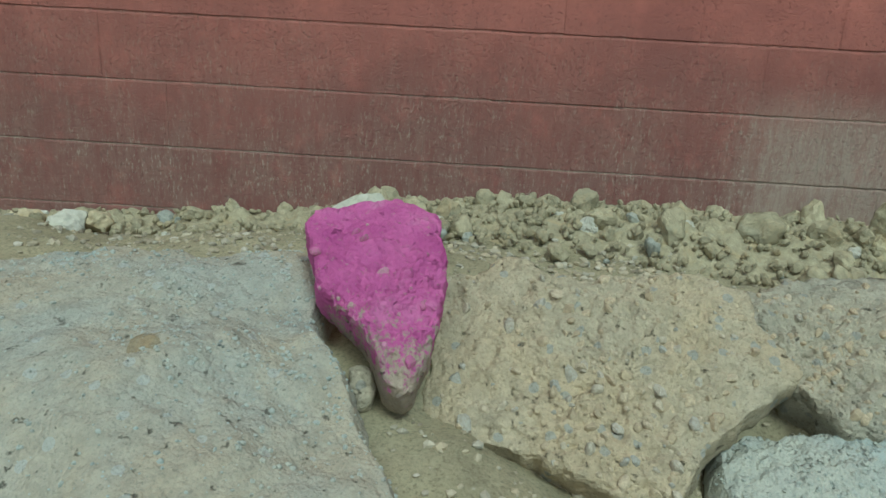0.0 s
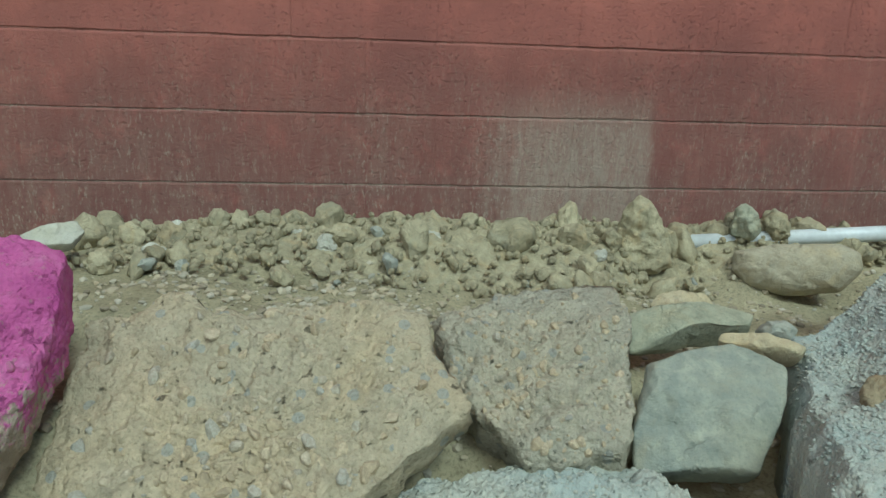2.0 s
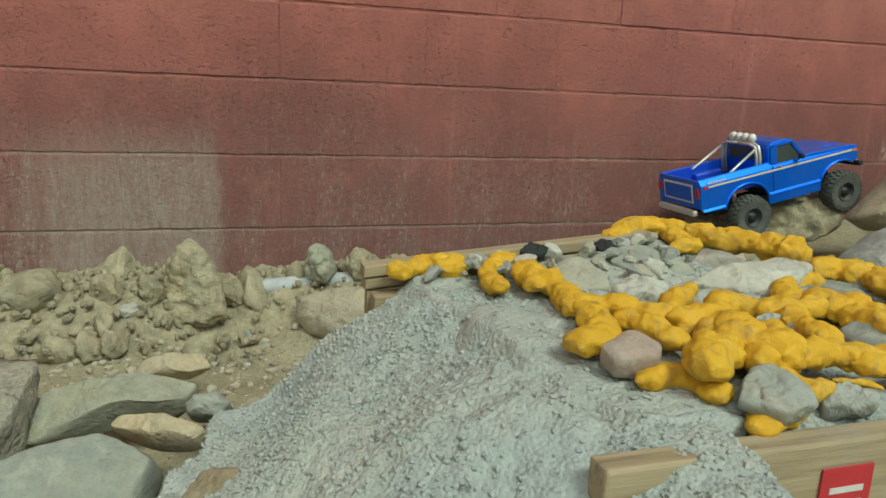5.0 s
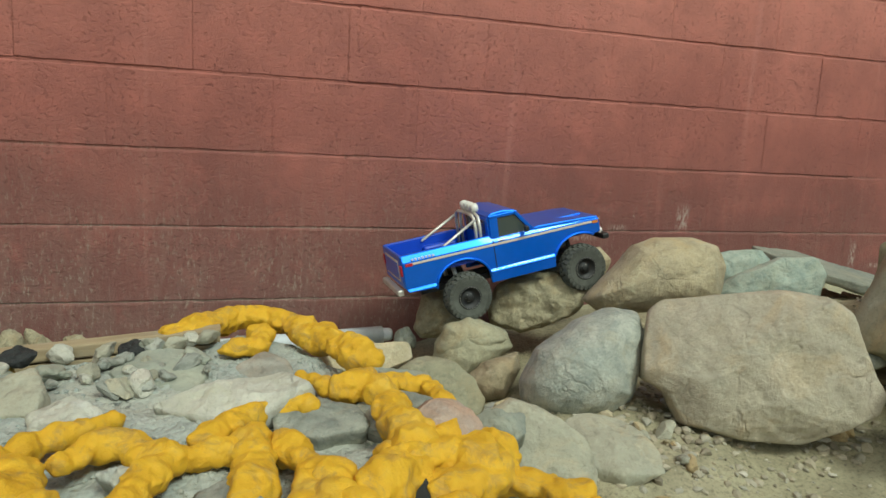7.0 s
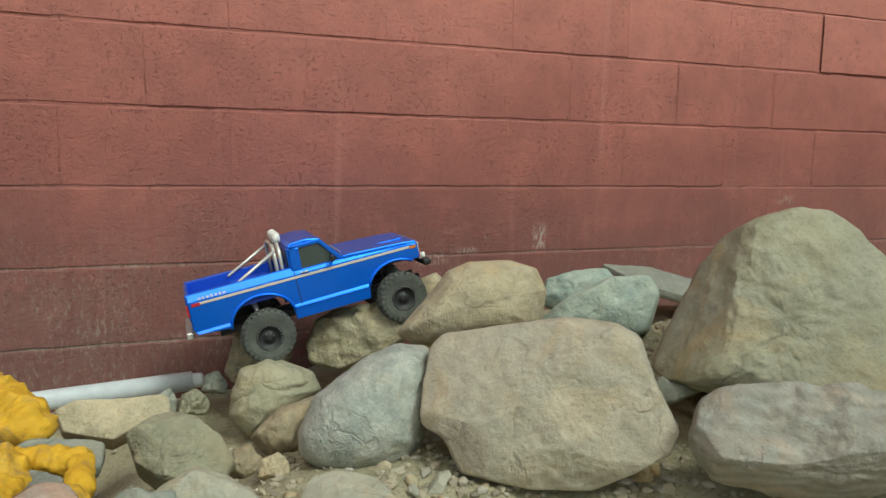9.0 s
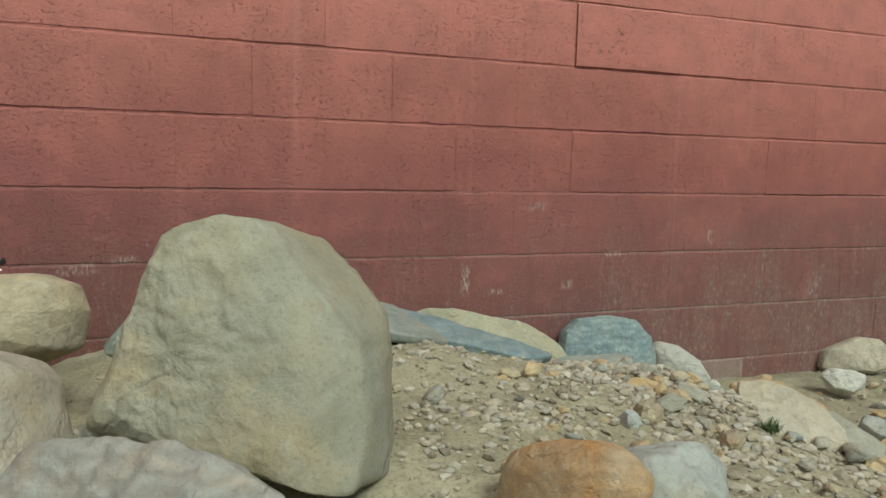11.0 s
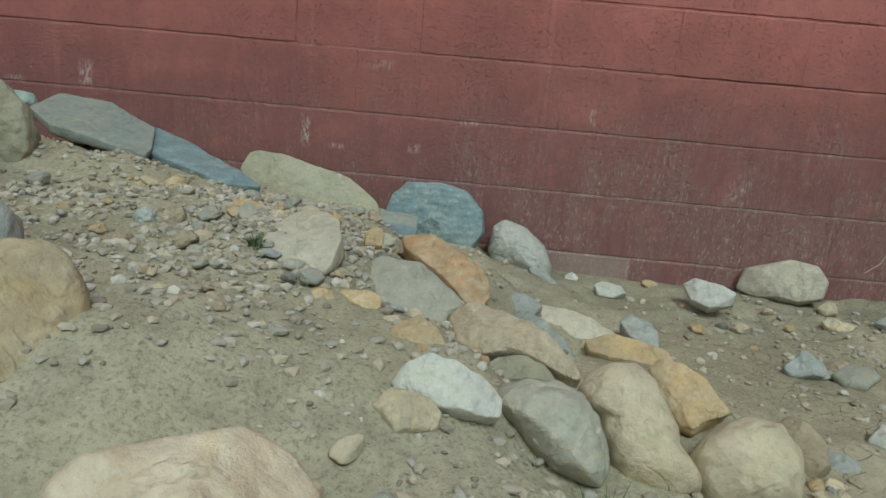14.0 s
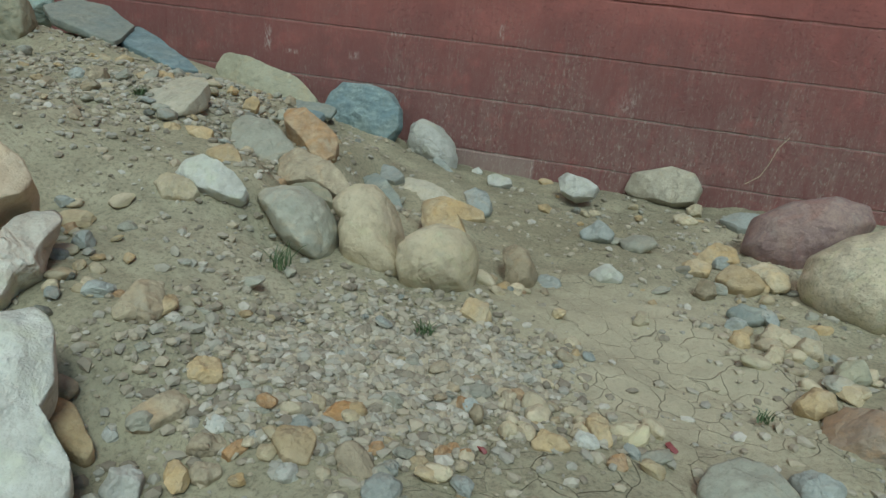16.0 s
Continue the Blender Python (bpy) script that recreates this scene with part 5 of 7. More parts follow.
stone("cobble", "ochre", (-0.379, -0.956, -0.071), -34.3, 50, 0.02, 0.03, 3, 0.005,
      "-22,-21 -17,13 5,25 23,5 17,-21",
      "small ochre stone wedged under a boulder")
stone("cobble", "bluegrey", (-1.194, -0.25, -0.084), 3.9, 20, 0.04, 0.04, 2.6, 0.006,
      "-29,-22 -19,18 13,29 29,-1 23,-33",
      "small grey rock beside the pipe end")
stone("cobble", "greentan", (-1.131, -0.28, -0.081), 1.8, 20, 0.04, 0.04, 2.6, 0.006,
      "-34,-26 -25,18 6,30 34,4 30,-34",
      "small grey rock beside the pipe end")
stone("cobble", "bluegrey", (-1.081, -0.2, -0.066), 0.1, 20, 0.04, 0.04, 2.6, 0.006,
      "-31,-17 -20,18 8,29 31,-3 26,-32",
      "small grey rock beside the pipe end")
stone("cobble", "ochre", (1.019, -0.85, -0.008), 14.1, 50, 0.02, 0.03, 3, 0.004,
      "-23,-27 -17,15 5,30 24,6 17,-27",
      "small ochre cube-like stone on the slope")
stone("cobble", "orange", (1.266, -1.2, -0.135), 7.3, 55, 0.02, 0.03, 3, 0.004,
      "-19,-10 -7,14 18,19 20,1 -4,-18",
      "small orange-tan stone in the stone edge")
stone("cobble", "ochre", (0.444, -0.75, 0.03), 5.3, 50, 0.03, 0.04, 3, 0.005,
      "-21,-12 -10,16 17,19 22,-8 0,-18",
      "small tan stone on the dirt crest")
stone("flat_stone", "ochre", (0.731, -0.85, 0.026), -6.9, 60, 0.02, 0.04, 3, 0.005,
      "-47,-12 -36,21 18,26 48,5 34,-19 -13,-26",
      "flat ochre stone on the dirt crest")
stone("cobble", "brownrock", (0.63, -1.0, 0.029), -2.8, 50, 0.04, 0.05, 3, 0.006,
      "-29,-13 -18,24 15,29 29,2 20,-24 -12,-29",
      "brown angular stone on the dirt crest")
stone("cobble", "ochre", (0.539, -1.0, 0.008), 1.7, 50, 0.03, 0.04, 3, 0.006,
      "-22,-13 -14,21 14,27 23,-5 5,-27",
      "tan angular stone on the dirt crest")
stone("cobble", "greywhite", (0.583, -1.02, 0.027), -0.5, 50, 0.03, 0.04, 3, 0.006,
      "-19,-11 -12,22 17,21 20,-7 2,-20",
      "grey angular stone on the dirt crest")


stone("clay_clod", "brown", (-2.410, -1.104, -0.142), -23.7, 62, 0.02, 0.04, 3, 0.008,
      "-39,10 -14,36 25,44 33,13 18,-24 40,-36 10,-44 -28,-43 -40,-15",
      "crumbling brown clay patch set in the mortar ramp")
stone("flat_stone", "tan", (-2.494, -0.517, -0.187), -14.5, 45, 0.03, 0.05, 3, 0.006,
      "-76,-20 -57,9 -6,27 56,24 76,0 37,-17 -40,-27",
      "low pale stone on the dirt behind the slabs")
# Added rock standing for the pointed boulder's right flank, cut to fit the camera's view.
stone("boulder", "greentan", (0.087, -0.715, 0.157), 23.2, 25, 0.08, 0.1, 2.6, 0.012,
      "-80,137 -37,129 22,80 69,38 85,-26 78,-91 44,-130 -44,-137 -85,-114",
      "tan rock added as right flank of the pointed boulder")
# stone edge running down the slope
stone("boulder", "pale", (1.122, -1.001, -0.082), 8.0, 60, 0.05, 0.1, 5, 0.008,
      "-111,36 -100,74 -55,89 8,68 72,21 111,-19 103,-37 76,-52 62,-89 14,-72 -44,-62 -87,-36",
      "broad flat grey-tan slab set in the slope")
stone("boulder", "brownrock", (1.329, -1.092, -0.133), 0.0, 55, 0.06, 0.1, 4.5, 0.009,
      "-130,50 -112,74 -76,82 -15,55 35,30 82,-7 122,-48 130,-82 93,-77 38,-52 -7,-43 -61,-48 -96,-32 -116,3",
      "long brown angular slab in the stone edge")
stone("boulder", "orange", (1.178, -0.810, -0.085), 4.3, 60, 0.06, 0.1, 3.5, 0.01,
      "-106,111 -52,101 8,62 64,30 101,-12 106,-69 85,-111 50,-105 14,-61 -34,-23 -74,16 -93,64",
      "elongated orange rock on the slope")
stone("flat_stone", "bluegrey", (1.419, -0.800, -0.218), -3.9, 55, 0.04, 0.06, 4, 0.006,
      "-82,40 -40,61 2,31 55,-10 82,-48 38,-61 -12,-38 -58,4",
      "grey wedge stone in the stone edge")
stone("flat_stone", "greywhite", (1.376, -0.617, -0.215), -1.9, 55, 0.04, 0.05, 4, 0.006,
      "-64,-2 -26,35 20,30 64,3 37,-35 -19,-32",
      "grey angular stone beside the stone edge")
stone("flat_stone", "whitetan", (1.517, -0.647, -0.263), -7.0, 58, 0.04, 0.06, 5, 0.006,
      "-126,21 -92,75 -43,75 50,44 115,8 126,-31 56,-48 8,-65 -24,-75 -66,-40",
      "white wedge-shaped slab in the stone edge")
stone("flat_stone", "ochre", (1.631, -0.776, -0.252), -11.2, 58, 0.04, 0.05, 4, 0.005,
      "-106,12 -54,37 29,29 89,22 106,-6 52,-36 21,-35 -43,-37 -89,-20",
      "flat ochre stone in the stone edge")
stone("flat_stone", "greywhite", (1.680, -0.657, -0.241), -12.5, 50, 0.04, 0.05, 4, 0.006,
      "-52,22 -29,52 20,45 48,3 52,-34 29,-52 -21,-26",
      "grey angular stone beside the stone edge")
stone("boulder", "ochre", (1.669, -1.108, -0.207), -15.7, 42, 0.06, 0.09, 4, 0.007,
      "-78,48 -63,68 -20,69 31,43 78,-9 39,-39 18,-69 -7,-62 -35,-26 -65,15",
      "angular brown rock in the stone edge")
stone("boulder", "buff", (1.540, -1.277, -0.190), -12.1, 35, 0.1, 0.11, 2.4, 0.006,
      "-111,47 -95,79 -61,104 -20,108 15,87 41,50 65,16 69,-15 91,-38 111,-61 106,-83 70,-102 23,-108 -15,-98 -43,-69 -60,-34 -68,5 -98,22",
      "large smooth pear-shaped buff boulder in the stone edge")
stone("boulder", "pale", (1.380, -1.341, -0.174), -4.8, 32, 0.1, 0.11, 2.3, 0.01,
      "-99,36 -79,59 -41,76 8,79 49,64 76,37 94,1 99,-54 87,-79 52,-72 13,-64 -20,-45 -52,-13 -77,11",
      "rounded blotchy grey boulder in the stone edge")
stone("boulder", "buff", (1.706, -1.322, -0.213), -21.2, 35, 0.1, 0.11, 2.2, 0.006,
      "-89,-11 -76,25 -45,61 -1,83 46,82 74,50 86,12 89,-35 55,-65 5,-81 -44,-83 -73,-57",
      "smooth rounded tan boulder at the end of the stone edge")
stone("cobble", "brown", (1.865, -1.173, -0.257), -23.4, 42, 0.05, 0.07, 2.8, 0.006,
      "-53,40 -24,63 10,58 42,25 53,-12 31,-54 5,-63 -12,-15",
      "rounded brown rock beside a boulder")
stone("flat_stone", "greywhite", (1.948, -1.162, -0.284), -24.5, 52, 0.03, 0.04, 4, 0.006,
      "-38,-8 -23,35 16,24 33,9 38,-22 2,-26 -20,-35",
      "pale angular rock on the dirt")
stone("flat_stone", "whitestone", (1.215, -1.409, -0.089), 6.2, 45, 0.05, 0.06, 4, 0.008,
      "-84,2 -69,26 -34,45 5,42 51,13 84,-14 81,-41 42,-45 -1,-40 -37,-34 -66,-18",
      "white angular rock on the slope")
stone("flat_stone", "greentan", (1.337, -1.180, -0.161), -0.4, 58, 0.03, 0.05, 3, 0.006,
      "-78,-1 -37,34 18,38 54,21 78,-9 20,-12 -29,-27 -55,-38",
      "low pale stone under the stone edge")
stone("cobble", "ochre", (0.976, -1.195, -0.041), 13.6, 55, 0.02, 0.03, 4, 0.004,
      "-28,8 -6,22 23,18 28,-9 -2,-22 -25,-10",
      "yellow-ochre angular stone on the slope")
stone("cobble", "ochre", (1.045, -1.186, -0.044), 10.9, 55, 0.02, 0.03, 4, 0.004,
      "-39,24 -4,21 36,19 39,-15 11,-24 -19,-6",
      "flat ochre stone on the slope")
stone("cobble", "tan", (1.104, -1.218, -0.069), 9.9, 55, 0.02, 0.03, 4, 0.004,
      "-20,4 -3,20 20,19 19,-9 -5,-20",
      "small tan stone on the slope")
stone("cobble", "ochre", (1.158, -1.253, -0.073), 6.9, 55, 0.03, 0.04, 4, 0.005,
      "-50,9 -37,33 2,31 35,10 50,-24 29,-33 -7,-22 -45,-11",
      "angular ochre stone in the stone edge")
stone("cobble", "orange", (1.060, -1.219, -0.079), 9.8, 55, 0.02, 0.03, 3, 0.004,
      "-20,9 2,21 20,0 7,-21 -14,-15",
      "small orange-tan stone on the slope")
stone("flat_stone", "bluegrey", (0.909, -0.308, -0.092), -9.3, 62, 0.025, 0.04, 5, 0.006,
      "-173,-32 -119,7 -59,28 163,44 173,-15 84,-26 9,-44 -68,-37",
      "thin blue-grey slab set in the slope")
stone("flat_stone", "slateblue", (0.987, -0.444, -0.087), -10.8, 62, 0.025, 0.04, 5, 0.006,
      "-102,9 -1,30 99,22 102,-30 19,-29 -68,-17",
      "thin blue-grey slab set in the slope")
stone("cobble", "greywhite", (1.485, -0.213, -0.246), -4.1, 30, 0.04, 0.05, 2.6, 0.006,
      "-63,25 -43,39 -12,24 36,-15 63,-37 24,-39 -21,-19",
      "small grey stone beside a white boulder")
stone("flat_stone", "whitestone", (1.687, -0.212, -0.264), -7.9, 55, 0.02, 0.03, 4, 0.004,
      "-52,12 -26,31 43,21 52,-5 12,-31 -37,-27",
      "small white flat stone on the dirt")
stone("cobble", "whitestone", (1.581, -0.088, -0.269), -6.1, 40, 0.02, 0.03, 3, 0.004,
      "-23,6 2,22 23,4 15,-22 -12,-22",
      "small white stone beside the wall")
stone("cobble", "tan", (2.388, -0.160, -0.273), -24.0, 40, 0.03, 0.03, 2.8, 0.004,
      "-30,-2 -6,29 20,27 30,-11 -6,-29",
      "small tan stone beside the wall")
stone("flat_stone", "tan", (2.337, -0.332, -0.271), -24.4, 55, 0.02, 0.03, 3, 0.004,
      "-46,11 -17,27 46,9 39,-10 3,-27 -29,-15",
      "small pale flat stone on the dirt")
stone("boulder", "pyramid", (-0.110, -0.998, 0.218), -39.3, 12, 0.15, 0.36, 3.4, 0.012,
      "-239,-124 -226,-84 -190,0 -154,75 -112,128 -63,161 3,182 51,180 92,153 136,113 182,73 209,38 227,-12 235,-63 239,-108 239,-161 231,-182 154,-172 66,-170 -73,-169 -163,-160 -222,-144",
      "huge pointed boulder with grey and mossy tan faces")


# ---- wooden platform with mortar bed, foam and stones ----
platform = tagged(new("wooden_platform"), "low weathered wooden platform frame filled with mortar", "platform")
platform.location = (-1.66, -1.09, -0.25)


def board(name, x0, x1, y0, y1, z0, z1, label=""):
    bm = box(x0 + 1.66, x1 + 1.66, y0 + 1.09, y1 + 1.09, z0 + 0.25, z1 + 0.25, bevel=0.004)
    return part(name, bm, "wood", platform, label)


def rail(x0, x1, y0, y1, thick, drop, label=""):
    """A rail that climbs to the right; drop: how far its top lies under the top rail's."""
    lift = lambda x: 0.084 + 0.086 * (x + 2.15) - drop
    bm = prism([(x0 + 1.66, lift(x0) - thick + 0.25), (x1 + 1.66, lift(x1) - thick + 0.25), (x1 + 1.66, lift(x1) + 0.25), (x0 + 1.66, lift(x0) + 0.25)], y0 + 1.09, y1 + 1.09, bevel=0.003)
    return part("rail", bm, "wood", platform, label)


rail(-2.15, -1.56, -.785, -.745, .022, 0.0, "weathered yellow-brown top rail")
rail(-2.147, -1.565, -.782, -.75, .02, .025)
rail(-2.143, -1.57, -.778, -.755, .26, .048)
board("post", -2.14, -2.09, -.83, -.79, -.25, .04, "stained wooden post")
board("front_board", -2.05, -1.17, -1.475, -1.44, -.18, .055, "pale weathered plank with peeling surface")
sticker = part("sticker", box(.0, .07, -.3885, -.386, .215, .285, bevel=.0004), "sticker_red", platform, "small red and white sticker, unreadable")
sticker.location = (-.13, 0, -.01)
part("sticker_bar", box(.012, .058, -.3895, -.388, .235, .245), "sticker_white", sticker)
part("sticker_bar", box(.012, .058, -.3895, -.388, .255, .262), "sticker_white", sticker)
mound("mortar_bed", "mortar_blue", "-2.1,-.80 -1.6,-.79 -1.53,-.72 -1.43,-.76 -1.36,-.88 -1.30,-1.03 -1.25,-1.2 -1.19,-1.33 -1.17,-1.43 -1.6,-1.435 -2.0,-1.43 -2.08,-1.1",
      "-2.05,-.83,.07 -1.6,-.82,.105 -1.2,-.83,.10 -1.6,-1.1,.095 -1.85,-1.2,.085 -1.3,-1.1,.08 -1.25,-1.4,.05 -1.6,-1.42,.055 -1.95,-1.4,.06",
      "lumpy grey mortar bed filling a wooden frame", "mortar bed", rough=0.010, drop=0.2, crumb=0.5)


def foam_bead(path, radius, height):
    """A bead of expanding foam: a swollen rope of merging lumps along a line on the platform."""
    pts = [Vector((x, y, height)) for x, y in parse(path, 1.0)]
    rnd = random.Random(len(path) * 31 + int(abs(pts[0].x) * 1000))
    bm = bmesh.new()

    def blob(p, r, flat, along):
        made = bmesh.ops.create_icosphere(bm, subdivisions=3, radius=1.0)["verts"]
        side = Vector((-along.y, along.x, 0))
        sx, sy, sz = r * rnd.uniform(0.9, 1.35), r * rnd.uniform(0.85, 1.1), r * flat
        seed = Vector((rnd.uniform(0, 50), rnd.uniform(0, 50), 0))
        for v in made:
            n = v.co.copy()
            q = 1 + 0.26 * noise.noise(n * 1.3 + seed) + 0.22 * noise.noise(n * 2.9 + seed) + 0.12 * noise.noise(n * 6.5 + seed)
            v.co = p + (along * n.x * sx + side * n.y * sy + Vector((0, 0, n.z * sz))) * q

    for a, b in zip(pts, pts[1:]):
        along = (b - a).normalized()
        k = max(1, round((b - a).length / (radius * 0.75)))
        for i in range(k + (b is pts[-1])):
            r = radius * rnd.choice((0.72, 0.85, 0.95, 1.05, 1.18))
            at = a.lerp(b, i / k) + Vector((rnd.uniform(-1, 1), rnd.uniform(-1, 1), rnd.uniform(-0.6, 0.3))) * radius * 0.22
            blob(at, r, rnd.uniform(0.7, 0.95), along)
            # smaller lumps that swell out of the flanks
            for _ in range(rnd.choice((1, 1, 2, 3))):
                way = rnd.uniform(0, 6.28)
                blob(at + Vector((math.cos(way), math.sin(way), rnd.uniform(-0.5, 0.35))) * r * 0.75, r * rnd.uniform(0.22, 0.5), 0.85, along)
    ob = mesh_ob("foam_bead", bm, "foam")
    re = ob.modifiers.new("remesh", "REMESH")
    re.mode, re.voxel_size, re.use_smooth_shade = "VOXEL", 0.003, True
    sm = ob.modifiers.new("smooth", "SMOOTH")
    sm.factor, sm.iterations = 0.5, 1
    return tagged(ob, "swollen bead of hardened yellow expanding foam between stones", "foam", "foam beads on the platform")


foam_bead("-2.106,-0.829 -2.077,-0.812 -2.039,-0.790 -2.005,-0.809", 0.025, 0.085)
foam_bead("-1.968,-0.978 -1.963,-0.900 -1.928,-0.852 -1.889,-0.814 -1.869,-0.856", 0.020, 0.095)
foam_bead("-1.916,-1.003 -1.900,-0.939 -1.891,-1.029 -1.905,-1.109 -1.884,-1.131 -1.860,-1.124 -1.834,-1.172 -1.808,-1.202", 0.024, 0.105)
foam_bead("-1.898,-1.095 -1.900,-1.155 -1.908,-1.210 -1.926,-1.234 -1.948,-1.259 -1.960,-1.258", 0.024, 0.100)
foam_bead("-1.862,-1.201 -1.853,-1.247 -1.842,-1.286", 0.020, 0.105)
foam_bead("-1.791,-1.196 -1.762,-1.146 -1.724,-1.119 -1.687,-1.091", 0.016, 0.110)
foam_bead("-1.796,-1.231 -1.761,-1.234 -1.749,-1.284 -1.774,-1.318 -1.810,-1.322 -1.837,-1.342 -1.856,-1.367", 0.028, 0.110)
foam_bead("-1.795,-1.281 -1.770,-1.339 -1.748,-1.356 -1.726,-1.316", 0.027, 0.110)
foam_bead("-1.722,-1.207 -1.699,-1.167 -1.660,-1.166 -1.647,-1.208 -1.616,-1.214 -1.581,-1.211 -1.549,-1.210", 0.020, 0.110)
foam_bead("-1.618,-1.219 -1.646,-1.278 -1.651,-1.332", 0.020, 0.110)
foam_bead("-1.787,-1.367 -1.756,-1.356 -1.728,-1.358 -1.702,-1.361 -1.670,-1.356 -1.654,-1.380", 0.020, 0.105)
foam_bead("-1.529,-1.191 -1.532,-1.249 -1.530,-1.291 -1.537,-1.320", 0.024, 0.110)
foam_bead("-1.495,-1.198 -1.481,-1.242 -1.463,-1.268 -1.481,-1.328 -1.502,-1.375", 0.020, 0.110)
foam_bead("-1.445,-1.309 -1.456,-1.348 -1.486,-1.404 -1.519,-1.432 -1.541,-1.415", 0.024, 0.110)
foam_bead("-1.362,-1.266 -1.385,-1.312 -1.431,-1.363", 0.029, 0.110)
foam_bead("-1.447,-1.377 -1.471,-1.422 -1.514,-1.435", 0.027, 0.105)
foam_bead("-1.656,-1.393 -1.618,-1.390 -1.588,-1.409 -1.554,-1.405", 0.018, 0.100)
foam_bead("-1.578,-1.179 -1.540,-1.124 -1.498,-1.086 -1.456,-1.093", 0.018, 0.115)
foam_bead("-1.341,-1.019 -1.282,-1.043 -1.266,-1.087 -1.266,-1.144 -1.285,-1.208 -1.335,-1.239 -1.376,-1.250", 0.022, 0.110)
foam_bead("-1.448,-0.998 -1.423,-1.030 -1.408,-1.052", 0.014, 0.120)
foam_bead("-1.629,-0.762 -1.574,-0.711 -1.513,-0.655 -1.468,-0.674 -1.438,-0.722 -1.416,-0.787 -1.388,-0.830 -1.359,-0.889 -1.352,-0.942", 0.027, 0.125)
foam_bead("-1.548,-0.847 -1.500,-0.836 -1.493,-0.760", 0.020, 0.120)
foam_bead("-1.299,-1.236 -1.248,-1.226 -1.246,-1.270 -1.276,-1.313 -1.316,-1.322", 0.025, 0.100)
foam_bead("-1.326,-1.356 -1.347,-1.351 -1.389,-1.410 -1.372,-1.427 -1.426,-1.449", 0.018, 0.095)
foam_bead("-1.251,-1.307 -1.217,-1.321 -1.197,-1.358 -1.194,-1.390 -1.253,-1.429 -1.313,-1.441 -1.338,-1.425 -1.346,-1.408", 0.022, 0.090)
foam_bead("-1.186,-1.408 -1.170,-1.432 -1.179,-1.456", 0.020, 0.080)
foam_bead("-1.911,-1.325 -1.870,-1.314 -1.856,-1.348 -1.854,-1.382", 0.018, 0.075)
foam_bead("-1.771,-1.411 -1.806,-1.421 -1.843,-1.435", 0.015, 0.060)
foam_bead("-1.765,-1.331 -1.766,-1.377 -1.758,-1.416 -1.731,-1.412", 0.018, 0.085)
foam_bead("-1.704,-1.394 -1.671,-1.410 -1.667,-1.424", 0.005, 0.085)
foam_bead("-1.401,-1.047 -1.360,-1.041 -1.339,-1.101 -1.351,-1.187 -1.351,-1.253", 0.026, .118)
foam_bead("-1.368,-1.278 -1.330,-1.264 -1.295,-1.272 -1.273,-1.304", 0.025, .112)


# ---- white pipe along the foot of the wall ----
pipe = tagged(new("drain_pipe"), "white plastic drain pipe lying along the wall", "pipe")
pipe.location = (-1.7, -0.13, -0.1)
part("pipe_tube", tube([(-.62, .03, -.045), (.57, -.02, .03)], .024, 20), "pipe_white", pipe, smooth=True)
cap = part("pipe_cap", add_lathe(bmesh.new(), [(.004, -.012), (.014, -.011), (.018, -.004), (.018, .03), (.01, .034)], 20), "pipe_white", pipe, smooth=True)
cap.matrix_basis = pose(.585, -.02, .03, 0, 0, 90)


# ---- weeds ----
def tuft(x, y, blades, size):
    rnd = random.Random(int(x * 1000))
    bm = bmesh.new()
    for _ in range(blades):
        a, lean = rnd.uniform(0, 6.28), rnd.uniform(0.2, 1.1)
        h, w = size * rnd.uniform(0.5, 1), 0.0022
        base = Vector((rnd.uniform(-1, 1), rnd.uniform(-1, 1), 0)) * size * 0.45
        side = Vector((-math.sin(a), math.cos(a), 0)) * w
        rows = []
        for i in range(4):
            s = i / 3
            p = base + Vector((math.cos(a), math.sin(a), 0)) * lean * h * s * s + Vector((0, 0, h * s * (1 - 0.3 * s * lean)))
            k = 1 - 0.85 * s
            rows.append((bm.verts.new(p - side * k), bm.verts.new(p + side * k)))
        for (p, q), (r, t) in zip(rows, rows[1:]):
            bm.faces.new((p, q, t, r))
    ob = mesh_ob("grass_tuft", bm, "grass", smooth=False)
    ob.location = (x, y, ground_height(x, y) + 0.004)
    tagged(ob, "small sparse tuft of green weeds in dirt", "weeds", "weeds")


tuft(.83, -1.10, 40, .03)
tuft(1.43, -1.55, 26, .06)
tuft(1.75, -1.60, 30, .03)
tuft(2.35, -1.62, 20, .03)

# ---- radio-controlled pickup truck, one tenth of full size ----
truck = tagged(new("toy_truck"), "bright blue radio-controlled pickup truck climbing the rocks", "toy truck")


def arch(cx, r, z, steps=14):
    """Points of a wheel arch from rear to front."""
    return [(cx - r * math.cos(math.pi * i / steps), z + 0.92 * r * math.sin(math.pi * i / steps)) for i in range(steps + 1)]


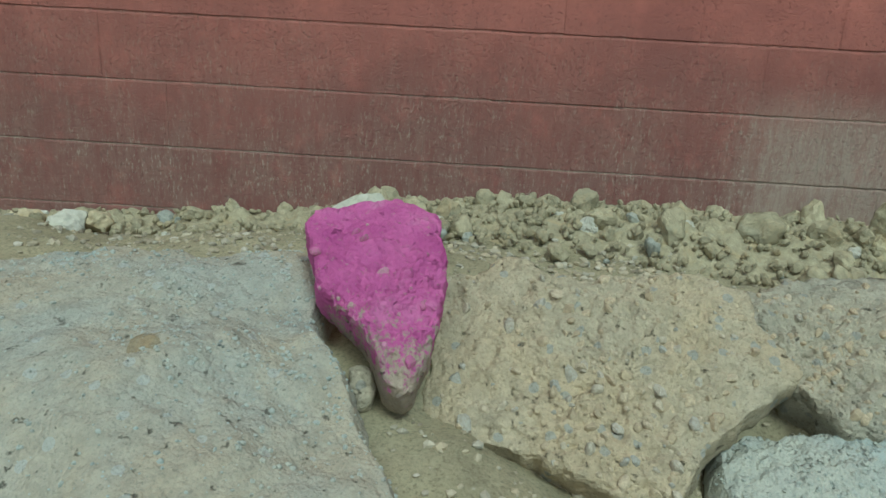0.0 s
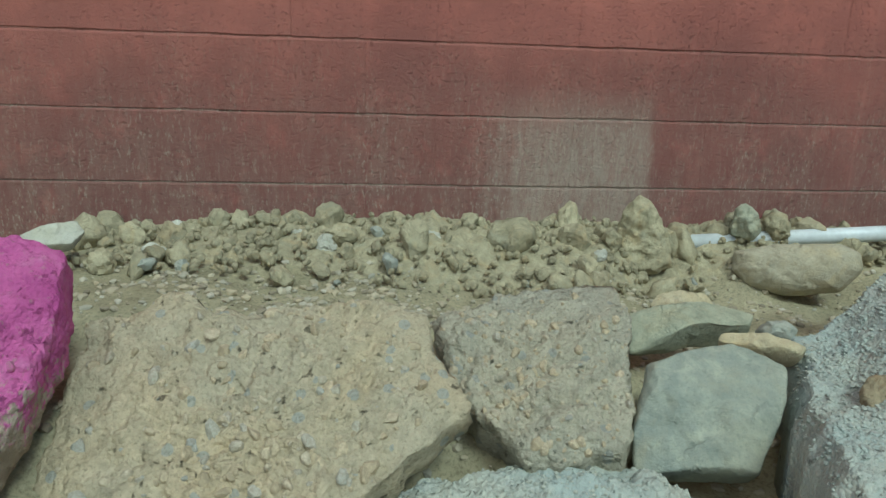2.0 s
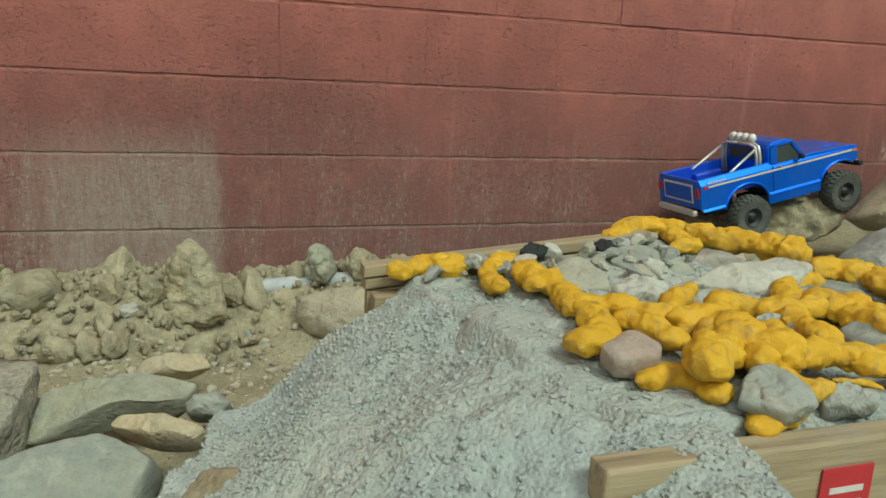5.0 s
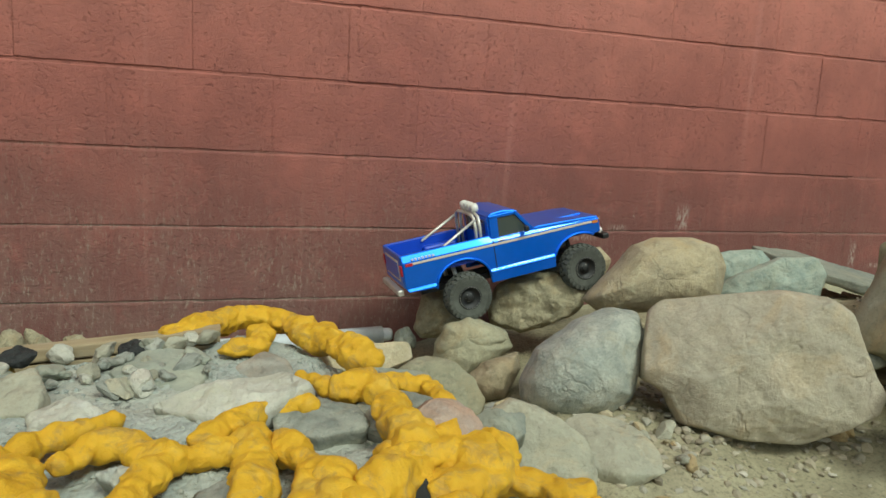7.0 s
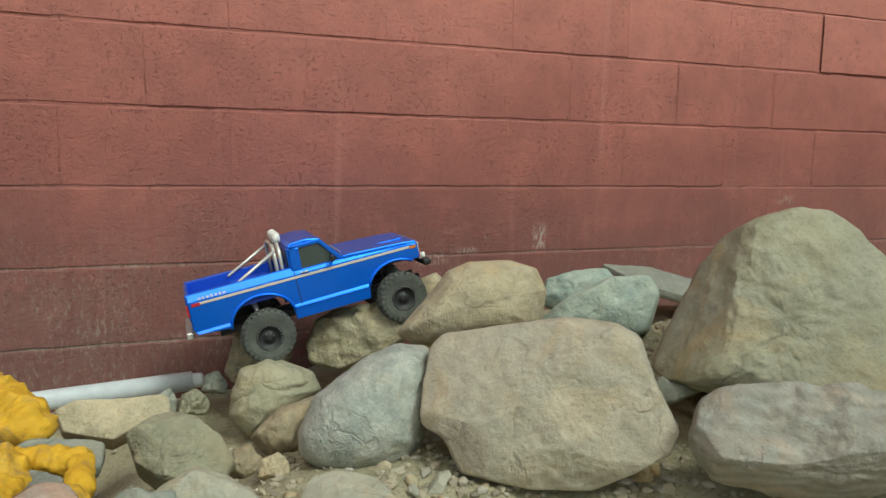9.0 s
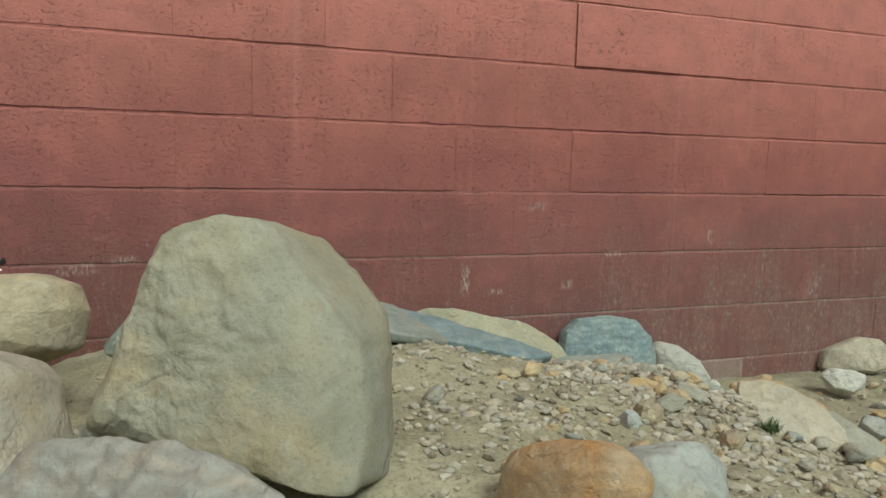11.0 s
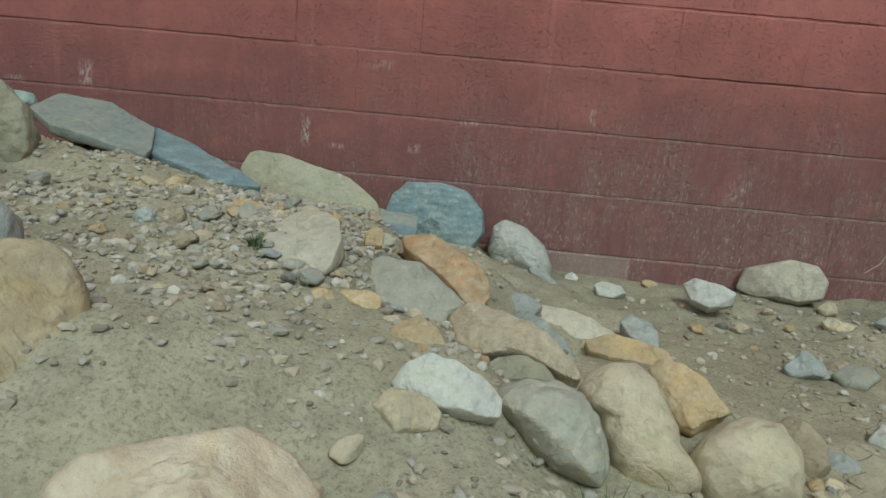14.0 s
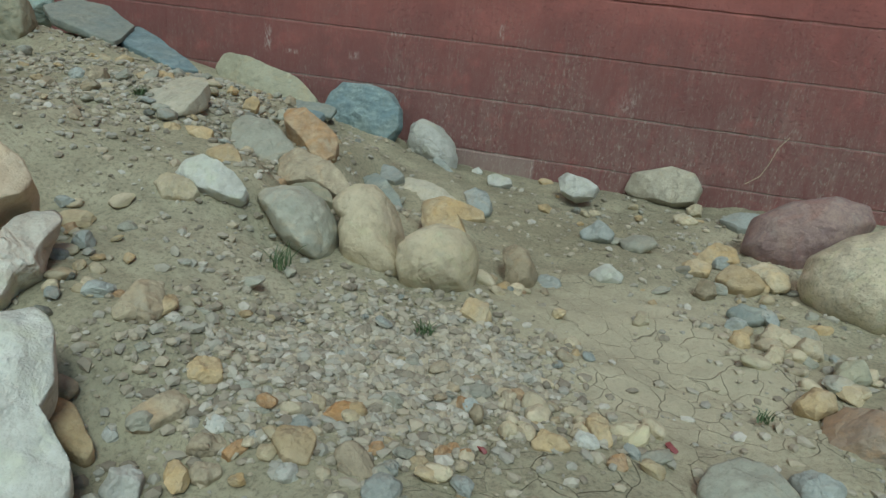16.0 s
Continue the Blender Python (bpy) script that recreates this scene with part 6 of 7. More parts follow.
def build_truck():
    half = 0.099
    for sgn in (-1, 1):
        y0, y1 = (sgn * half, sgn * (half - 0.008))
        low = [(-0.312, 0.122), (-0.305, 0.108), (-0.232, 0.103)] + arch(-0.161, 0.071, 0.100)[1:-1] + [(-0.090, 0.078), (0.088, 0.078)]
        low += [p for p in arch(0.161, 0.071, 0.095)[1:-1] if p[0] < 0.206] + [(0.213, 0.149), (0.226, 0.151), (0.228, 0.16)]
        up = [(0.226, 0.193), (0.05, 0.203), (-0.072, 0.203), (-0.078, 0.212), (-0.31, 0.212)]
        side = prism(low + up, min(y0, y1), max(y0, y1), bevel=0.0025)
        for z in (0.110, 0.117, 0.180, 0.193):
            bmesh.ops.bisect_plane(side, geom=side.verts[:] + side.edges[:] + side.faces[:], plane_co=(0, 0, z), plane_no=(0, 0, 1))
        for v in side.verts:
            # shoulder leaning in above the stripe, rocker panel standing out below the crease
            z = v.co.z
            v.co.y += sgn * (0.0035 * min(1.0, max(0.0, (0.117 - z) / 0.007)) - 0.009 * max(0.0, (z - 0.193) / 0.019))
        part("body_side", side, "blue_paint", truck)
        # flared arch lips
        for cx, z in ((-0.161, 0.100), (0.161, 0.095)):
            pts = [(x, sgn * (half + 0.001), zz) for x, zz in arch(cx, 0.072, z) if x < 0.209 and zz > 0.097]
            part("arch_lip", tube(pts, 0.0035, 8), "blue_paint", truck, smooth=True)
        part("side_stripe", box(-0.295, 0.205, sgn * (half + 0.0002) - 0.0014, sgn * (half + 0.0002) + 0.0014, 0.1825, 0.189, bevel=0.0006), "stripe_cream", truck, "cream and silver side stripe")
        part("lower_crease", box(-0.088, 0.086, sgn * (half + 0.0035) - 0.002, sgn * (half + 0.0035) + 0.002, 0.106, 0.112, bevel=0.0018), "blue_paint", truck)
        part("door_seam", box(-0.0722, -0.0708, sgn * (half + 0.0001) - 0.0012, sgn * (half + 0.0001) + 0.0012, 0.085, 0.2), "black_plastic", truck)
        for k in range(7):
            part("decal_bar", box(-0.287 + 0.009 * k, -0.281 + 0.009 * k, sgn * (half - 0.0012) - 0.0022, sgn * (half - 0.0012) + 0.0022, 0.1945, 0.1995 + 0.0006 * (k % 2)), "decal_white", truck, "unreadable pale side lettering")
        part("side_marker", box(-0.303, -0.285, sgn * (half + 0.0004) - 0.0016, sgn * (half + 0.0004) + 0.0016, 0.181, 0.189, bevel=0.0005), "red_plastic", truck)
        part("turn_signal", box(0.206, 0.222, sgn * (half + 0.0004) - 0.0016, sgn * (half + 0.0004) + 0.0016, 0.180, 0.188, bevel=0.0005), "amber", truck)
        part("door_handle", box(-0.058, -0.04, sgn * (half + 0.002) - 0.002, sgn * (half + 0.002) + 0.002, 0.193, 0.197, bevel=0.001), "chrome", truck)
        # cab pillars and window
        yy0, yy1 = sgn * (half - 0.004), sgn * (half - 0.012)
        pillar_a = [(0.046, 0.203), (0.034, 0.203), (-0.006, 0.262), (0.004, 0.266)]
        pillar_b = [(-0.075, 0.203), (-0.052, 0.203), (-0.050, 0.258), (-0.072, 0.266)]
        top = [(-0.074, 0.258), (0.0, 0.258), (0.004, 0.268), (-0.072, 0.268)]
        for nm, pts in (("pillar", pillar_a), ("pillar", pillar_b), ("roof_rail", top)):
            part(nm, prism(pts, min(yy0, yy1), max(yy0, yy1), bevel=0.0015), "blue_paint", truck)
        glass = prism([(0.038, 0.2), (-0.055, 0.2), (-0.052, 0.259), (-0.006, 0.259)], min(sgn * (half - 0.008), sgn * (half - 0.010)), max(sgn * (half - 0.008), sgn * (half - 0.010)))
        part("side_window", glass, "glass_dark", truck)
        mirror = part("mirror", box(0.012, 0.022, sgn * (half + 0.012) - 0.009, sgn * (half + 0.012) + 0.009, 0.205, 0.222, bevel=0.003), "black_plastic", truck)
        part("mirror_arm", tube([(0.017, sgn * (half - 0.006), 0.198), (0.017, sgn * (half + 0.008), 0.207)], 0.0018, 6), "black_plastic", mirror)
        # roll bar legs and braces
        for x in (-0.100, -0.088):
            part("roll_bar_hoop", tube([(x - 0.006, sgn * 0.074, 0.165), (x - 0.004, sgn * 0.074, 0.24), (x - 0.003, sgn * 0.068, 0.266), (x - 0.002, sgn * 0.05, 0.273), (x - 0.002, 0, 0.274)], 0.0045, 10), "silver", truck, smooth=True)
        part("roll_bar_brace", tube([(-0.1, sgn * 0.072, 0.262), (-0.205, sgn * 0.078, 0.202), (-0.208, sgn * 0.078, 0.198)], 0.004, 10), "silver", truck, smooth=True)
        part("headlight", box(0.2275, 0.2325, sgn * 0.073 - 0.014, sgn * 0.073 + 0.014, 0.164, 0.185, bevel=0.003), "lamp_white", truck, "square white headlight")
        part("front_marker", box(0.2275, 0.231, sgn * 0.073 - 0.016, sgn * 0.073 + 0.016, 0.150, 0.159, bevel=0.001), "red_plastic", truck)
        part("tail_light", box(-0.3155, -0.311, sgn * 0.088 - 0.007, sgn * 0.088 + 0.007, 0.155, 0.185, bevel=0.001), "red_plastic", truck)
        fog = part("fog_light", add_lathe(bmesh.new(), [(.002, -.006), (.008, -.005), (.009, .0), (.007, .006), (.002, .007)], 16), "lamp_white", truck, smooth=True)
        fog.matrix_basis = pose(0.247, sgn * 0.055, 0.143, 0, 0, 90)
    # hood, cowl, roof, bed
    hood = prism([(0.228, 0.188), (0.224, 0.199), (0.19, 0.203), (0.06, 0.210), (0.044, 0.209), (0.044, 0.196), (0.2, 0.180)], -half + 0.003, half - 0.003, bevel=0.003)
    part("hood", hood, "blue_paint", truck)
    part("hood_ridge", box(0.06, 0.205, -0.045, 0.045, 0.2015, 0.2065, bevel=0.003), "blue_paint", truck)
    for k in range(4):
        part("hood_letter", box(0.2265, 0.2295, -0.048 + 0.03 * k, -0.04 + 0.03 * k, 0.1905, 0.1965, bevel=0.0008), "decal_white", truck)
    part("roof", prism([(0.006, 0.262), (0.0, 0.271), (-0.03, 0.277), (-0.065, 0.275), (-0.075, 0.268), (-0.075, 0.258), (0.0, 0.258)], -half + 0.006, half - 0.006, bevel=0.004), "blue_paint", truck)
    part("cab_back", box(-0.078, -0.073, -half + 0.008, half - 0.008, 0.12, 0.262, bevel=0.002), "blue_paint", truck)
    part("rear_window", box(-0.080, -0.0775, -0.07, 0.07, 0.212, 0.254, bevel=0.001), "glass_dark", truck)
    shield = prism([(0.040, 0.206), (0.046, 0.206), (0.006, 0.264), (0.0, 0.264)], -half + 0.012, half - 0.012)
    part("windshield", shield, "glass_dark", truck, "dark grey windshield")
    for y in (-0.05, 0.02):
        part("wiper", tube([(0.05, y, 0.212), (0.046, y + 0.02, 0.218), (0.044, y + 0.052, 0.216)], 0.0013, 6), "silver", truck)
    part("interior", box(-0.07, 0.05, -half + 0.014, half - 0.014, 0.1, 0.2), "black_plastic", truck)
    bed = part("bed_floor", box(-0.306, -0.08, -half + 0.008, half - 0.008, 0.148, 0.156), "bed_blue", truck, "ribbed blue bed liner")
    for k in range(13):
        y = -0.078 + 0.013 * k
        part("bed_rib", box(-0.30, -0.085, y - 0.003, y + 0.003, 0.156, 0.1585, bevel=0.001), "bed_blue", bed)
    for sgn in (-1, 1):
        part("bed_wall", box(-0.306, -0.08, sgn * (half - 0.0145) - 0.0055, sgn * (half - 0.0145) + 0.0055, 0.156, 0.211, bevel=0.002), "bed_blue", truck)
        part("wheel_well", box(-0.21, -0.115, sgn * 0.072 - 0.013, sgn * 0.072 + 0.013, 0.156, 0.185, bevel=0.008), "bed_blue", truck)
    gate = part("tailgate", box(-0.313, -0.305, -half + 0.008, half - 0.008, 0.118, 0.211, bevel=0.003), "blue_paint", truck)
    part("tailgate_panel", box(-0.3145, -0.3125, -0.068, 0.068, 0.135, 0.195, bevel=0.0008), "stripe_cream", gate, "pale outlined tailgate panel")
    part("tailgate_inset", box(-0.3155, -0.314, -0.062, 0.062, 0.141, 0.189, bevel=0.0005), "blue_paint", gate)
    part("rear_bumper", box(-0.330, -0.314, -0.086, 0.086, 0.098, 0.116, bevel=0.004), "silver", truck, "chrome rear bumper")
    part("grille", box(0.222, 0.2285, -0.09, 0.09, 0.146, 0.188, bevel=0.002), "black_plastic", truck)
    for z, h in ((0.1885, 0.003), (0.1625, 0.0015), (0.146, 0.003)):
        part("grille_trim", box(0.227, 0.2325, -0.092, 0.092, z - h / 2, z + h / 2, bevel=0.0006), "silver", truck)
    for k in range(5):
        part("grille_bar", box(0.2285, 0.2305, -0.052, 0.052, 0.153 + 0.0066 * k, 0.1545 + 0.0066 * k), "black_plastic", truck)
    bump_bar = part("front_bumper", box(0.235, 0.255, -0.094, 0.094, 0.122, 0.140, bevel=0.005), "black_plastic", truck)
    part("winch", add_tube(bmesh.new(), [(0.246, -0.025, 0.147), (0.246, 0.025, 0.147)], 0.007, 14), "red_plastic", bump_bar, "red winch")
    part("hook", tube([(0.257, 0, 0.13), (0.262, 0, 0.118), (0.256, 0, 0.112), (0.252, 0, 0.117)], 0.002, 8), "chrome", bump_bar)
    # lamps on the roll bar
    for k in range(4):
        lamp = part("roof_lamp", add_lathe(bmesh.new(), [(.002, -.009), (.010, -.008), (.0125, .0), (.0125, .006), (.010, .009), (.002, .010)], 20), "lamp_white", truck, "round white roof lamp", smooth=True)
        lamp.matrix_basis = pose(-0.088, -0.039 + 0.026 * k, 0.289, 0, 0, -90)
        part("lamp_bracket", tube([(0, 0, -0.012), (0, 0, -0.018)], 0.003, 8), "silver", lamp)
    # chassis, axles, shocks
    part("chassis_rail", box(-0.26, 0.235, -0.035, -0.02, 0.072, 0.09, bevel=0.002), "black_plastic", truck)
    part("chassis_rail", box(-0.26, 0.235, 0.02, 0.035, 0.072, 0.09, bevel=0.002), "black_plastic", truck)
    part("gearbox", box(-0.05, 0.05, -0.03, 0.03, 0.062, 0.085, bevel=0.006), "black_plastic", truck)
    for x in (-0.161, 0.161):
        axle = part("axle", tube([(x, -0.085, 0.062), (x, 0.085, 0.062)], 0.009, 12), "black_plastic", truck, smooth=True)
        diff = part("differential", add_lathe(bmesh.new(), [(.004, -.016), (.016, -.012), (.019, 0), (.016, .012), (.004, .016)], 18), "black_plastic", axle, smooth=True)
        diff.location = (x, 0.015, 0.062)
        for sgn in (-1, 1):
            part("shock_absorber", tube([(x, sgn * 0.05, 0.068), (x - 0.012, sgn * 0.055, 0.14)], 0.006, 10), "silver" if x < 0 else "black_plastic", truck, smooth=True)
            part("fender_liner", box(x - 0.062, x + 0.062, sgn * 0.062 - 0.022, sgn * 0.062 + 0.022, 0.150, 0.155), "black_plastic", truck)
    # wheels
    def wheel(x, sgn):
        hub = part("wheel", add_lathe(bmesh.new(), [(.006, -.014), (.010, -.014), (.010, .020), (.004, .021)], 16), "black_plastic", truck, smooth=True)
        bm = bmesh.new()
        add_lathe(bm, [(.030, -.022), (.045, -.0245), (.054, -.023), (.0565, -.018), (.057, 0), (.0565, .018), (.054, .023), (.045, .0245), (.030, .022)], 44, cap=False)
        for ring, shift in ((-.0155, 0), (0, .5), (.0155, 0)):
            for k in range(26):
                a = 2 * math.pi * (k + shift) / 26
                made = bmesh.ops.create_cube(bm, size=1.0)["verts"]
                rot = Matrix.Rotation(-a, 4, "Y")
                for v in made:
                    q = Vector((0.0575 + v.co.x * 0.0075, ring + v.co.y * 0.0125, v.co.z * (0.0088 if v.co.x > 0 else 0.0105)))
                    if ring:
                        q.x -= 0.002 * abs(v.co.y * 2 * math.copysign(1, ring) + 1)
                    v.co = rot @ q
        for side in (-1, 1):
            for k in range(26):
                a = 2 * math.pi * (k + 0.25) / 26
                made = bmesh.ops.create_cube(bm, size=1.0)["verts"]
                rot = Matrix.Rotation(-a, 4, "Y")
                for v in made:
                    v.co = rot @ Vector((0.0515 + v.co.x * 0.008, side * 0.0238 + v.co.y * 0.004, v.co.z * 0.006))
        tyre = part("tyre", bm, "tyre_rubber", hub, "grey-black knobby rubber tyre", smooth=False)
        rim = part("rim", add_lathe(bmesh.new(), [(.030, -.018), (.031, .0), (.031, .0215), (.028, .0235), (.0255, .022), (.022, .012), (.012, .013), (.009, .017), (.003, .018)], 32), "black_plastic", hub, "black beadlock rim", smooth=True)
        bm = bmesh.new()
        for k in range(24):
            a = 2 * math.pi * k / 24
            bmesh.ops.create_icosphere(bm, subdivisions=1, radius=0.0011, matrix=Matrix.Translation((0.0268 * math.cos(a), 0.0238, 0.0268 * math.sin(a))))
        for k in range(6):
            a = 2 * math.pi * k / 6
            bmesh.ops.create_icosphere(bm, subdivisions=1, radius=0.0015, matrix=Matrix.Translation((0.0095 * math.cos(a), 0.0172, 0.0095 * math.sin(a))))
        part("bolt_ring", bm, "silver", hub)
        hub.matrix_basis = pose(x, sgn * 0.1, 0.0605, 0, random.Random(x + sgn).uniform(0, 20), 0 if sgn > 0 else 180)

    for x in (-0.161, 0.161):
        for sgn in (-1, 1):
            wheel(x, sgn)


build_truck()
LOW, SQUASH = 0.078, 0.88
for ob in truck.children_recursive:
    if ob.name.split(".")[0] in ("wheel", "tyre", "rim", "bolt_ring", "axle", "differential", "lamp_bracket"):
        continue
    if ob.location.z > LOW:
        ob.location.z = LOW + (ob.location.z - LOW) * SQUASH
    elif ob.location.z == 0:
        for v in ob.data.vertices:
            v.co.z = LOW + (v.co.z - LOW) * SQUASH if v.co.z > LOW else v.co.z
truck.matrix_basis = pose(-0.797, -0.265, 0.062, 0, -13.0, 0)


# ---- rubble, pebbles and gravel ----
def lump(name, mat, seed, rough=0.3, boxy=0.5):
    """A unit lump, one of a few that the small stones share."""
    rnd = random.Random(seed)
    bm = bmesh.new()
    bmesh.ops.create_icosphere(bm, subdivisions=3, radius=1.0)
    cuts, real = [], 0.025
    for _ in range(9):
        n = Vector((rnd.gauss(0, 1), rnd.gauss(0, 1), rnd.gauss(0, 1))).normalized()
        cuts.append((n, rnd.uniform(0.55, 0.9)))
    for v in bm.verts:
        p = v.co.copy()
        for n, lim in cuts:
            over = p.dot(n) - lim
            if over > 0:
                p -= n * over * (0.5 + 0.5 * boxy)
        v.co = p * real * (1 + rough * 0.5 * fbm(p + Vector((seed * 5.0, 0, 0)), 1.4, 3) + rough * 0.22 * fbm(p - Vector((seed * 3.0, 0, 0)), 4.2, 3))
    me = bpy.data.meshes.new(name)
    bm.to_mesh(me)
    bm.free()
    for p in me.polygons:
        p.use_smooth = boxy < 0.5 or rough > 0.5
    me.materials.append(M[mat])
    return me


def scatter_rubble():
    """Lumps of dry clay and broken stone banked against the wall; the finest in one object."""
    rnd = random.Random(11)
    kinds = [lump("rubble_stone", "clod", s, 0.6, 0.6) for s in range(6)] + [lump("rubble_stone", "clod", 20 + s, 0.45, 0.95) for s in range(4)]
    kinds += [lump("rubble_stone", "greywhite", 40, 0.4, 0.95), lump("rubble_stone", "whitestone", 41, 0.4, 0.95)]

    def spot():
        x = rnd.uniform(-4.15, -1.6) if rnd.random() > 0.2 else rnd.uniform(-5.2, -4.1)
        deep = rnd.random() ** 1.25
        return x, -0.02 - deep * (0.34 if x < -2.3 else 0.16), deep

    for k in range(230):
        x, y, deep = spot()
        r = rnd.choice((0.013, 0.016, 0.02, 0.025, 0.032, 0.042, 0.055)) * rnd.uniform(0.85, 1.2) * (1 - 0.4 * deep) * (1 if x > -4 else 0.7)
        kind = rnd.randrange(len(kinds))
        if kind > 9:
            r = min(r, 0.026)
        ob = new("rubble_stone", kinds[kind])
        ob.location = (x, y - 0.4 * r, bank_height(x, y) + r * rnd.uniform(0.1, 0.5))
        ob.rotation_euler = (rnd.uniform(0, 6), rnd.uniform(0, 6), rnd.uniform(0, 6))
        ob.scale = (40 * r * rnd.uniform(0.9, 1.4), 40 * r * rnd.uniform(0.9, 1.2), 40 * r * rnd.uniform(0.65, 1.0))
        pale = kind > 9
        tagged(ob, "pale angular stone among the clay rubble along the wall" if pale else "lump of dry tan clay rubble along the wall", "rubble", "rubble along the wall")
    forms, bf = CHIPS, CHIP_FACES
    verts, faces = [], []
    for k in range(1300):
        x, y, deep = spot()
        r = rnd.uniform(0.005, 0.014)
        turn = Euler((rnd.uniform(0, 6), rnd.uniform(0, 6), rnd.uniform(0, 6))).to_matrix()
        at = Vector((x, y, bank_height(x, y) + 0.014 * rnd.random() + r * 0.3))
        start = len(verts)
        sc = Vector((r * rnd.uniform(0.8, 1.4), r, r * rnd.uniform(0.6, 1)))
        verts += [at + turn @ Vector((v.x * sc.x, v.y * sc.y, v.z * sc.z)) for v in forms[k % 10]]
        faces += [tuple(i + start for i in f) for f in bf]
    me = bpy.data.meshes.new("rubble_crumbs")
    me.from_pydata(verts, [], faces)
    me.materials.append(M["clod"])
    tagged(new("rubble_crumbs", me), "crumbs of dry tan clay along the wall", "rubble", kind="stuff")


def scatter_pebbles():
    rnd = random.Random(23)
    mats = ("pebble_mix", "greywhite", "ochre", "tan", "pale", "pebble_mix", "ochre", "brownrock", "pale", "yellowtan")
    kinds = [lump("pebble", mt, 60 + i, 0.3, 0.85 if i % 3 else 0.3) for i, mt in enumerate(mats)]
    zones = ((0.25, 1.25, -1.35, -0.42, 120), (0.75, 1.25, -0.95, -0.4, 44), (1.15, 2.0, -2.1, -1.45, 50), (2.2, 2.7, -1.3, -0.85, 26), (1.4, 2.9, -0.9, -0.06, 26), (-1.0, 0.2, -1.4, -0.8, 10), (-1.1, -0.4, -1.15, -0.6, 26))
    for x0, x1, y0, y1, count in zones:
        for _ in range(count):
            x, y = rnd.triangular(x0 - 0.1, x1 + 0.1), rnd.triangular(y0 - 0.1, y1 + 0.1)
            r = rnd.choice((0.008, 0.009, 0.011, 0.013, 0.017, 0.022)) * rnd.uniform(0.8, 1.2)
            ob = new("pebble", kinds[rnd.randrange(len(kinds))])
            ob.location = (x, y, ground_height(x, y) + r * 0.35)
            ob.rotation_euler = (rnd.uniform(-0.5, 0.5), rnd.uniform(-0.5, 0.5), rnd.uniform(0, 6))
            ob.scale = (40 * r * rnd.uniform(0.9, 1.5), 40 * r * rnd.uniform(0.8, 1.1), 40 * r * rnd.uniform(0.5, 0.8))
            tagged(ob, "small angular pebble lying on the dirt", "pebble", "pebbles on the dirt")


def scatter_field_stones():
    """Loose heaps of fist-sized and smaller stones at the foot of the slope."""
    rnd = random.Random(71)
    mats = ("ochre", "yellowtan", "tan", "orange", "buff", "pale", "brownrock", "greywhite", "buff")
    kinds = [lump("field_stone", mt, 130 + i, 0.28, 0.7 if i % 2 else 0.4) for i, mt in enumerate(mats)]
    heaps = ((2.36, -0.72, 2.44, -0.98, 0.06, 15, 0.034), (2.40, -1.08, 2.50, -1.46, 0.07, 36, 0.034), (1.86, -1.74, 2.20, -1.80, 0.06, 38, 0.027),
             (1.58, -1.96, 1.92, -1.98, 0.07, 34, 0.028), (1.02, -1.66, 1.36, -1.92, 0.08, 34, 0.03), (1.84, -1.26, 1.98, -1.34, 0.06, 12, 0.03), (1.98, -1.46, 2.04, -1.66, 0.05, 12, 0.018))
    for x0, y0, x1, y1, wide, count, most in heaps:
        for _ in range(count):
            k = rnd.random()
            x, y = x0 + (x1 - x0) * k + rnd.gauss(0, wide * 0.6), y0 + (y1 - y0) * k + rnd.gauss(0, wide * 0.6)
            r = most * (0.35 + 0.65 * rnd.random() ** 1.6)
            ob = new("field_stone", kinds[rnd.randrange(len(kinds))])
            ob.location = (x, y, ground_height(x, y) + 0.016 * fbm(Vector((x, y, 0)), 4.5) + r * 0.3)
            ob.rotation_euler = (rnd.uniform(-0.4, 0.4), rnd.uniform(-0.4, 0.4), rnd.uniform(0, 6))
            ob.scale = (40 * r * rnd.uniform(1.0, 1.4), 40 * r * rnd.uniform(0.75, 1.0), 40 * r * rnd.uniform(0.5, 0.75))
            tagged(ob, "small weathered tan field stone on the dry clay", "stone", "field stones at the foot of the slope")


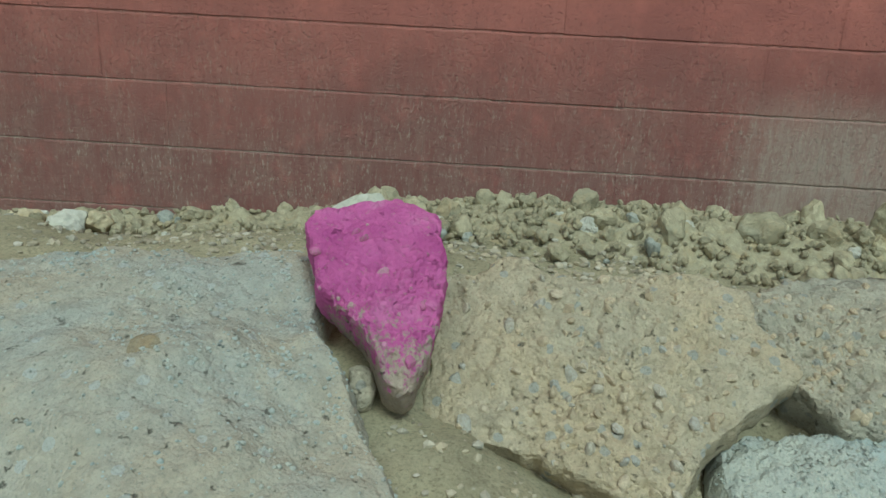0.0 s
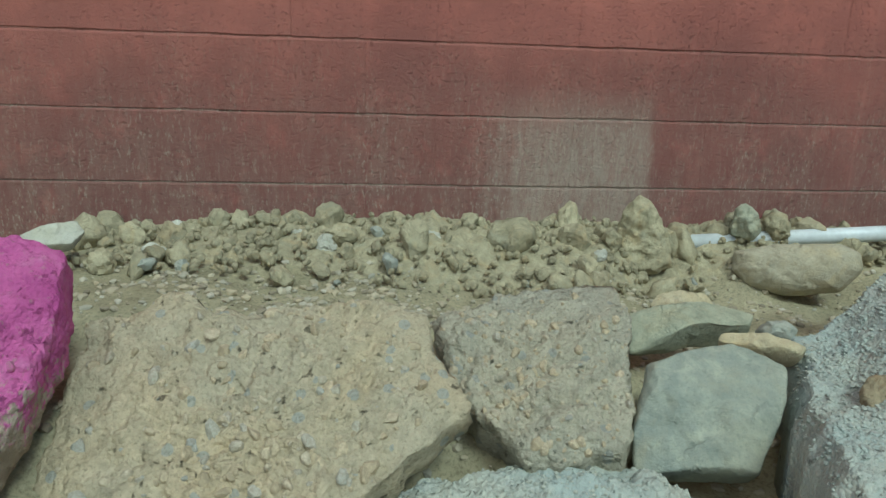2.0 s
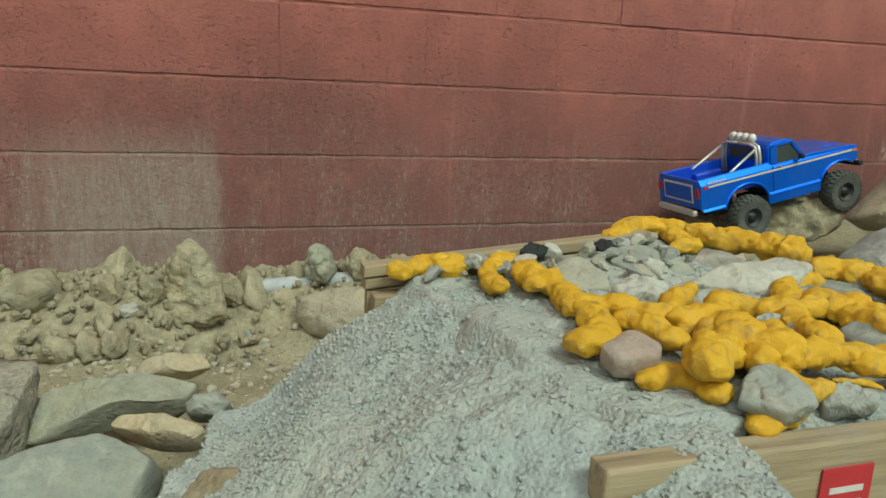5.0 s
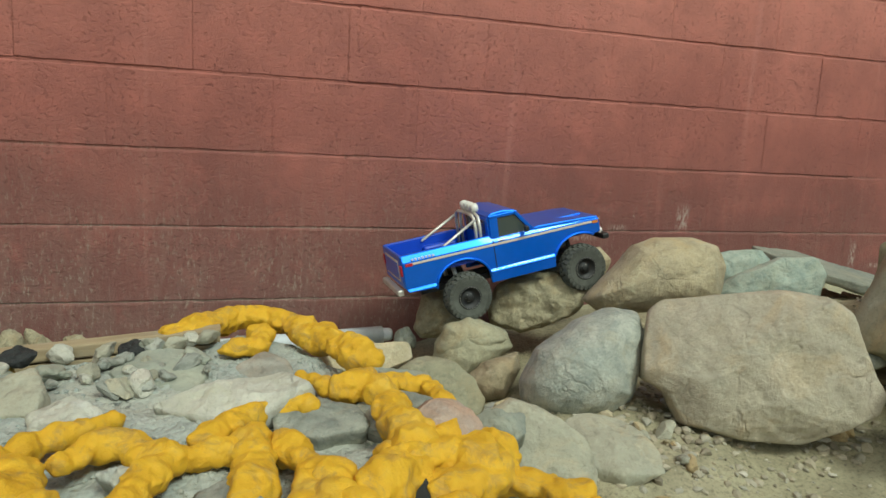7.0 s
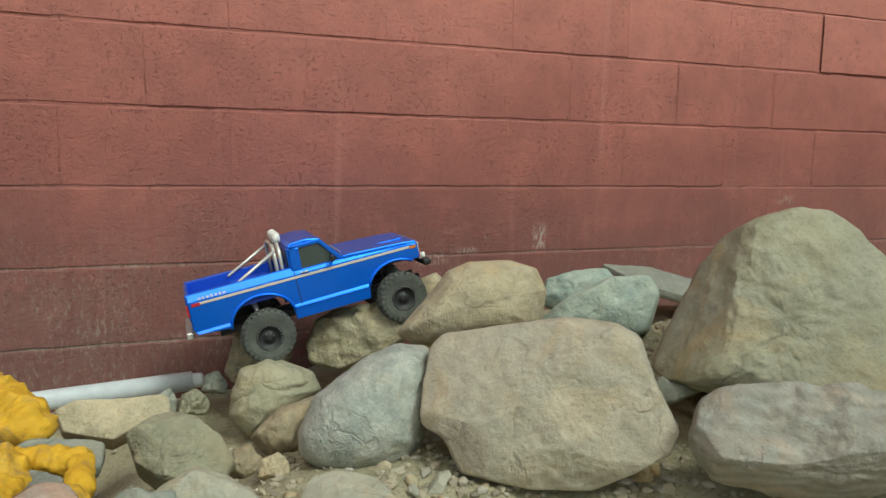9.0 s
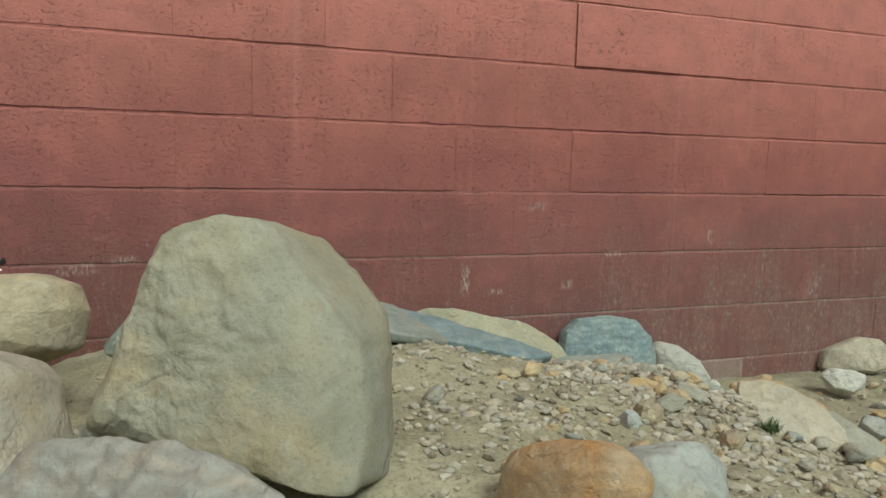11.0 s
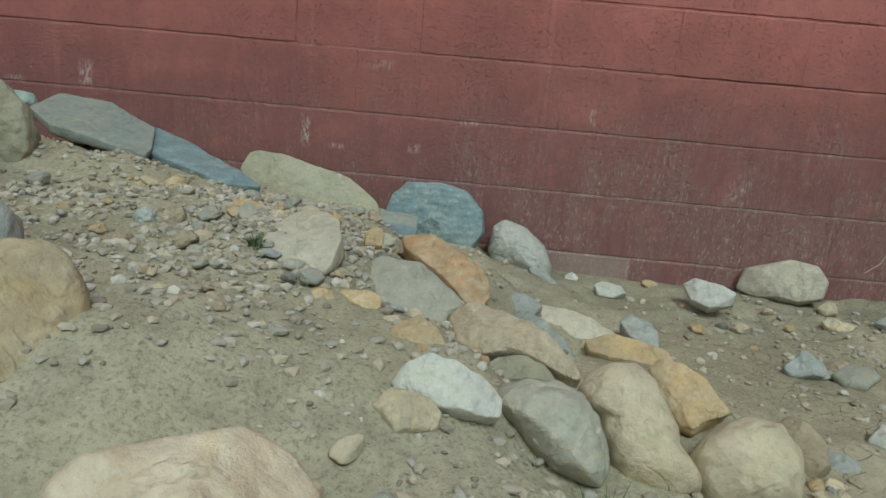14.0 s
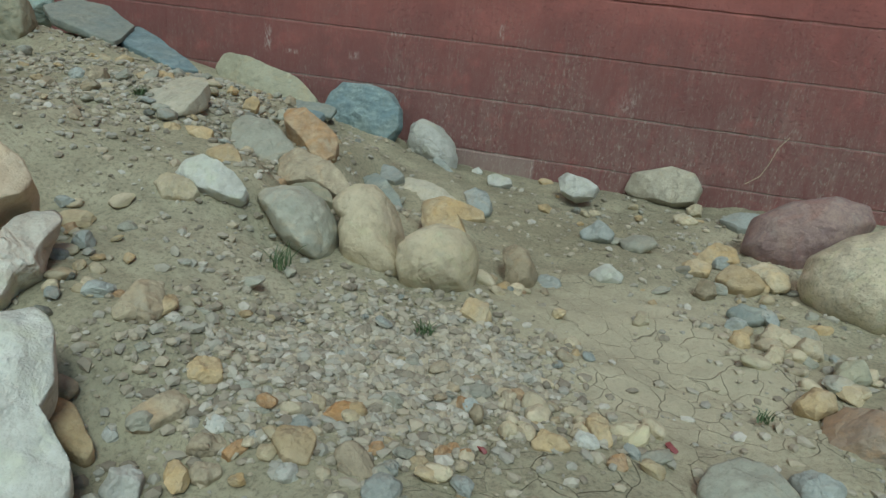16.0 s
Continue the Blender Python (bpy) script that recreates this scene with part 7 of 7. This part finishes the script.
def scatter_gravel():
    """Fine gravel and grit, one object."""
    rnd = random.Random(37)
    base = bmesh.new()
    bmesh.ops.create_icosphere(base, subdivisions=1, radius=1.0)
    bv = [v.co.copy() for v in base.verts]
    bf = [tuple(v.index for v in f.verts) for f in base.faces]
    base.free()
    shapes = [[v * rnd.uniform(0.7, 1.15) for v in bv] for _ in range(12)]
    verts, faces = [], []
    zones = ((0.1, 1.5, -1.6, -0.25, 5200), (0.3, 1.1, -1.2, -0.45, 1600), (1.0, 2.1, -2.3, -1.25, 2300), (1.55, 1.98, -1.95, -1.45, 4400), (1.38, 1.62, -1.95, -1.68, 900), (1.6, 3.3, -1.4, -0.03, 1500), (-1.0, 0.35, -1.5, -0.3, 1600), (-1.2, -0.3, -1.2, -0.5, 1500), (-5.2, -1.2, -0.95, -0.02, 5200), (-3.9, -2.3, -1.7, -1.0, 2200), (2.1, 3.0, -2.0, -1.2, 500))
    for x0, x1, y0, y1, count in zones:
        for _ in range(count):
            x, y = rnd.triangular(x0 - 0.1, x1 + 0.1), rnd.triangular(y0 - 0.1, y1 + 0.1)
            if noise.noise(Vector((x, y, 9)) * 3.2) < rnd.uniform(-0.7, 0.25):
                continue
            r = 0.003 + 0.010 * rnd.random() ** 2.4
            sx, sy, sz = r * rnd.uniform(0.9, 1.6), r * rnd.uniform(0.8, 1.2), r * rnd.uniform(0.5, 0.9)
            a = rnd.uniform(0, 6.28)
            ca, sa = math.cos(a), math.sin(a)
            p = Vector((x, y, 0))
            z = ground_height(x, y) + 0.016 * fbm(p, 4.5) + 0.007 * fbm(p + Vector((7, 3, 0)), 22, 3) + sz * 0.35
            k = len(verts)
            for v in shapes[rnd.randrange(12)]:
                vx, vy = v.x * sx, v.y * sy
                verts.append((x + vx * ca - vy * sa, y + vx * sa + vy * ca, z + v.z * sz))
            faces += [(a0 + k, b0 + k, c0 + k) for a0, b0, c0 in bf]
    me = bpy.data.meshes.new("gravel")
    me.from_pydata(verts, [], faces)
    me.materials.append(M["gravel_mix"])
    tagged(new("gravel", me), "fine grey and tan gravel strewn over the dirt", "gravel", kind="stuff")


m, n, l, b = nodes_of("gravel_mix")
geo = n.new("ShaderNodeNewGeometry")
tone = ramp(n, l, geo.outputs["Random Per Island"], [(0.0, (.20, .17, .115)), (0.3, (.40, .35, .24)), (0.55, (.37, .355, .28)), (0.8, (.47, .40, .26)), (0.93, (.50, .46, .35)), (1.0, (.58, .54, .44))])
grain = noise_node(n, l, geo.outputs["Position"], 300, 3)
l.new(mix(n, l, math_node(n, l, "MULTIPLY", grain, 0.4), tone, (.2, .18, .14)), b.inputs["Base Color"])
b.inputs["Roughness"].default_value = 0.9
M["gravel_mix"] = m

def scatter_chips():
    """Angular chips of pale stone pressed into the mortar along the back rail."""
    rnd = random.Random(51)
    kinds = [lump("stone_chip", mt, 80 + i, 0.3, 0.95) for i, mt in enumerate(("greywhite", "whitestone", "greywhite", "pale", "greengrey"))]
    for _ in range(54):
        x, y = rnd.uniform(-2.05, -1.58), -0.805 - 0.17 * rnd.random() ** 1.5
        r = rnd.uniform(0.008, 0.022)
        ob = new("stone_chip", kinds[rnd.randrange(5)])
        ob.location = (x, y, 0.078 + 0.055 * min(1, (x + 2.1) / 0.6) + 0.1 * min(0, (y + 0.85)) + r * 0.2)
        ob.rotation_euler = (rnd.uniform(-0.5, 0.5), rnd.uniform(-0.5, 0.5), rnd.uniform(0, 6))
        ob.scale = (40 * r * rnd.uniform(1.0, 1.6), 40 * r, 40 * r * rnd.uniform(0.5, 0.9))
        tagged(ob, "angular chip of pale stone in the mortar bed", "stone chip", "stone chips in the mortar")


def scatter_crumbs():
    """Loose crumbs of mortar on the ramp, one object."""
    rnd = random.Random(53)
    base = bmesh.new()
    bmesh.ops.create_icosphere(base, subdivisions=1, radius=1.0)
    bv, bf = [v.co.copy() for v in base.verts], [tuple(v.index for v in f.verts) for f in base.faces]
    base.free()
    verts, faces = [], []
    for nm, count in (("mortar_ramp", 17000), ("mortar_bank", 4500), ("mortar_fill", 3000), ("mortar_bed", 5000)):
        surface = bpy.data.objects[nm].data.vertices
        for _ in range(count):
            ring = int(123 * math.sqrt(rnd.random()))
            at = surface[ring * 320 + rnd.randrange(320)].co
            if noise.noise(Vector((at.x, at.y, 2)) * 7) < rnd.uniform(-0.6, 0.45):
                continue
            r, k = 0.0014 + 0.0042 * rnd.random() ** 2.6, len(verts)
            verts += [at + Vector((v.x * r * rnd.uniform(0.7, 1.4), v.y * r * rnd.uniform(0.7, 1.4), v.z * r * rnd.uniform(0.6, 1.1))) for v in bv]
            faces += [tuple(i + k for i in f) for f in bf]
    me = bpy.data.meshes.new("mortar_crumbs")
    me.from_pydata(verts, [], faces)
    me.materials.append(M["mortar_blue"])
    tagged(new("mortar_crumbs", me), "loose crumbs of grey mortar on the ramp and bank", "mortar crumbs", kind="stuff")


scatter_rubble()
scatter_chips()
scatter_crumbs()
scatter_pebbles()
scatter_field_stones()
scatter_gravel()
build_blocks()
